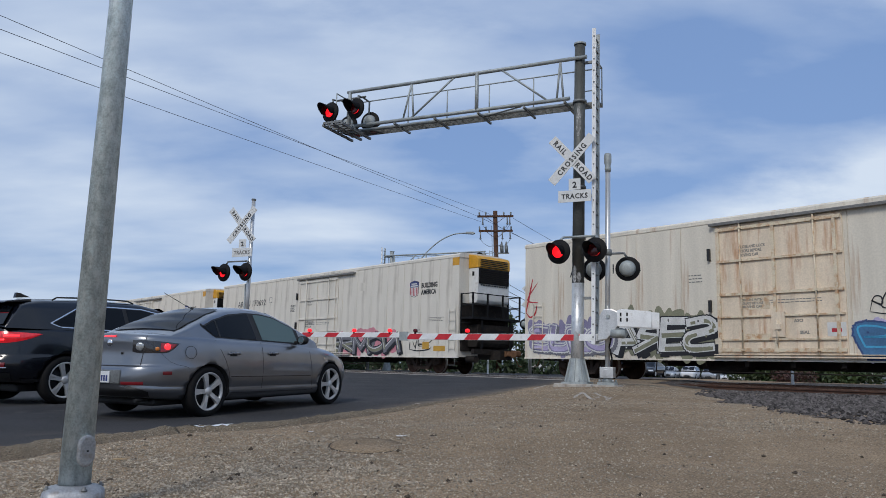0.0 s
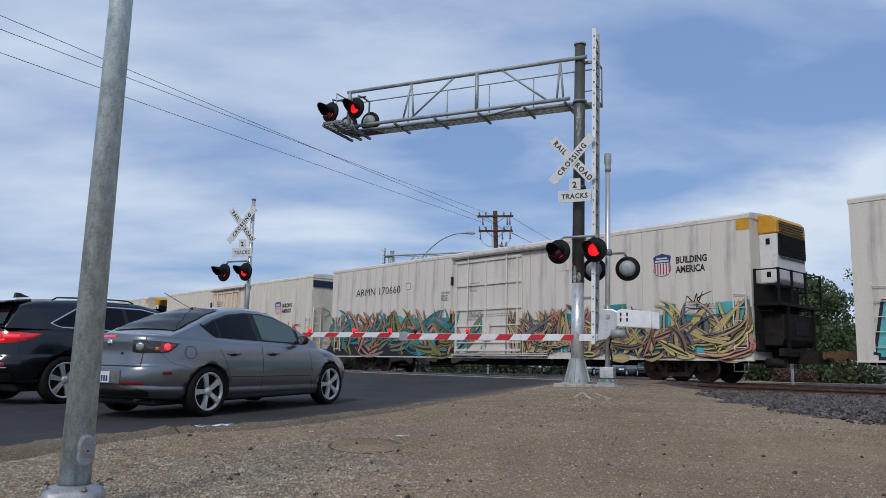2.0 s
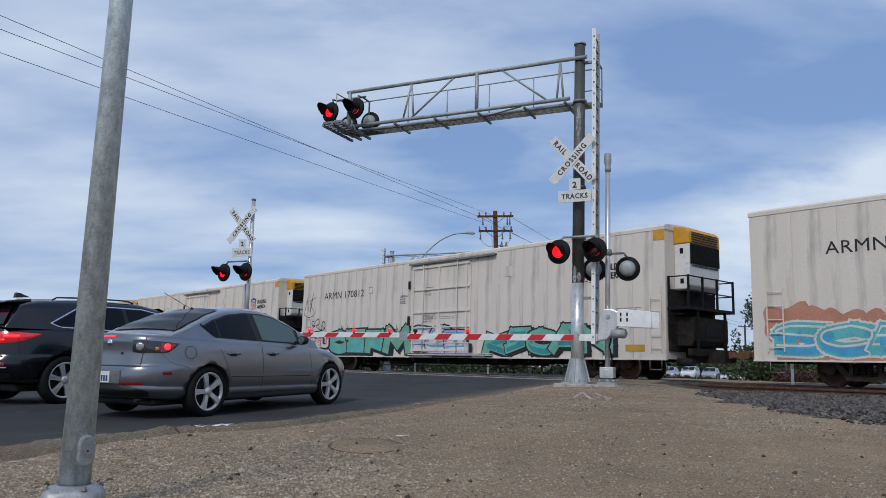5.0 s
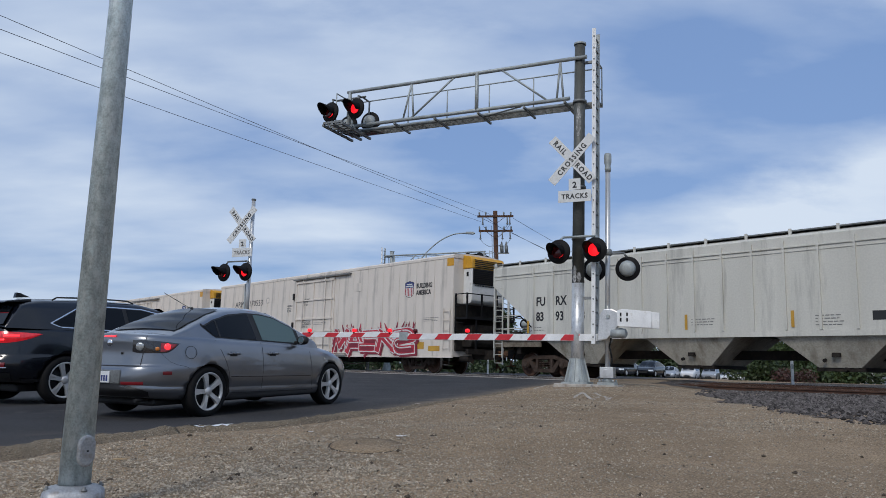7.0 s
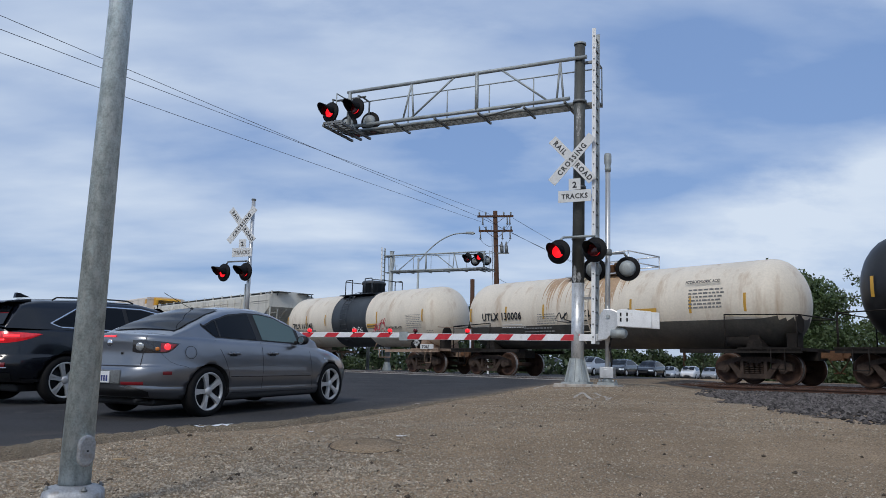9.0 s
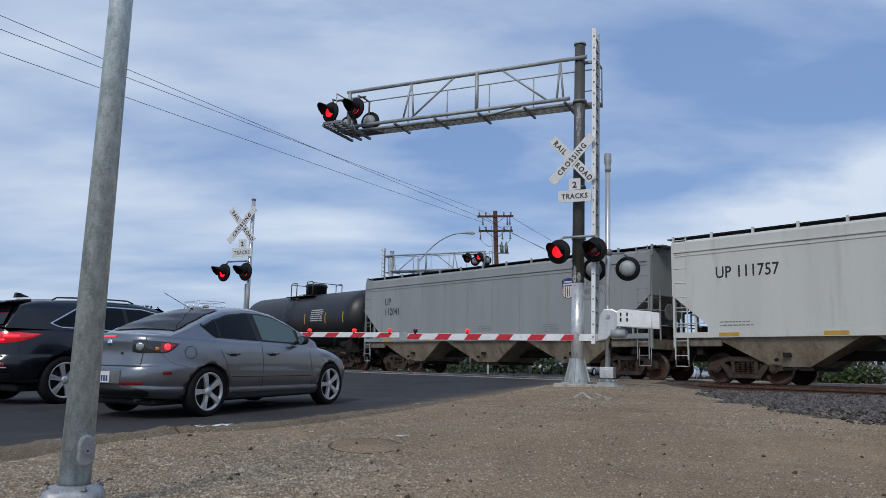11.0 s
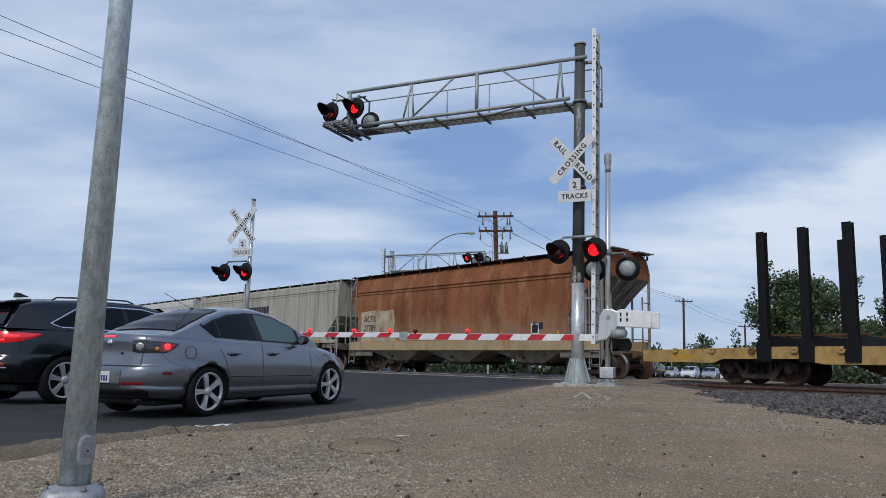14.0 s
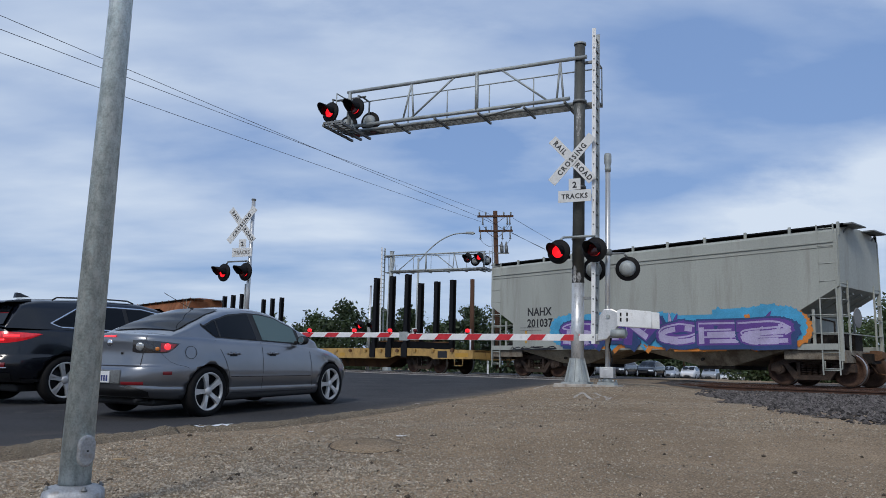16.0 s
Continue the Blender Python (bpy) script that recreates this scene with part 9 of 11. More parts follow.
class Hull(Shape):
    """A body given by rounded plan outlines, level by level: rear and front ends change with height."""

    def __init__(self, half, rear, front, bottom, shoulder, deck, nr, nf, prof, **rest):
        self.half, self.rear, self.front, self.nr, self.nf, self.prof = half, rear, front, nr, nf, prof
        self.bottom, self.shoulder, self.deck = bottom, shoulder, deck
        self.width, self.roof, self.cabin = rest["width"], rest["roof"], rest["cabin"]
        self.roof_top, self.roof_half = rest["roof_top"], rest["roof_half"]

    def fraction(self, x, z):
        zb, zs = lerp(self.bottom, x), lerp(self.shoulder, x)
        return self.half * lerp(self.prof, (z - zb) / max(0.05, zs - zb))

    def y_side(self, x, z):
        n = self.nr if x < 0 else self.nf
        a = min(0.999, abs(x / lerp(self.rear if x < 0 else self.front, z)))
        return self.fraction(x, z) * (1 - a ** n) ** (1 / n)

    def tail(self, turn, z, off=0.0):
        """The point of the tail in a direction (degrees to the right of straight back) at a height."""
        c, s = -math.cos(radians(turn)), -math.sin(radians(turn))
        lo, hi = 0.2, 1.6
        for _ in range(26):
            r = (lo + hi) / 2
            x, y = self.mid + c * r, abs(s * r)
            inside = x > lerp(self.rear, z) and y < self.y_side(x, z)
            lo, hi = (r, hi) if inside else (lo, r)
        return Vector((self.mid + c * (lo + off), s * (lo + off), z))

    mid = -1.2


def hull_shell(sh, bm):
    levels = (0.0, 0.04, 0.10, 0.16, 0.20, 0.215, 0.25, 0.33, 0.42, 0.48, 0.50, 0.515, 0.53, 0.56, 0.64, 0.72, 0.80, 0.88, 0.94, 1.0)
    ends = [0.0, 0.12, 0.25, 0.38, 0.5, 0.6, 0.68, 0.75, 0.81]

    def run(n):
        s = [(1 - y ** n) ** (1 / n) for y in ends]
        return s + [s[-1] * (1 - k / 22) for k in range(1, 22)]
    ss = [-v for v in run(sh.nr)] + [0.0] + run(sh.nf)[::-1]
    lr, lf = -min(v for z, v in sh.rear), max(v for z, v in sh.front)
    rows = []
    for t in levels:
        right = []
        for s in ss:
            xn = s * (lr if s < 0 else lf)
            z = lerp(sh.bottom, xn) + t * (lerp(sh.shoulder, xn) - lerp(sh.bottom, xn))
            x = s * (-lerp(sh.rear, z) if s < 0 else lerp(sh.front, z))
            n = sh.nr if s < 0 else sh.nf
            y = sh.half * lerp(sh.prof, t) * max(0.0, 1 - abs(s) ** n) ** (1 / n)
            right.append((x, y, z))
        ring = [bm.verts.new((x, -y, z)) for x, y, z in right] + [bm.verts.new(p) for p in right[-2:0:-1]]
        rows.append(ring)
    k, m = len(rows[0]), len(ss)
    for a, b in zip(rows, rows[1:]):
        for i in range(k):
            bm.faces.new((a[i], a[(i + 1) % k], b[(i + 1) % k], b[i])).smooth = True
    # bonnet and boot lid, and a flat floor
    for ring, top in ((rows[-1], True), (rows[0], False)):
        last = [ring[0]]
        for i in range(1, m):
            r, l = ring[i], ring[(k - i) % k]
            if r is l:
                line = [r]
            else:
                line = [r]
                for q in (0.9, 0.75, 0.5, 0.2, -0.2, -0.5, -0.75, -0.9):
                    z = r.co.z + ((lerp(sh.deck, r.co.x) - r.co.z) * (1 - abs(q) ** 3.0) if top else 0.0)
                    line.append(bm.verts.new((r.co.x, r.co.y * q, z)))
                line.append(l)
            if len(last) == 1 or len(line) == 1:
                long = line if len(last) == 1 else last
                tip = last[0] if len(last) == 1 else line[0]
                for u, v in zip(long, long[1:]):
                    bm.faces.new((tip, u, v)).smooth = True
            else:
                for u, v, w, x in zip(last, last[1:], line[1:], line):
                    bm.faces.new((u, v, w, x)).smooth = True
            last = line


def cut_body(sh, car, material, ax, r, ar, inner):
    """The body with its four wheel wells cut out."""
    bm = empty_bm()
    hull_shell(sh, bm)
    me = finish("body", bm, [material, "trim"])
    bm = empty_bm()
    for x in ax:
        for s in (-1, 1):
            cyl(bm, (x, s * inner, r + 0.002), (x, s * 1.3, r + 0.002), ar, 48, mi=1)
    tool = new("cutter", finish("cutter", bm, ["trim", "trim"]))
    tmp = new("shell", me)
    b = tmp.modifiers.new("wells", "BOOLEAN")
    b.operation, b.object, b.solver = "DIFFERENCE", tool, "EXACT"
    dg = bpy.context.evaluated_depsgraph_get()
    cut = bpy.data.meshes.new_from_object(tmp.evaluated_get(dg))
    bpy.data.objects.remove(tmp)
    bpy.data.objects.remove(tool)
    ob = new("body", cut)
    ob.parent = car
    return ob


def tail_patch(bm, sh, t0, t1, lo, hi, off, n=12, m=4, solid=0.0):
    """A patch wrapped round the tail between two directions and two heights."""
    grid = []
    for i in range(n + 1):
        t = t0 + (t1 - t0) * i / n
        a, b = lo(t), hi(t)
        col = [bm.verts.new(sh.tail(t, a + (b - a) * j / m, off + (solid * math.sin(math.pi * j / m) if solid else 0))) for j in range(m + 1)]
        grid.append(col)
    for a, b in zip(grid, grid[1:]):
        for j in range(m):
            bm.faces.new((a[j], a[j + 1], b[j + 1], b[j])).smooth = True


def tail_disc(bm, sh, t, z, r, off, seg=20):
    """A low round dome on the tail."""
    c = sh.tail(t, z, off)
    e = (sh.tail(t + 2, z, off) - sh.tail(t - 2, z, off)).normalized()
    u = Vector((0, 0, 1))
    nrm = e.cross(u).normalized()
    if nrm.x > 0:
        nrm = -nrm
    rings = []
    for rr, h in ((r, 0.0), (r * 0.9, 0.007), (r * 0.5, 0.012)):
        rings.append([bm.verts.new(c + (e * math.cos(2 * math.pi * i / seg) + u * math.sin(2 * math.pi * i / seg)) * rr + nrm * h) for i in range(seg)])
    for a, b in zip(rings, rings[1:]):
        for i in range(seg):
            bm.faces.new((a[i], a[(i + 1) % seg], b[(i + 1) % seg], b[i])).smooth = True
    bm.faces.new(rings[-1]).smooth = True


def wheel_meshes(r, w, spokes, twin, name):
    bm = empty_bm()
    lathe(bm, [(r * 0.73, -w / 2 + 0.01), (r * 0.765, -w / 2), (r * 0.93, -w / 2), (r * 0.985, -w / 2 + 0.025), (r, -w / 2 + 0.05), (r, w / 2 - 0.05), (r * 0.985, w / 2 - 0.025), (r * 0.93, w / 2), (r * 0.765, w / 2), (r * 0.73, w / 2 - 0.01)], 36, "Y", caps=(False, False))
    tyre = finish("tyre", bm, "tyre")
    bm = empty_bm()
    ro = r * 0.765
    lathe(bm, [(ro, w / 2 - 0.015), (ro * 0.985, w / 2 - 0.003), (ro * 0.90, w / 2 - 0.010), (ro * 0.88, w / 2 - 0.04)], 36, "Y", mi=0, caps=(False, False))
    lathe(bm, [(ro * 0.88, w / 2 - 0.04), (ro * 0.86, w / 2 - 0.11), (ro * 0.3, w / 2 - 0.13)], 32, "Y", mi=1, caps=(False, True))
    for k in range(spokes):
        a = 2 * math.pi * k / spokes + 0.3
        for d in ((-0.075, 0.075) if twin else (0.0,)):
            ring = []
            for rr, half, y in ((ro * 0.14, 0.023, w / 2 - 0.020), (ro * 0.55, 0.015, w / 2 - 0.006), (ro * 0.97, 0.021 if twin else 0.03, w / 2 - 0.006)):
                wide = half * (ro / 0.22) * (1.0 if twin else 1.5)
                for e, dy in ((-wide, 0.0), (wide, 0.0), (wide * 1.15, -0.035), (-wide * 1.15, -0.035)):
                    an = a + d * (1.0 if rr > ro * 0.3 else 0.4)
                    ring.append(bm.verts.new((math.sin(an) * rr + math.cos(an) * e, y + dy, math.cos(an) * rr - math.sin(an) * e)))
            for q in (0, 4):
                for i in range(4):
                    bm.faces.new((ring[q + i], ring[q + (i + 1) % 4], ring[q + 4 + (i + 1) % 4], ring[q + 4 + i]))
    lathe(bm, [(0.02, w / 2 - 0.07), (ro * 0.22, w / 2 - 0.05), (ro * 0.22, w / 2 - 0.014), (ro * 0.12, w / 2 - 0.004), (0.01, w / 2 - 0.003)], 16, "Y")
    rim = finish("rim", bm, ["alloy", "trim"])
    bm = empty_bm()
    lathe(bm, [(0.02, w / 2 - 0.115), (ro * 0.93, w / 2 - 0.112), (ro * 0.93, w / 2 - 0.10), (0.02, w / 2 - 0.10)], 28, "Y")
    disc = finish("brake_disc", bm, "trim")
    return tyre, rim, disc


def add_wheels(car, ax, track, meshes, r):
    for x in ax:
        for s in (-1, 1):
            w = new("wheel", meshes[0])
            w.parent = car
            w.matrix_basis = pose(x, s * track, r, 0, 0, 0 if s > 0 else 180)
            for nm, me in (("rim", meshes[1]), ("brake_disc", meshes[2])):
                o = new(nm, me)
                o.parent = w


def seam(car, sh, pts, s, fn=None, w=0.007, material="trim", name="seam"):
    """A thin dark joint along points (x, z) of the side."""
    bm = empty_bm()
    fn = fn or sh.y_side
    lo, hi = [], []
    for i, (x, z) in enumerate(pts):
        a, b = pts[max(0, i - 1)], pts[min(len(pts) - 1, i + 1)]
        d = math.hypot(b[0] - a[0], b[1] - a[1]) or 1
        nx, nz = -(b[1] - a[1]) / d * w / 2, (b[0] - a[0]) / d * w / 2
        lo.append(bm.verts.new((x - nx, s * (fn(x, z) + 0.003), z - nz)))
        hi.append(bm.verts.new((x + nx, s * (fn(x, z) + 0.003), z + nz)))
    for i in range(len(pts) - 1):
        bm.faces.new((lo[i], lo[i + 1], hi[i + 1], hi[i]))
    return part(name, bm, material, car)


SEDAN = Shape(
    stations=[-2.27, -2.25, -2.20, -2.12, -2.0, -1.85, -1.7, -1.55, -1.4, -1.2, -1.0, -0.7, -0.4, 0, 0.4, 0.7, 1.0, 1.2, 1.4, 1.6, 1.75, 1.9, 2.02, 2.12, 2.18, 2.205],
    width=((-2.27, 0.50), (-2.22, 0.63), (-2.1, 0.735), (-1.85, 0.82), (-1.6, 0.858), (-1.3, 0.875), (0.0, 0.878), (1.3, 0.872), (1.7, 0.84), (1.95, 0.76), (2.1, 0.66), (2.205, 0.50)),
    bottom=((-2.27, 0.40), (-2.2, 0.30), (-1.9, 0.24), (-1.3, 0.20), (1.3, 0.19), (1.9, 0.20), (2.1, 0.24), (2.205, 0.34)),
    shoulder=((-2.27, 0.93), (-2.15, 0.985), (-1.6, 0.985), (-0.5, 0.955), (0.6, 0.915), (1.1, 0.885), (1.6, 0.80), (1.95, 0.71), (2.1, 0.64), (2.205, 0.54)),
    deck=((-2.27, 0.96), (-2.22, 1.03), (-2.12, 1.055), (-1.6, 1.065), (-1.0, 1.03), (0.6, 0.99), (1.05, 0.985), (1.5, 0.90), (1.85, 0.80), (2.05, 0.71), (2.205, 0.58)),
    roof=((-1.92, 1.04), (-1.75, 1.085), (-1.45, 1.20), (-1.1, 1.33), (-0.75, 1.415), (-0.35, 1.447), (0.0, 1.445), (0.3, 1.41), (0.6, 1.30), (0.9, 1.14), (1.2, 0.97), (1.3, 0.93)),
    cabin=(-1.90, 1.22), roof_top=1.447, roof_half=0.53)


NEAR_SEDAN = Hull(
    half=0.878, nr=4.2, nf=4.0,
    rear=((0.20, -2.03), (0.27, -2.12), (0.34, -2.21), (0.372, -2.25), (0.40, -2.212), (0.45, -2.225), (0.56, -2.225), (0.615, -2.215), (0.645, -2.195), (0.655, -2.155), (0.80, -2.135), (0.93, -2.14), (1.00, -2.145), (1.03, -2.12)),
    front=((0.20, 2.02), (0.30, 2.11), (0.45, 2.16), (0.55, 2.15), (0.62, 2.11), (0.75, 2.06)),
    bottom=((-2.2, 0.27), (-1.9, 0.235), (-1.3, 0.205), (1.3, 0.19), (1.9, 0.20), (2.15, 0.24)),
    shoulder=((-2.2, 1.02), (-1.9, 1.015), (-1.4, 1.0), (-0.5, 0.962), (0.4, 0.925), (0.9, 0.895), (1.4, 0.83), (1.8, 0.745), (2.05, 0.665), (2.15, 0.62)),
    deck=((-2.2, 1.035), (-2.05, 1.055), (-1.6, 1.065), (-1.0, 1.03), (0.5, 0.99), (0.95, 0.985), (1.4, 0.915), (1.8, 0.81), (2.05, 0.71), (2.15, 0.645)),
    prof=((0.0, 0.895), (0.04, 0.940), (0.12, 0.976), (0.16, 0.982), (0.20, 0.972), (0.30, 0.990), (0.45, 1.0), (0.62, 0.998), (0.75, 0.988), (0.88, 0.968), (0.95, 0.948), (1.0, 0.915)),
    width=((-1.8, 0.73), (-1.5, 0.80), (-1.2, 0.836), (-0.6, 0.856), (0.0, 0.86), (0.8, 0.857), (1.1, 0.845)),
    roof=((-1.82, 1.00), (-1.66, 1.072), (-1.35, 1.200), (-1.05, 1.310), (-0.75, 1.385), (-0.4, 1.418), (-0.1, 1.414), (0.15, 1.382), (0.45, 1.275), (0.75, 1.125), (1.0, 0.99), (1.1, 0.94)),
    cabin=(-1.81, 1.02), roof_top=1.418, roof_half=0.53)


def sedan(m):
    sh = NEAR_SEDAN
    car = thing("sedan_car", m, "grey metallic four-door sedan waiting at the crossing", "car")
    ax, r, ar = (-1.275, 1.325), 0.322, 0.347
    cut_body(sh, car, "car_grey", ax, r, ar, 0.60)
    bm = empty_bm()
    cabin_shell(sh, bm)
    part("roof", bm, "car_grey", car)
    add_wheels(car, ax, 0.742, wheel_meshes(r, 0.205, 5, True, "sedan"), r)
    flat = lambda v: (lambda t: v)
    for s in (-1, 1):
        lo = lambda x: lerp(sh.shoulder, x) + 0.036 + 0.75 * max(0.0, -1.15 - x)
        hi = lambda x: max(lo(x) + 0.003, lerp(sh.roof, x) - 0.072)
        bm = empty_bm()
        side_patch(bm, sh.y_cabin, -1.335, 0.62, lambda x: lo(x) - 0.018, lambda x: hi(x) + 0.018, s, 0.003, 40)
        part("window_surround", bm, "trim", car)
        for x0, x1, mm in ((-1.31, -0.37, "window"), (-0.25, 0.54, "window_clear")):
            bm = empty_bm()
            side_patch(bm, sh.y_cabin, x0, x1, lo, hi, s, 0.007, 18)
            part("side_window", bm, mm, car)
        bm = empty_bm()
        side_patch(bm, sh.y_cabin, -1.075, -1.045, lo, hi, s, 0.010, 3)
        part("quarter_light_bar", bm, "trim", car)
        rear_door = [(-0.97, 0.30), (-0.955, 0.45), (-0.965, 0.56), (-1.02, 0.70), (-1.10, 0.84), (-1.17, 0.97)]
        seam(car, sh, [(-0.31, 0.265 + 0.0685 * k) for k in range(11)], s)
        seam(car, sh, [(0.83 - 0.008 * k, 0.265 + 0.063 * k) for k in range(10)], s)
        seam(car, sh, rear_door, s)
        seam(car, sh, [(-0.97 + 0.18 * k, 0.290 - 0.003 * k) for k in range(11)], s)
        seam(car, sh, [(-0.93 + 0.17 * k, 0.520 - 0.003 * k) for k in range(11)], s, w=0.03, material="car_grey", name="side_moulding")
        seam(car, sh, [(-0.93 + 0.17 * k, 0.503 - 0.003 * k) for k in range(11)], s, w=0.015)
        # bumper joint running from the lamp down to the wheel well
        seam(car, sh, [(-1.94, 0.815), (-1.90, 0.76), (-1.84, 0.70), (-1.75, 0.662), (-1.66, 0.645), (-1.60, 0.62)], s, w=0.003)
        for x in (-0.98, -0.20):
            bm = empty_bm()
            side_patch(bm, sh.y_side, x + 0.03, x + 0.16, lambda q: 0.765, lambda q: 0.822, s, 0.003, 6, 2)
            part("handle_cup", bm, "trim", car)
            bm = empty_bm()
            y = sh.y_side(x + 0.1, 0.79) + 0.022
            cyl(bm, (x, s * (y - 0.018), 0.800), (x + 0.05, s * y, 0.803), 0.014, 10, 0.016)
            cyl(bm, (x + 0.05, s * y, 0.803), (x + 0.17, s * y, 0.803), 0.016, 10)
            cyl(bm, (x + 0.17, s * y, 0.803), (x + 0.22, s * (y - 0.018), 0.800), 0.016, 10, 0.014)
            part("door_handle", bm, "car_grey", car)
        if s < 0:
            bm = empty_bm()
            n = 24
            ro = [[], []]
            for i in range(n):
                a = 2 * math.pi * i / n
                for j, rr in ((0, 0.081), (1, 0.075)):
                    x, z = -1.575 + rr * math.cos(a), 0.815 + rr * math.sin(a)
                    ro[j].append(bm.verts.new((x, s * (sh.y_side(x, z) + 0.003), z)))
            for i in range(n):
                bm.faces.new((ro[0][i], ro[0][(i + 1) % n], ro[1][(i + 1) % n], ro[1][i]))
            part("fuel_flap_joint", bm, "trim", car)
        # door mirror: cap, foot and glass
        bm = empty_bm()
        lathe(bm, [(0.02, -0.085), (0.048, -0.075), (0.062, -0.045), (0.066, 0.02), (0.058, 0.065), (0.03, 0.085), (0.01, 0.09)], 16, "Y", at=(0.46, s * 0.945, 0.995))
        mir = part("door_mirror", bm, "trim", car)
        bm = empty_bm()
        box(bm, 0.44, 0.54, min(s * 0.80, s * 0.88), max(s * 0.80, s * 0.88), 0.945, 0.985)
        part("mirror_foot", bm, "trim", mir, bevel=0.01)
        bm = empty_bm()
        lathe(bm, [(0.050, 0.388), (0.050, 0.394), (0.02, 0.394)], 16, "X", at=(0, s * 0.965, 0.995))
        part("mirror_glass", bm, "chrome", mir)
        bm = empty_bm()
        side_patch(bm, sh.y_side, -0.90, 0.90, lambda x: 0.208, lambda x: 0.262, s, 0.016, 14, 3)
        part("side_skirt", bm, "car_grey", car)
        bm = empty_bm()
        side_patch(bm, sh.y_side, 1.12, 1.16, lambda x: 0.715, lambda x: 0.737, s, 0.006, 4, 3)
        part("side_marker", bm, "chrome", car)
        bm = empty_bm()
        tail_patch(bm, sh, -s * 44.5, -s * 50.5, flat(0.545), flat(0.585), 0.005, 5, 2, 0.004)
        part("rear_reflector", bm, "reflector", car)
        # tail lamps: smoked housing wrapped round the corner, with round units behind it
        bm = empty_bm()
        top = lambda t: 0.962 - 0.0005 * max(0.0, abs(t) - 30) ** 1.35
        low = lambda t: min(top(t) - 0.004, 0.806 + 0.004 * max(0.0, 27 - abs(t)) + 0.0010 * max(0.0, abs(t) - 44) ** 2)
        tail_patch(bm, sh, -s * 23, -s * 56, low, top, 0.006, 26, 5, 0.004)
        lamp = part("tail_lamp", bm, "tail_dark", car, "smoked tail lamp with lit red unit")
        bm = empty_bm()
        tail_patch(bm, sh, -s * 42, -s * 53, lambda t: low(t) + 0.018, lambda t: top(t) - 0.016, 0.010, 14, 4, 0.003)
        part("red_cover", bm, "tail_red", lamp)
        for nm, t, z, rr, mm in (("reversing_light", 28.5, 0.885, 0.052, "lens_clear"), ("amber_unit", 40.0, 0.858, 0.026, "tail_amber"), ("brake_light", 46.5, 0.884, 0.040, "tail_lit")):
            bm = empty_bm()
            tail_disc(bm, sh, -s * t, z, rr, 0.013)
            part(nm, bm, mm, lamp)
        if s < 0:
            bm = empty_bm()
            tail_disc(bm, sh, 13.5, 0.80, 0.016, 0.003, 12)
            part("lid_lock", bm, "trim", car)
        bm = empty_bm()
        side_patch(bm, sh.y_side, 1.80, 2.10, lambda x: 0.56, lambda x: max(0.58, lerp(sh.shoulder, x) - 0.03), s, 0.006, 10, 4)
        part("head_lamp", bm, "head_lamp", car)
        # the lid's side joint
        bm = empty_bm()
        pts = [[sh.tail(-s * (29.5 + 7.5 * (z - 0.66) + e), z, 0.004) for e in (0, 0.55)] for z in (0.66, 0.72, 0.78, 0.84, 0.90, 0.96, 1.015)]
        vs = [[bm.verts.new(p) for p in row] for row in pts]
        for a, b in zip(vs, vs[1:]):
            bm.faces.new((a[0], a[1], b[1], b[0]))
        part("lid_joint", bm, "trim", car)
        bm = empty_bm()
        tail_patch(bm, sh, -s * 18, -s * 33, flat(0.425), flat(0.462), 0.006, 6, 2, 0.004)
        part("fog_reflector", bm, "reflector", car)
    yr = lambda k: (lambda x: k * (sh.y_cabin(x, lerp(sh.roof, x)) - 0.12))
    bm = empty_bm()
    top_patch(bm, lambda x: lerp(sh.roof, x), -1.66, -0.80, yr(-1), yr(1), 0.010, 14, 10, sh)
    part("rear_window", bm, "rear_glass", car)
    bm = empty_bm()
    top_patch(bm, lambda x: lerp(sh.roof, x), 0.20, 0.95, yr(-1), yr(1), 0.010, 14, 10, sh)
    part("windscreen", bm, "window_clear", car)
    bm = empty_bm()
    tail_patch(bm, sh, -29.8, 29.8, flat(0.646), flat(0.656), 0.004, 24, 1)
    part("lid_joint", bm, "trim", car)
    bm = empty_bm()
    tail_patch(bm, sh, -36, 36, lambda t: 0.28, lambda t: 0.462 - 0.000035 * abs(t) ** 2.3 * 0.9, 0.004, 24, 5)
    part("lower_valance", bm, "trim", car)
    bm = empty_bm()
    tail_patch(bm, sh, -17, 17, flat(0.440), flat(0.600), 0.005, 12, 4)
    part("plate_recess", bm, "galv_dark", car)
    bm = empty_bm()
    box(bm, -2.246, -2.233, -0.155, 0.155, 0.445, 0.580)
    pl = part("number_plate", bm, "plate_white", car, "white number plate", bevel=0.003)
    bm = empty_bm()
    for k in range(6):
        box(bm, -2.2485, -2.2465, -0.125 + 0.043 * k, -0.097 + 0.043 * k, 0.465, 0.535)
    part("plate_bar", bm, "decal_blue", pl)
    bm = empty_bm()
    tail_disc(bm, sh, 0.0, 0.925, 0.046, 0.003, 24)
    part("badge", bm, "chrome", car)
    bm = empty_bm()
    tail_patch(bm, sh, -6, 6, flat(0.998), flat(1.020), 0.006, 6, 2, 0.006)
    part("high_brake_light", bm, "tail_lit", car)
    bm = empty_bm()
    cyl(bm, (-0.82, 0.0, 1.40), (-1.34, 0.0, 1.60), 0.004, 6)
    cyl(bm, (-0.80, 0.0, 1.395), (-0.84, 0, 1.415), 0.02, 8)
    part("aerial", bm, "trim", car)
    bm = empty_bm()
    cyl(bm, (-2.10, -0.45, 0.235), (-1.9, -0.45, 0.24), 0.024, 12)
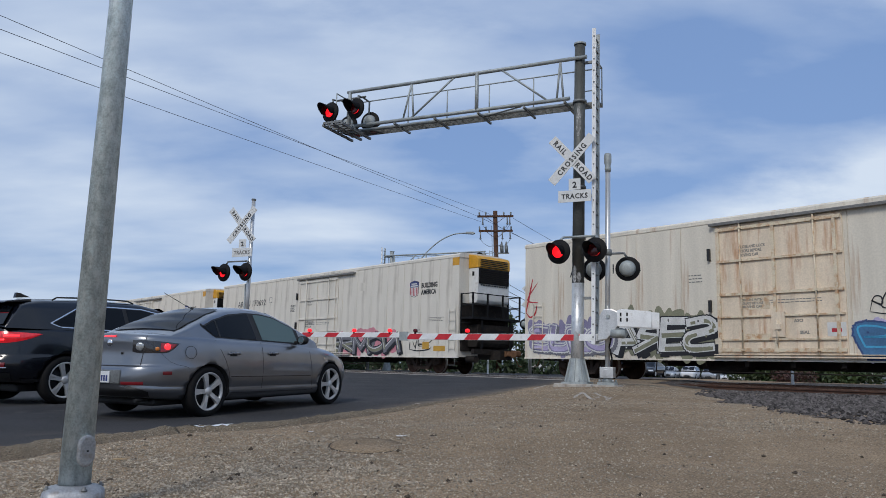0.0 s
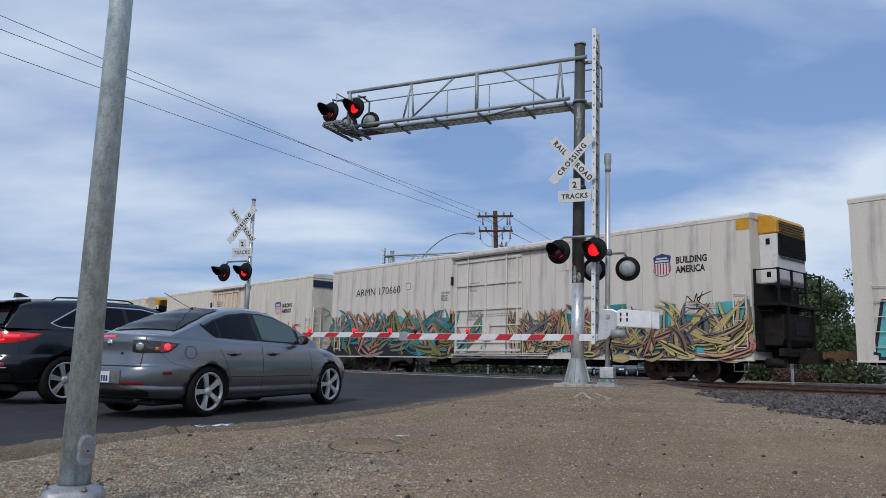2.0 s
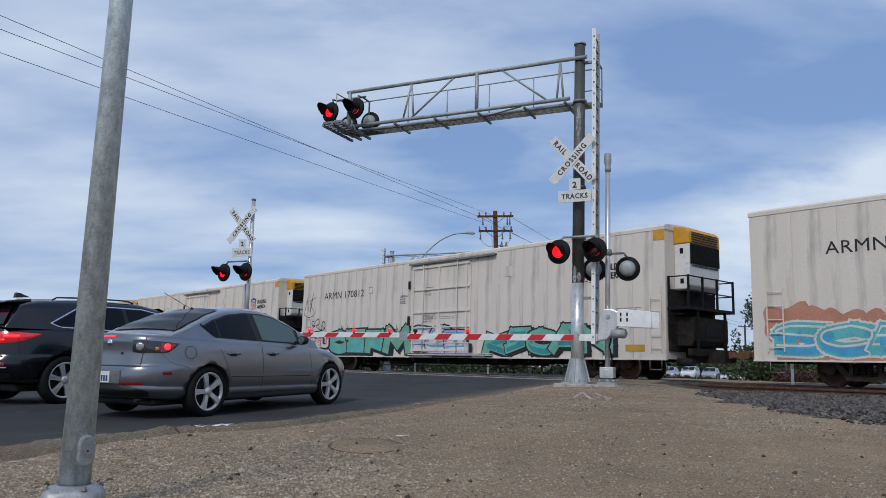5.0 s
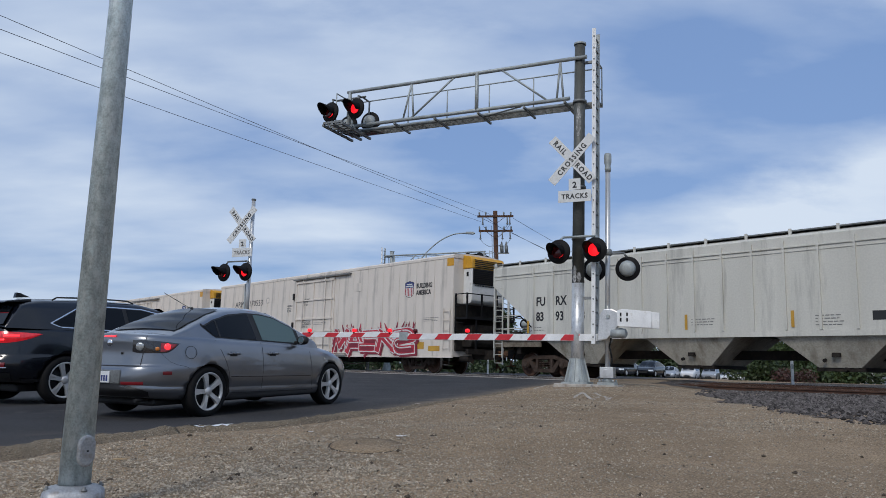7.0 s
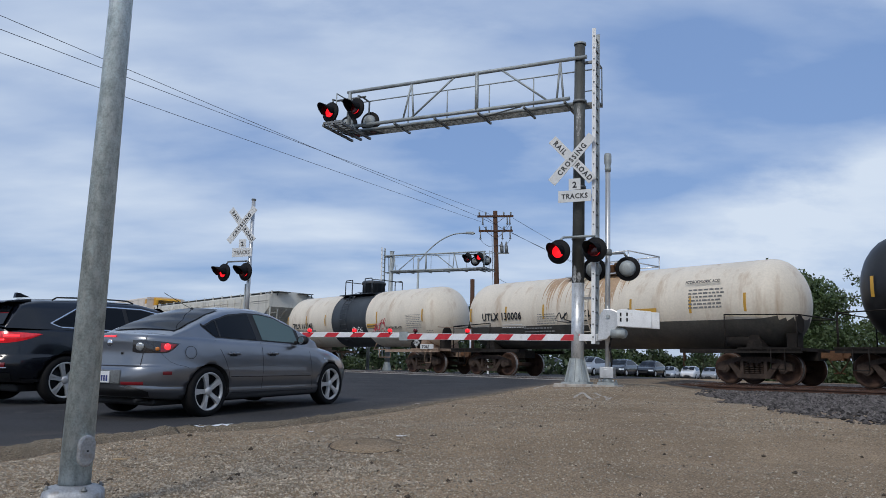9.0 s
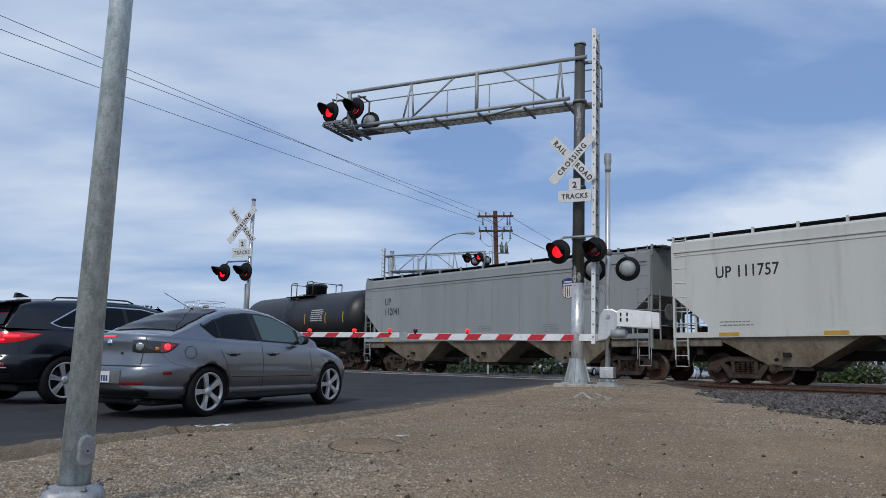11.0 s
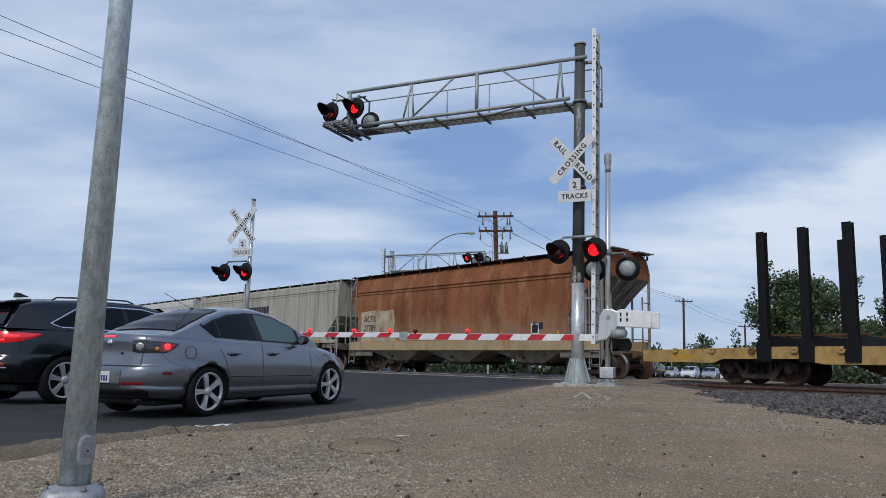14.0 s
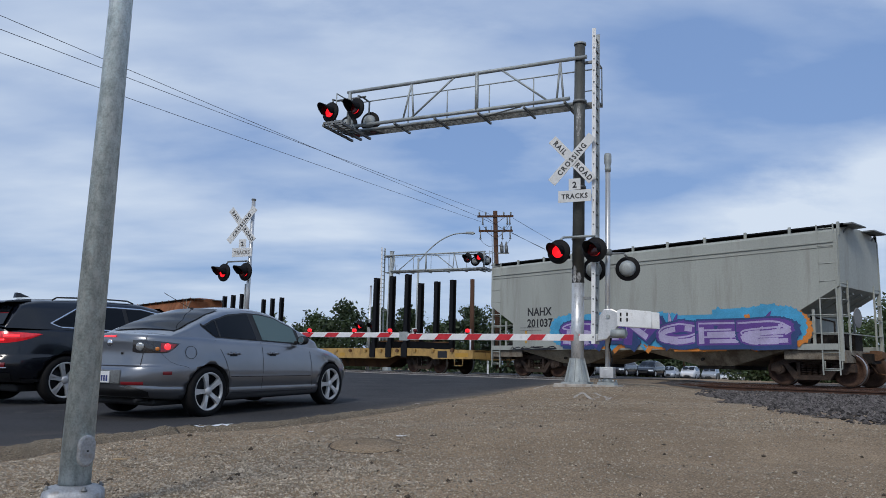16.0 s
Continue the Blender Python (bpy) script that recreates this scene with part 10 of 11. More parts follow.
    part("exhaust_pipe", bm, "trim", car)
    bm = empty_bm()
    box(bm, -1.9, 1.6, -0.55, 0.55, 0.16, 0.25)
    part("underbody", bm, "trim", car, bevel=0.03)
    return car


SUV = Shape(
    stations=[-2.46, -2.44, -2.38, -2.28, -2.1, -1.9, -1.7, -1.5, -1.2, -0.8, -0.4, 0, 0.4, 0.8, 1.2, 1.5, 1.8, 2.05, 2.2, 2.3, 2.36],
    width=((-2.46, 0.78), (-2.38, 0.87), (-2.1, 0.93), (-1.5, 0.955), (0, 0.96), (1.4, 0.955), (1.9, 0.90), (2.2, 0.76), (2.36, 0.56)),
    bottom=((-2.46, 0.48), (-2.38, 0.36), (-1.9, 0.28), (0, 0.25), (1.9, 0.26), (2.36, 0.40)),
    shoulder=((-2.46, 1.10), (-2.3, 1.17), (-1.5, 1.16), (0, 1.10), (1.0, 1.06), (1.7, 0.98), (2.2, 0.85), (2.36, 0.72)),
    deck=((-2.46, 1.12), (-2.3, 1.21), (0, 1.16), (1.0, 1.13), (1.5, 1.10), (2.0, 1.00), (2.36, 0.76)),
    roof=((-2.42, 1.17), (-2.36, 1.30), (-2.22, 1.50), (-2.08, 1.60), (-1.7, 1.64), (-0.7, 1.68), (0.1, 1.67), (0.5, 1.60), (0.9, 1.42), (1.3, 1.18), (1.45, 1.08)),
    cabin=(-2.42, 1.38), roof_top=1.68, roof_half=0.62)


NEAR_SUV = Hull(
    half=0.965, nr=4.6, nf=4.0,
    rear=((0.30, -2.20), (0.40, -2.34), (0.50, -2.43), (0.60, -2.45), (0.70, -2.44), (0.745, -2.42), (0.76, -2.36), (0.95, -2.34), (1.06, -2.35), (1.16, -2.33), (1.22, -2.30)),
    front=((0.25, 2.10), (0.40, 2.24), (0.60, 2.28), (0.80, 2.22), (0.95, 2.10)),
    bottom=((-2.4, 0.38), (-1.9, 0.30), (-1.4, 0.27), (1.4, 0.26), (1.9, 0.28), (2.25, 0.34)),
    shoulder=((-2.4, 1.19), (-1.5, 1.17), (0, 1.11), (1.0, 1.06), (1.6, 0.99), (2.1, 0.86), (2.28, 0.80)),
    deck=((-2.4, 1.20), (-1.5, 1.20), (0, 1.16), (1.0, 1.13), (1.6, 1.07), (2.1, 0.93), (2.28, 0.82)),
    prof=((0.0, 0.92), (0.08, 0.965), (0.25, 0.995), (0.45, 1.0), (0.65, 0.99), (0.80, 0.975), (0.92, 0.955), (1.0, 0.925)),
    width=((-2.36, 0.74), (-2.1, 0.84), (-1.8, 0.90), (-1.3, 0.945), (0.0, 0.965), (1.4, 0.945)),
    roof=((-2.30, 1.19), (-2.24, 1.30), (-2.12, 1.48), (-2.02, 1.575), (-1.7, 1.625), (-0.7, 1.665), (0.1, 1.655), (0.5, 1.585), (0.9, 1.41), (1.3, 1.18), (1.45, 1.08)),
    cabin=(-2.30, 1.38), roof_top=1.68, roof_half=0.62)
NEAR_SUV.mid = -1.3


def suv(m, material="car_black", label="black sport utility vehicle waiting beside the sedan", detail=True):
    sh = NEAR_SUV
    flat = lambda v: (lambda t: v)
    car = thing("suv_car", m, label, "car")
    ax, r, ar = (-1.41, 1.41), 0.375, 0.415
    cut_body(sh, car, material, ax, r, ar, 0.64)
    bm = empty_bm()
    cabin_shell(sh, bm)
    part("roof", bm, material, car)
    add_wheels(car, ax, 0.825, wheel_meshes(r, 0.24, 6, True, "suv"), r)
    for s in (-1, 1):
        lo = lambda x: lerp(sh.shoulder, x) + 0.045 + 0.4 * max(0.0, -1.5 - x)
        hi = lambda x: max(lerp(sh.shoulder, x) + 0.05, min(lerp(sh.roof, x) - 0.10, lerp(sh.shoulder, x) + 0.10 + 0.55 * (x + 1.62)))
        bm = empty_bm()
        side_patch(bm, sh.y_cabin, -1.67, 1.08, lambda x: lo(x) - 0.018, lambda x: hi(x) + 0.018, s, 0.004, 40)
        part("chrome_surround", bm, "chrome", car)
        bm = empty_bm()
        side_patch(bm, sh.y_cabin, -1.63, 1.02, lo, hi, s, 0.007, 40)
        part("window_frame", bm, "trim", car)
        for x0, x1 in ((-1.60, -1.20), (-1.14, -0.30), (-0.22, 0.90)):
            bm = empty_bm()
            side_patch(bm, sh.y_cabin, x0, x1, lambda x: lo(x) + 0.01, lambda x: hi(x) - 0.012, s, 0.010, 16)
            part("side_window", bm, "window", car)
        seam(car, sh, [(-0.28, 0.30 + 0.08 * k) for k in range(10)], s)
        seam(car, sh, [(-1.05, 0.40), (-1.0, 0.55), (-1.02, 0.75), (-1.15, 0.95), (-1.25, 1.12)], s)
        bm = empty_bm()
        side_patch(bm, sh.y_side, -0.95, 0.95, lambda x: lerp(sh.bottom, x) + 0.0, lambda x: lerp(sh.bottom, x) + 0.10, s, 0.004, 30, 2)
        if detail:
            part("lower_cladding", bm, "trim", car)
        else:
            bm.free()
        bm = empty_bm()
        tube(bm, [(-1.50, s * 0.56, 1.645), (-1.42, s * 0.56, 1.690), (-0.8, s * 0.56, 1.712), (-0.1, s * 0.56, 1.705), (0.02, s * 0.56, 1.665)], 0.013, 8)
        part("roof_rail", bm, "trim", car)
        # tail lamps: long red wedges running round the corner
        top = lambda t: 1.125 - 0.0004 * max(0.0, abs(t) - 30) ** 1.3
        low = lambda t: min(top(t) - 0.004, 0.945 + 0.00016 * max(0.0, abs(t) - 30) ** 2)
        bm = empty_bm()
        tail_patch(bm, sh, -s * 18, -s * 60, low, top, 0.010, 26, 5, 0.012)
        lamp = part("tail_lamp", bm, "tail_glow", car, "long red tail lamp, lit")
        bm = empty_bm()
        tail_patch(bm, sh, -s * 19, -s * 34, flat(0.985), flat(1.01), 0.022, 12, 3, 0.006)
        part("brake_light", bm, "tail_lit", lamp)
        bm = empty_bm()
        tail_patch(bm, sh, -s * 33, -s * 44, flat(1.045), flat(1.075), 0.020, 10, 3, 0.006)
        part("brake_light", bm, "tail_lit", lamp)
        bm = empty_bm()
        tail_patch(bm, sh, -s * 24, -s * 37, flat(0.585), flat(0.655), 0.010, 8, 3, 0.01)
        part("rear_reflector", bm, "reflector", car)
        bm = empty_bm()
        tail_patch(bm, sh, -s * 23, -s * 38, flat(0.566), flat(0.582), 0.014, 8, 2, 0.006)
        part("chrome_strip", bm, "chrome", car)
        bm = empty_bm()
        tail_patch(bm, sh, -s * 46, -s * 60, flat(0.36), flat(0.40), 0.006, 6, 2)
        part("corner_seam", bm, "trim", car)
        bm = empty_bm()
        lathe(bm, [(0.02, -0.12), (0.08, -0.10), (0.10, 0.0), (0.08, 0.10), (0.02, 0.12)], 14, "Y", at=(0.72, s * 1.04, 1.17))
        part("door_mirror", bm, material, car)
        bm = empty_bm()
        side_patch(bm, sh.y_side, 1.95, 2.28, lambda x: 0.78, lambda x: max(0.80, lerp(sh.shoulder, x) - 0.03), s, 0.006, 8, 3)
        part("head_lamp", bm, "head_lamp", car)
        for x in (-0.95, 0.15):
            bm = empty_bm()
            y = sh.y_side(x, 0.95) + 0.02
            box(bm, x, x + 0.22, min(s * (y - 0.012), s * (y + 0.014)), max(s * (y - 0.012), s * (y + 0.014)), 0.94, 0.97)
            part("door_handle", bm, material, car)
    bm = empty_bm()
    vs = []
    for (x, z, y) in ((-2.300, 1.235, 0.66), (-2.225, 1.37, 0.63), (-2.115, 1.53, 0.57)):
        vs.append([bm.verts.new((x - 0.012, y * k, z)) for k in (-1, -0.5, 0, 0.5, 1)])
    for a, b in zip(vs, vs[1:]):
        for i in range(4):
            bm.faces.new((a[i], a[i + 1], b[i + 1], b[i])).smooth = True
    part("rear_window", bm, "window", car)
    bm = empty_bm()
    prism(bm, [(-2.27, 1.565), (-2.24, 1.595), (-1.85, 1.645), (-1.85, 1.60)], -0.58, 0.58)
    sp = part("roof_spoiler", bm, material, car, bevel=0.01)
    bm = empty_bm()
    box(bm, -2.275, -2.262, -0.32, 0.32, 1.567, 1.590)
    part("high_brake_light", bm, "tail_lit", sp)
    bm = empty_bm()
    tail_patch(bm, sh, -40, 40, flat(0.36), flat(0.50), 0.006, 20, 4)
    part("lower_valance", bm, "trim", car)
    bm = empty_bm()
    tail_patch(bm, sh, -16, 16, flat(0.80), flat(0.98), 0.006, 10, 4)
    part("plate_recess", bm, "trim", car)
    bm = empty_bm()
    tail_patch(bm, sh, -20, 20, flat(1.0), flat(1.03), 0.012, 12, 2, 0.006)
    part("chrome_strip", bm, "chrome", car)
    bm = empty_bm()
    tail_patch(bm, sh, -34, 34, flat(0.748), flat(0.757), 0.006, 20, 1)
    part("hatch_joint", bm, "trim", car)
    bm = empty_bm()
    box(bm, -2.0, 1.7, -0.6, 0.6, 0.20, 0.32)
    part("underbody", bm, "trim", car, bevel=0.03)
    bm = empty_bm()
    top_patch(bm, lambda x: lerp(sh.roof, x) + 0.022, 0.55, 1.28, lambda x: -0.62, lambda x: 0.62, 0.012, 10, 6)
    part("windscreen", bm, "window", car)
    bm = empty_bm()
    prism(bm, [(-1.55, 1.70), (-1.72, 1.76), (-1.78, 1.765), (-1.80, 1.68)], -0.03, 0.03)
    part("shark_fin", bm, material, car)
    return car


def on_slope(x, y, heading):
    """Set a car on the road's slope: x forward along the heading (degrees right of straight ahead)."""
    d = Vector((math.sin(radians(heading)), math.cos(radians(heading)), 0))
    a, b = road_z(x - d.x * 1.3, y - d.y * 1.3), road_z(x + d.x * 1.3, y + d.y * 1.3)
    pitch = math.degrees(math.atan2(b - a, 2.6))
    return pose(x, y, (a + b) / 2 + 0.002, 0, 0, 90 - heading) @ pose(0, 0, 0, 0, -pitch, 0)


SED_AZ = 28.0
sd = Vector((math.sin(radians(SED_AZ)), math.cos(radians(SED_AZ)), 0))
sn = Vector((sd.y, -sd.x, 0))
pc = Vector((-3.0, 9.85, 0)) + sd * 1.32 - sn * 0.80
sedan(on_slope(pc.x, pc.y, SED_AZ))
SUV_AZ = 31.0
ud = Vector((math.sin(radians(SUV_AZ)), math.cos(radians(SUV_AZ)), 0))
un = Vector((ud.y, -ud.x, 0))
pu = Vector((-6.0, 12.25, 0)) + ud * 1.41 - un * 0.85
suv(on_slope(pu.x, pu.y, SUV_AZ))

# ---------------------------------------------------------------- plants
M["leaf_dark"] = mat("dark_leaf", (0.030, 0.050, 0.016), 0.6, vary=0.35, scale=0.9, fine=5, bump=0.0)
M["leaf_red"] = mat("reddish_leaf", (0.075, 0.035, 0.028), 0.6, vary=0.35, scale=0.9, fine=5, bump=0.0)


def leaves(name, clumps, count, size, seed, material, parent=None):
    """Many small leaves scattered through clumps (x, y, z, rx, ry, rz), denser towards their surface."""
    rng = np.random.default_rng(seed)
    cl = np.array(clumps, float)
    vol = cl[:, 3] * cl[:, 4] * cl[:, 5]
    pick = rng.choice(len(cl), count, p=vol / vol.sum())
    d = rng.normal(size=(count, 3))
    d /= np.linalg.norm(d, axis=1)[:, None]
    rad = rng.random(count) ** 0.45
    wob = 1 + 0.22 * np.sin(d[:, 0] * 5 + pick) * np.cos(d[:, 1] * 4 + 2 * pick)
    c = cl[pick, :3] + d * cl[pick, 3:] * (rad * wob)[:, None]
    a = rng.normal(size=(count, 3)); a /= np.linalg.norm(a, axis=1)[:, None]
    b = np.cross(a, rng.normal(size=(count, 3))); b /= np.linalg.norm(b, axis=1)[:, None]
    s = size * rng.uniform(0.6, 1.35, count)[:, None]
    v = np.stack([c - a * s, c + b * s * 0.5, c + a * s, c - b * s * 0.5], axis=1).reshape(-1, 3)
    f = np.arange(count * 4).reshape(-1, 4)
    me = bpy.data.meshes.new(name)
    me.from_pydata(v.tolist(), [], f.tolist())
    me.materials.append(M[material])
    ob = new(name, me)
    ob.parent = parent
    return ob


def tree(x, y, height, spread, seed, label, count=5000, leaf=0.12, trunk=0.16, low=0.25, material="leaf"):
    rnd = random.Random(seed)
    z0 = road_z(x, y) - 0.1
    th = thing("tree", pose(x, y, z0), label, "tree", "trees")
    bm = empty_bm()
    top = height * 0.55
    n = 6
    px, py = 0.0, 0.0
    for i in range(n):
        qx, qy = px + rnd.uniform(-0.08, 0.08), py + rnd.uniform(-0.08, 0.08)
        cyl(bm, (px, py, top * i / n), (qx, qy, top * (i + 1) / n), trunk * (1 - 0.7 * i / n), 10, trunk * (1 - 0.7 * (i + 1) / n), caps=False)
        px, py = qx, qy
    part("trunk", bm, "bark", th)
    clumps = []
    k = 16
    for i in range(k):
        a = 2 * math.pi * i / k * 2.4 + rnd.random()
        h = height * (low + (0.9 - low) * (i + 0.5) / k)
        rr = spread * (math.sin(math.pi * min(0.98, 0.18 + 0.8 * (i + 0.5) / k)) ** 0.8) * rnd.uniform(0.55, 0.95) * 0.72
        cx, cy = rr * math.cos(a), rr * math.sin(a)
        sz = spread * rnd.uniform(0.22, 0.40)
        clumps.append((cx, cy, h, sz, sz, sz * rnd.uniform(0.6, 0.9)))
        bm = empty_bm()
        z1 = min(top, h * 0.6)
        cyl(bm, (0, 0, z1 * 0.8), (cx * 0.6, cy * 0.6, (z1 + h) / 2), trunk * 0.32, 6, trunk * 0.2)
        cyl(bm, (cx * 0.6, cy * 0.6, (z1 + h) / 2), (cx, cy, h), trunk * 0.2, 6, trunk * 0.07)
        part("limb", bm, "bark", th)
        # shoots that stick out of the outline
        for j in range(2):
            b = a + rnd.uniform(-0.8, 0.8)
            ln = sz * rnd.uniform(0.9, 1.45)
            clumps.append((cx + ln * math.cos(b) * 0.8, cy + ln * math.sin(b) * 0.8, h + ln * rnd.uniform(0.2, 0.8), sz * 0.22, sz * 0.22, sz * 0.32))
    clumps.append((0, 0, height * 0.86, spread * 0.3, spread * 0.3, height * 0.10))
    clumps.append((0, 0, height * 0.55, spread * 0.5, spread * 0.5, height * 0.28))
    leaves("crown", clumps, count, leaf, seed, material, th)
    return th


def bush(name, x0, y0, x1, y1, w, h, seed, label, count, leaf, material="leaf_dark"):
    """A rough hedge along a line."""
    rnd = random.Random(seed)
    n = max(3, int(math.hypot(x1 - x0, y1 - y0) / (w * 0.8)))
    cl = []
    for i in range(n + 1):
        t = i / n
        x, y = x0 + (x1 - x0) * t + rnd.uniform(-0.3, 0.3) * w, y0 + (y1 - y0) * t + rnd.uniform(-0.3, 0.3) * w
        hh = h * rnd.uniform(0.6, 1.05)
        cl.append((x, y, road_z(x, y) + hh * 0.45, w * 0.75, w * 0.75, hh * 0.55))
    ob = leaves(name, cl, count, leaf, seed, material)
    return tagged(ob, label, "plants", kind="stuff")


tree(21.6, 45.0, 6.6, 4.9, 4, "broad green leafy tree beyond the tracks", 30000, 0.11, 0.20, 0.08)
tree(31.5, 52.0, 6.0, 3.4, 9, "broad green leafy tree beyond the tracks", 7000, 0.14)
for i, (x, y, h, sp) in enumerate(((-15.5, 66, 5.4, 3.4), (-11.5, 70, 5.8, 3.4), (-8.2, 64, 6.0, 3.2), (-5.6, 66, 7.0, 3.0), (-3.0, 68, 6.4, 3.0), (-0.6, 70, 5.6, 3.4), (2.6, 66, 6.9, 3.4), (5.4, 70, 6.4, 3.4), (8.2, 63, 6.4, 2.8), (0.6, 76, 5.4, 3.6), (-14, 78, 5.8, 4),
                                   (-22, 72, 5.6, 3.4), (-30, 76, 6.0, 3.6), (-40, 82, 6.4, 4.0), (-52, 90, 6.4, 4.2))):
    tree(x, y, h * (0.80 + 0.16 * (i * 7 % 5) / 4), sp * 0.92, 20 + i, "leafy green tree in the row beyond the crossing", 4200, 0.17, 0.14, 0.10, "leaf" if i % 2 else "leaf_dark")
for i, (x, y, h, sp) in enumerate(((27.5, 120, 6.6, 3.0), (40.5, 118, 7.6, 3.4), (22, 100, 4.2, 2.6), (60, 120, 6.5, 4), (75, 110, 6.0, 4.5))):
    tree(x, y, h, sp, 60 + i, "small distant tree with thin crown", 1200, 0.26, 0.14, 0.15, "leaf")
bush("hedge", -70, 62, 9, 58, 2.0, 1.6, 3, "rough dark green hedge beyond the road", 9000, 0.20)
bush("hedge", 16, 41, 38, 40, 1.3, 1.5, 5, "green shrubs beside the tracks", 9000, 0.12, "leaf")
bush("shrub", 17.0, 38.6, 18.2, 38.3, 0.6, 0.8, 6, "reddish brown shrub beside the tracks", 900, 0.07, "leaf_red")
bush("hedge", 20, 150, 110, 128, 3.6, 4.4, 7, "distant dark green tree line", 15000, 0.40)
bush("hedge", 6, 142, 66, 128, 3.0, 3.3, 17, "distant dark green tree line", 13000, 0.34)
bush("hedge", 22, 136, 62, 130, 3.0, 5.6, 27, "distant dark green tree line", 16000, 0.42)
bush("hedge", -9.5, 47.5, -5.0, 49, 0.9, 1.0, 8, "low green hedge at the crossing's corner", 2600, 0.10, "leaf")
bush("weeds", -1.5, 44.0, 2.5, 45.5, 0.5, 0.7, 12, "green weeds beside the tracks", 1000, 0.08, "leaf")


def marker_post(x, y, h):
    th = thing("marker_post", pose(x, y, ground_z(x, y) - 0.05), "slim white marker post beside the tracks", "post", "marker posts")
    bm = empty_bm()
    box(bm, -0.05, 0.05, -0.02, 0.02, 0.0, h)
    part("post", bm, "white_paint", th, bevel=0.006)
    bm = empty_bm()
    box(bm, -0.04, 0.04, -0.025, -0.021, h - 0.28, h - 0.12)
    part("reflector", bm, "galv", th)


for x, y, h in ((12.6, 27.4, 1.0), (-1.35, 41.0, 0.9), (2.5, 40.2, 0.9)):
    marker_post(x, y, h)


def low_wall():
    th = thing("yard_wall", pose(31.0, 56.0, 0.25, 0, 0, -8), "low white yard wall with a pipe fence before it", "wall")
    bm = empty_bm()
    box(bm, 0, 14, 0, 0.25, -0.4, 1.35)
    part("wall", bm, "white_paint", th, bevel=0.02)
    bm = empty_bm()
    box(bm, -0.05, 14.05, -0.05, 0.30, 1.352, 1.42)
    part("coping", bm, "concrete", th)
    for k in range(7):
        bm = empty_bm()
        cyl(bm, (0.3 + 2.1 * k, -1.5, -0.4), (0.3 + 2.1 * k, -1.5, 1.15), 0.04, 8)
        part("fence_post", bm, "galv", th)
    for z in (0.55, 1.10):
        bm = empty_bm()
        cyl(bm, (0.3, -1.5, z), (12.9, -1.5, z), 0.025, 6)
        part("fence_rail", bm, "galv", th)


low_wall()

# ---------------------------------------------------------------- poles, wires, street lamp


def utility_pole(x, y, top, label, lean=0.0, arms=2, gear=True):
    z0 = road_z(x, y) - 0.1
    th = thing("utility_pole", pose(x, y, z0, 0, lean, 0), label, "utility pole")
    bm = empty_bm()
    cyl(bm, (0, 0, 0), (0, 0, top), 0.22, 14, 0.17)
    part("shaft", bm, "wood_pole", th)
    for k in range(arms):
        z = top - 0.45 - 1.15 * k
        bm = empty_bm()
        box(bm, -1.4 + 0.08 * k, 1.4 - 0.08 * k, -0.22, -0.10, z - 0.075, z + 0.075)
        for sx in (-1, 1):
            beam(bm, (sx * 0.75, -0.2, z - 0.05), (0.0, -0.2, z - 0.62), 0.05, 0.03)
        arm = part("crossarm", bm, "wood_pole", th)
        for px in (-1.25, -0.75, 0.65, 1.2):
            bm = empty_bm()
            lathe(bm, [(0.03, z + 0.06), (0.07, z + 0.12), (0.045, z + 0.17), (0.08, z + 0.22), (0.05, z + 0.27), (0.075, z + 0.31), (0.02, z + 0.36)], 8, "Z", at=(px, -0.16, 0))
            part("insulator", bm, "galv_dark", arm)
        if gear:
            for px in (-1.0, 0.9, 1.1) if k == 0 else (-1.2, 0.5, 1.1):
                bm = empty_bm()
                cyl(bm, (px, -0.28, z - 0.10), (px, -0.30, z - 0.62), 0.05, 8)
                lathe(bm, [(0.02, z - 0.70), (0.09, z - 0.66), (0.09, z - 0.60), (0.02, z - 0.56)], 8, "Z", at=(px, -0.30, 0))
                part("fuse_cutout", bm, "galv_dark", arm)
                bm = empty_bm()
                tube(bm, [(px, -0.30, z - 0.7), (px * 0.8, -0.32, z - 1.0), (px * 0.45, -0.25, z - 1.25), (0.1, -0.2, z - 1.1)], 0.015, 5)
                part("jumper", bm, "wire", arm)
    if gear:
        for px in (0.45, 0.8):
            bm = empty_bm()
            z = top - 3.0
            lathe(bm, [(0.05, z - 0.3), (0.14, z - 0.28), (0.14, z + 0.22), (0.08, z + 0.28), (0.05, z + 0.55), (0.02, z + 0.56)], 10, "Z", at=(px, -0.1, 0))
            part("transformer", bm, "galv_dark", th)
        bm = empty_bm()
        box(bm, 0, 1.0, -0.16, -0.04, top - 3.4, top - 3.3)
        part("bracket", bm, "galv_dark", th)
        bm = empty_bm()
        cyl(bm, (-0.30, -0.15, 1.0), (-0.30, -0.15, top - 1.2), 0.02, 6)
        part("riser", bm, "wire", th)
    return th


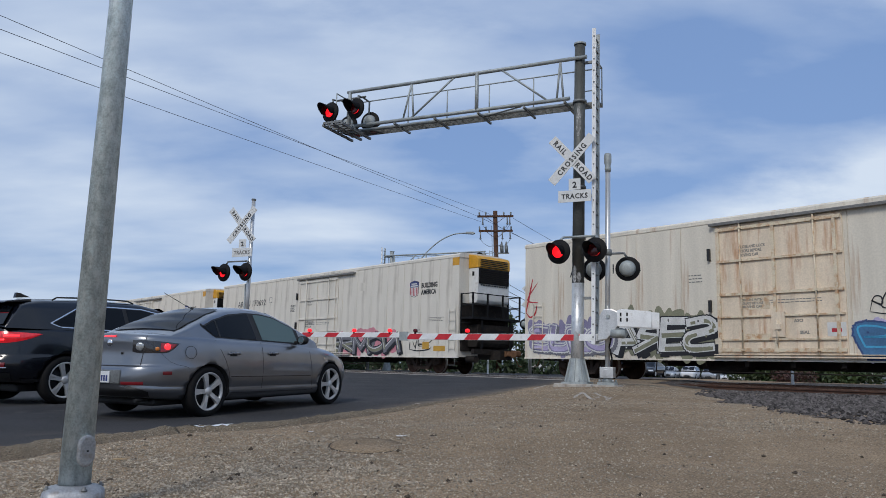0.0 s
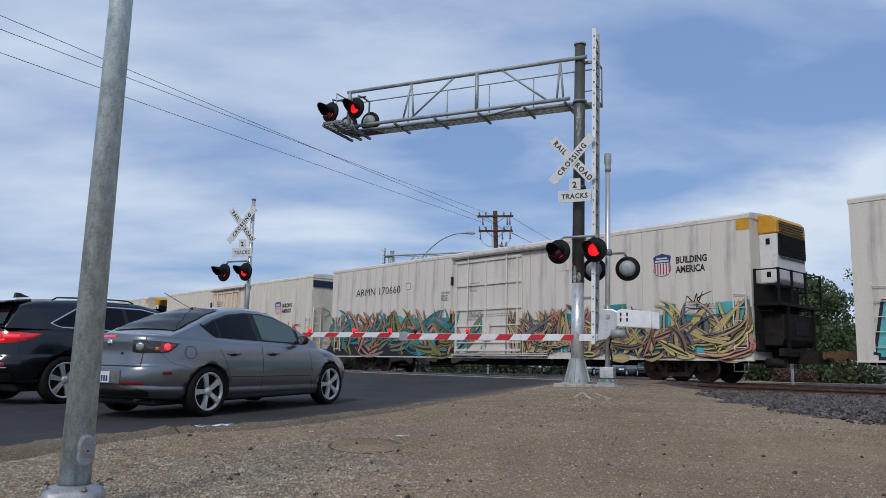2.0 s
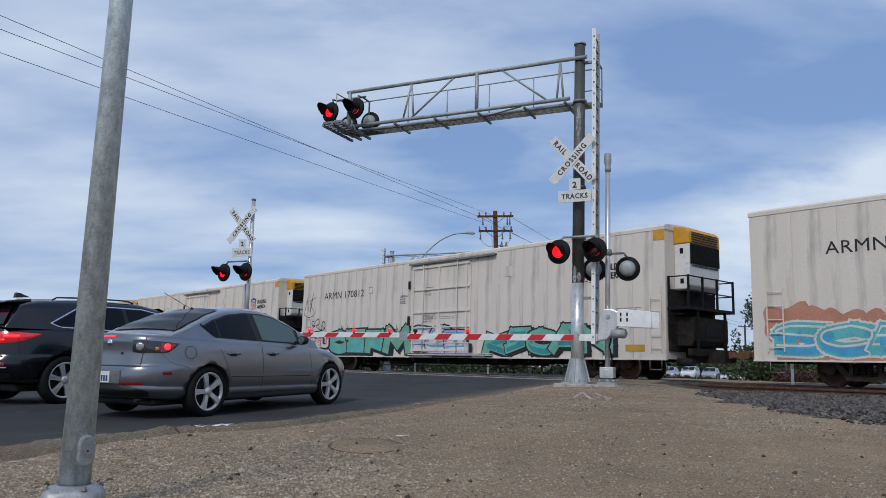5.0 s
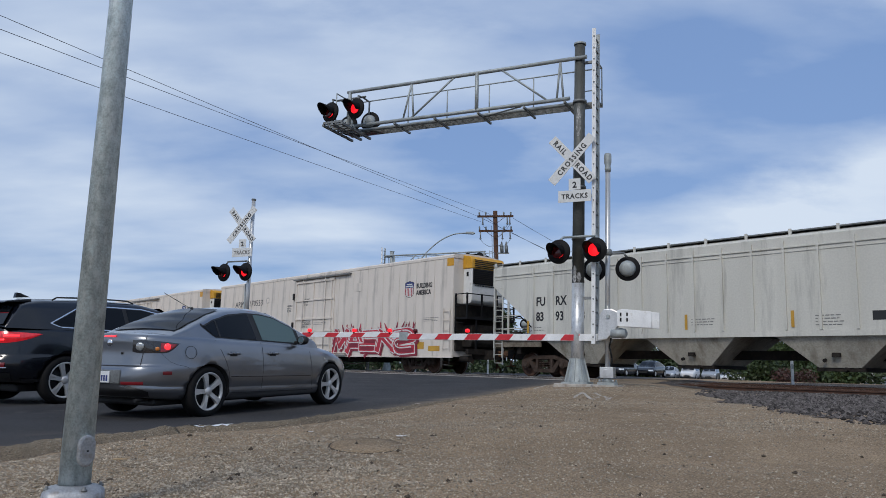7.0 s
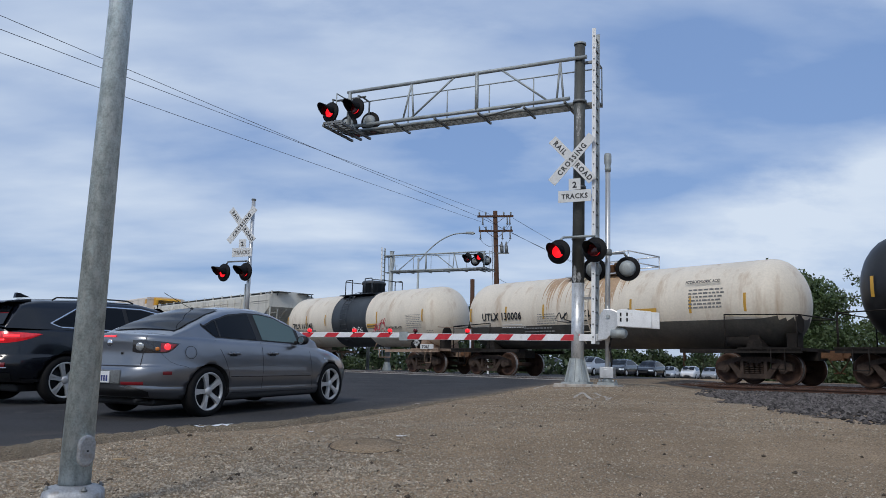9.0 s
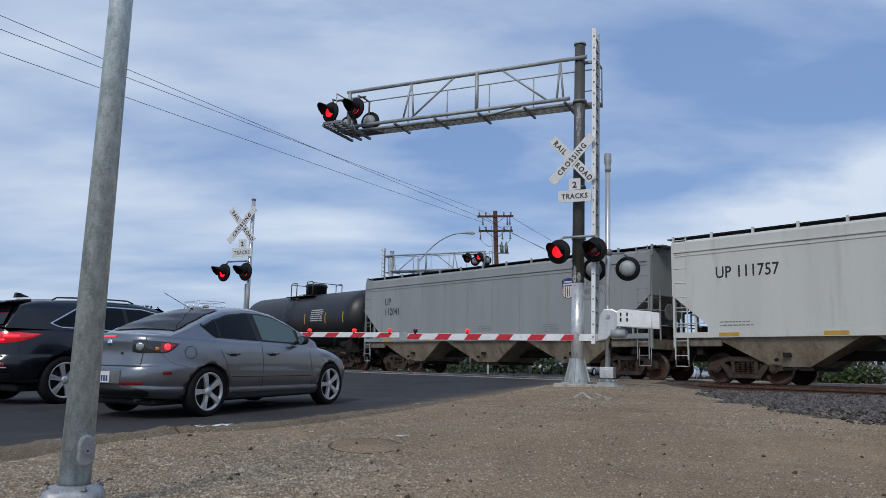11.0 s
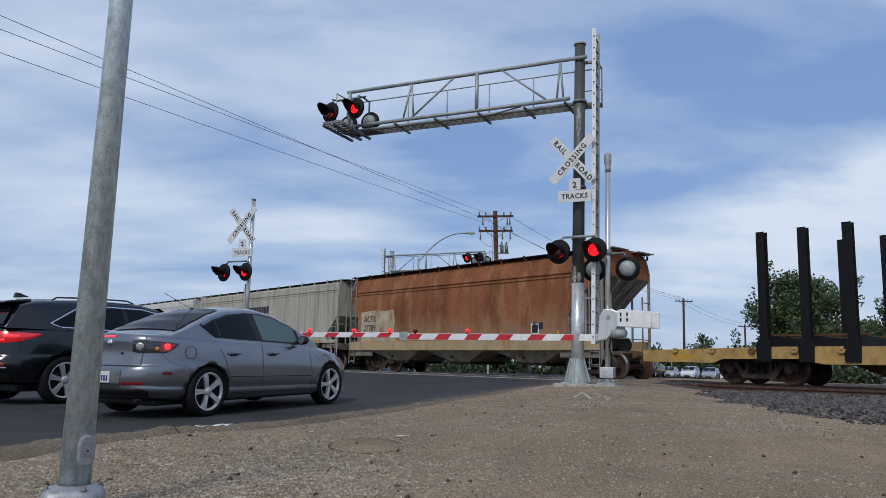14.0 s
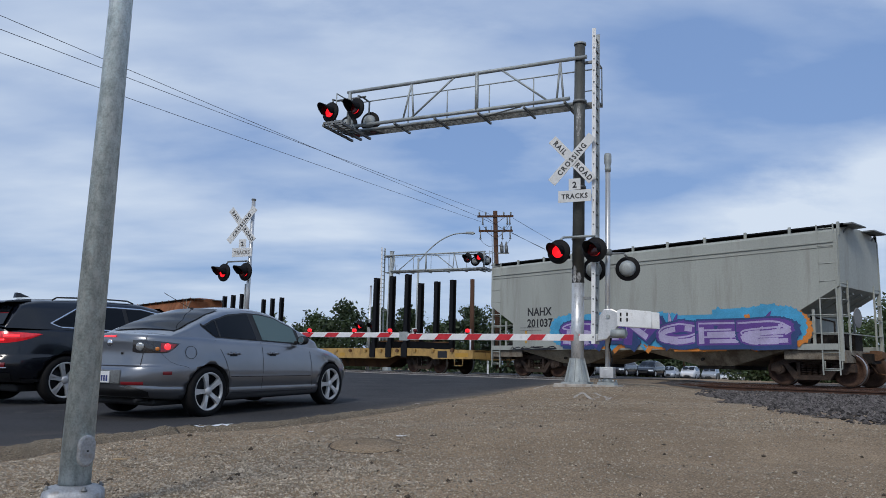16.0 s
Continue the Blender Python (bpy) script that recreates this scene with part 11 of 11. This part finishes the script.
utility_pole(4.42, 58.0, 12.6, "tall brown wooden utility pole with crossarms and insulators", -1.9)
utility_pole(38.3, 120.0, 12.9, "distant wooden utility pole with one crossarm", 0.4, 1, False)
utility_pole(60.0, 150.0, 11.0, "distant wooden utility pole with one crossarm", 0.0, 1, False)
th = thing("wooden_post", pose(2.05, 50.0, 0.25, 0, -0.4, 0), "short brown wooden pole without wires", "pole")
bm = empty_bm()
cyl(bm, (0, 0, 0), (0, 0, 6.3), 0.17, 12, 0.14)
part("shaft", bm, "wood_pole", th)
bm = empty_bm()
cyl(bm, (-0.1, -0.16, 0), (-0.1, -0.16, 3.0), 0.06, 8)
part("riser_guard", bm, "alu", th)


def wire(a, b, sag, r, name="overhead_wire", label="thin black overhead wire between the poles"):
    a, b = Vector(a), Vector(b)
    bm = empty_bm()
    n = 18
    pts = []
    for i in range(n + 1):
        t = i / n
        p = a.lerp(b, t)
        p.z -= sag * 4 * t * (1 - t)
        pts.append(p)
    rings = []
    turn = (b - a).to_track_quat("Z", "Y").to_matrix()
    for p in pts:
        rings.append([bm.verts.new(p + turn @ Vector((r * math.cos(1.2566 * i), r * math.sin(1.2566 * i), 0))) for i in range(5)])
    for ra, rb in zip(rings, rings[1:]):
        for i in range(5):
            bm.faces.new((ra[i], ra[(i + 1) % 5], rb[(i + 1) % 5], rb[i])).smooth = True
    tagged(part(name, bm, "wire"), label, "wire", "overhead wires")


for (xa, za), (xb, yb, zb) in (((2.85, 12.35), (-13.64, 25.0, 11.79)), ((4.05, 12.45), (-13.59, 25.0, 11.37)), ((2.9, 12.0), (-13.51, 25.0, 10.57))):
    a = Vector((xa, 58, za))
    b = Vector((xb, yb, zb))
    wire(a, a + (b - a) * 1.5, 0.06, 0.0115)
for xa, za, zb in ((2.95, 12.3, 12.4), (5.4, 12.35, 12.5), (5.3, 11.2, 12.2)):
    wire((xa, 58, za), (38.3, 120, zb), 0.9, 0.016)
for k in range(4):
    wire((4.3, 58, 7.6 - 0.55 * k), (17.5, 80, 5.2 - 0.6 * k), 0.4, 0.018 + 0.006 * (k % 2))
for k in range(2):
    wire((38.3, 120, 12.3 - 0.8 * k), (60.0, 150, 10.6 - 0.6 * k), 0.6, 0.02)


def street_lamp():
    th = thing("street_lamp", pose(-1.68, 52.0, 0.3), "tall galvanised street lamp with curved arm", "street lamp")
    bm = empty_bm()
    cyl(bm, (0, 0, 0), (0, 0, 7.9), 0.10, 14, 0.07)
    part("post", bm, "galv", th)
    bm = empty_bm()
    pts = curve_pts([(0.0, 7.6), (0.7, 8.45), (1.5, 9.15), (2.4, 9.6), (3.3, 9.72)], 5)
    for (xa, za), (xb, zb) in zip(pts, pts[1:]):
        cyl(bm, (xa, 0, za), (xb, 0, zb), 0.045, 8, caps=False)
    part("arm", bm, "galv", th)
    bm = empty_bm()
    prism(bm, [(3.2, 9.66), (3.3, 9.80), (3.75, 9.80), (3.90, 9.70), (3.75, 9.63)], -0.14, 0.14)
    part("lamp_head", bm, "galv", th, bevel=0.02)
    bm = empty_bm()
    box(bm, -0.32, 0.32, -0.25, -0.10, 2.0, 3.0)
    part("control_box", bm, "alu", th, bevel=0.02)


street_lamp()

# ---------------------------------------------------------------- waiting traffic beyond the crossing
def far_car(x, y, heading, material, label, kind):
    z = road_z(x, y)
    m = pose(x, y, z + 0.004, 0, 0, 90 - heading)
    sh = SUV if kind == "suv" else SEDAN
    car = thing("waiting_car", m, label, "car", "waiting cars")
    r = 0.36 if kind == "suv" else 0.31
    ax = (-1.38, 1.38)
    bm = empty_bm()
    car_shell(sh, bm)
    part("body", bm, material, car)
    bm = empty_bm()
    cabin_shell(sh, bm)
    part("roof", bm, material, car)
    for xx in ax:
        for s in (-1, 1):
            bm = empty_bm()
            cyl(bm, (xx, s * 0.70, r), (xx, s * (0.90 if kind == "sedan" else 0.97), r), r, 20)
            w = part("wheel", bm, "tyre", car)
            bm = empty_bm()
            y1 = 0.905 if kind == "sedan" else 0.975
            cyl(bm, (xx, s * (y1 - 0.01), r), (xx, s * y1, r), r * 0.64, 16)
            part("rim", bm, "alloy", w)
    for s in (-1, 1):
        bm = empty_bm()
        x0, x1 = (-1.5, 0.85) if kind == "sedan" else (-1.9, 0.95)
        side_patch(bm, sh.y_cabin, x0, x1, lambda q: lerp(sh.shoulder, q) + 0.03, lambda q: max(lerp(sh.shoulder, q) + 0.04, lerp(sh.roof, q) - 0.08), s, 0.006, 16, 3)
        part("side_window", bm, "window", car)
        bm = empty_bm()
        f = lerp(sh.shoulder, 2.0)
        side_patch(bm, sh.y_side, 1.80, 2.18, lambda q: f - 0.16, lambda q: f - 0.03, s, 0.008, 8, 3)
        part("head_lamp", bm, "head_lamp", car)
    bm = empty_bm()
    x0, x1 = (0.34, 1.14) if kind == "sedan" else (0.52, 1.3)
    top_patch(bm, lambda q: lerp(sh.roof, q) + 0.02, x0, x1, lambda q: -sh.roof_half - 0.08, lambda q: sh.roof_half + 0.08, 0.014, 8, 6)
    part("windscreen", bm, "window", car)
    xf = sh.stations[-1]
    bm = empty_bm()
    box(bm, xf - 0.05, xf + 0.02, -0.42, 0.42, 0.36, 0.52)
    part("grille", bm, "trim", car)
    bm = empty_bm()
    box(bm, xf + 0.02, xf + 0.03, -0.26, 0.26, 0.53, 0.60)
    part("chrome_bar", bm, "chrome", car)
    bm = empty_bm()
    box(bm, -1.6, 1.6, -0.7, 0.7, 0.16, 0.22)
    part("underbody", bm, "trim", car)


def place(px, depth):
    return px * depth / 1340.0


for px, d, col, kind, lab in ((84, 74, "car_silver", "suv", "silver sport utility vehicle waiting at the crossing"), (186, 64, "car_white", "sedan", "pale silver sedan waiting at the crossing"),
                              (262, 60, "car_silver", "sedan", "silver sedan waiting at the crossing"), (318, 66, "car_dark", "sedan", "dark grey sedan waiting at the crossing"),
                              (368, 70, "car_black", "sedan", "black sedan waiting at the crossing"), (402, 92, "car_silver", "sedan", "silver sedan in the waiting queue"),
                              (437, 96, "car_white", "suv", "white car in the waiting queue"), (473, 100, "car_silver", "suv", "silver car in the waiting queue"),
                              (500, 125, "car_white", "sedan", "white car in the waiting queue"), (522, 128, "car_white", "sedan", "white car in the waiting queue")):
    far_car(place(px, d), d, ROAD_AZ + 180 + (8 if d < 72 else 2), col, lab, kind)

# ---------------------------------------------------------------- what moves
CYCLE, FIRST, OPEN = 1.22, 0.505, 0.60
# the added disc in front of the glowing lens, and drawn back inside it
LENS_COVERED, LENS_BARE = pose(0, -0.072, 0), pose(0, -0.041, 0)


def motions():
    for th, s in CARS:
        walk(th, [(0.0, train_pose(s)), (16.0, train_pose(s + 16.0 * V_TRAIN))])
    step = 1.0 / FPS
    for bank in ("a", "b"):
        rows, t, k = [(0.0, LENS_BARE if bank == "a" else LENS_COVERED)], FIRST, 0
        while t < 15.8:
            before, after = (LENS_BARE, LENS_COVERED) if (bank == "a") == (k % 2 == 0) else (LENS_COVERED, LENS_BARE)
            rows += [(t - step, before), (t, after)]
            t += OPEN if k % 2 == 0 else CYCLE - OPEN
            k += 1
        rows.append((16.0, rows[-1][1]))
        for sh in FLASH[bank]:
            walk(sh, rows)


motions()
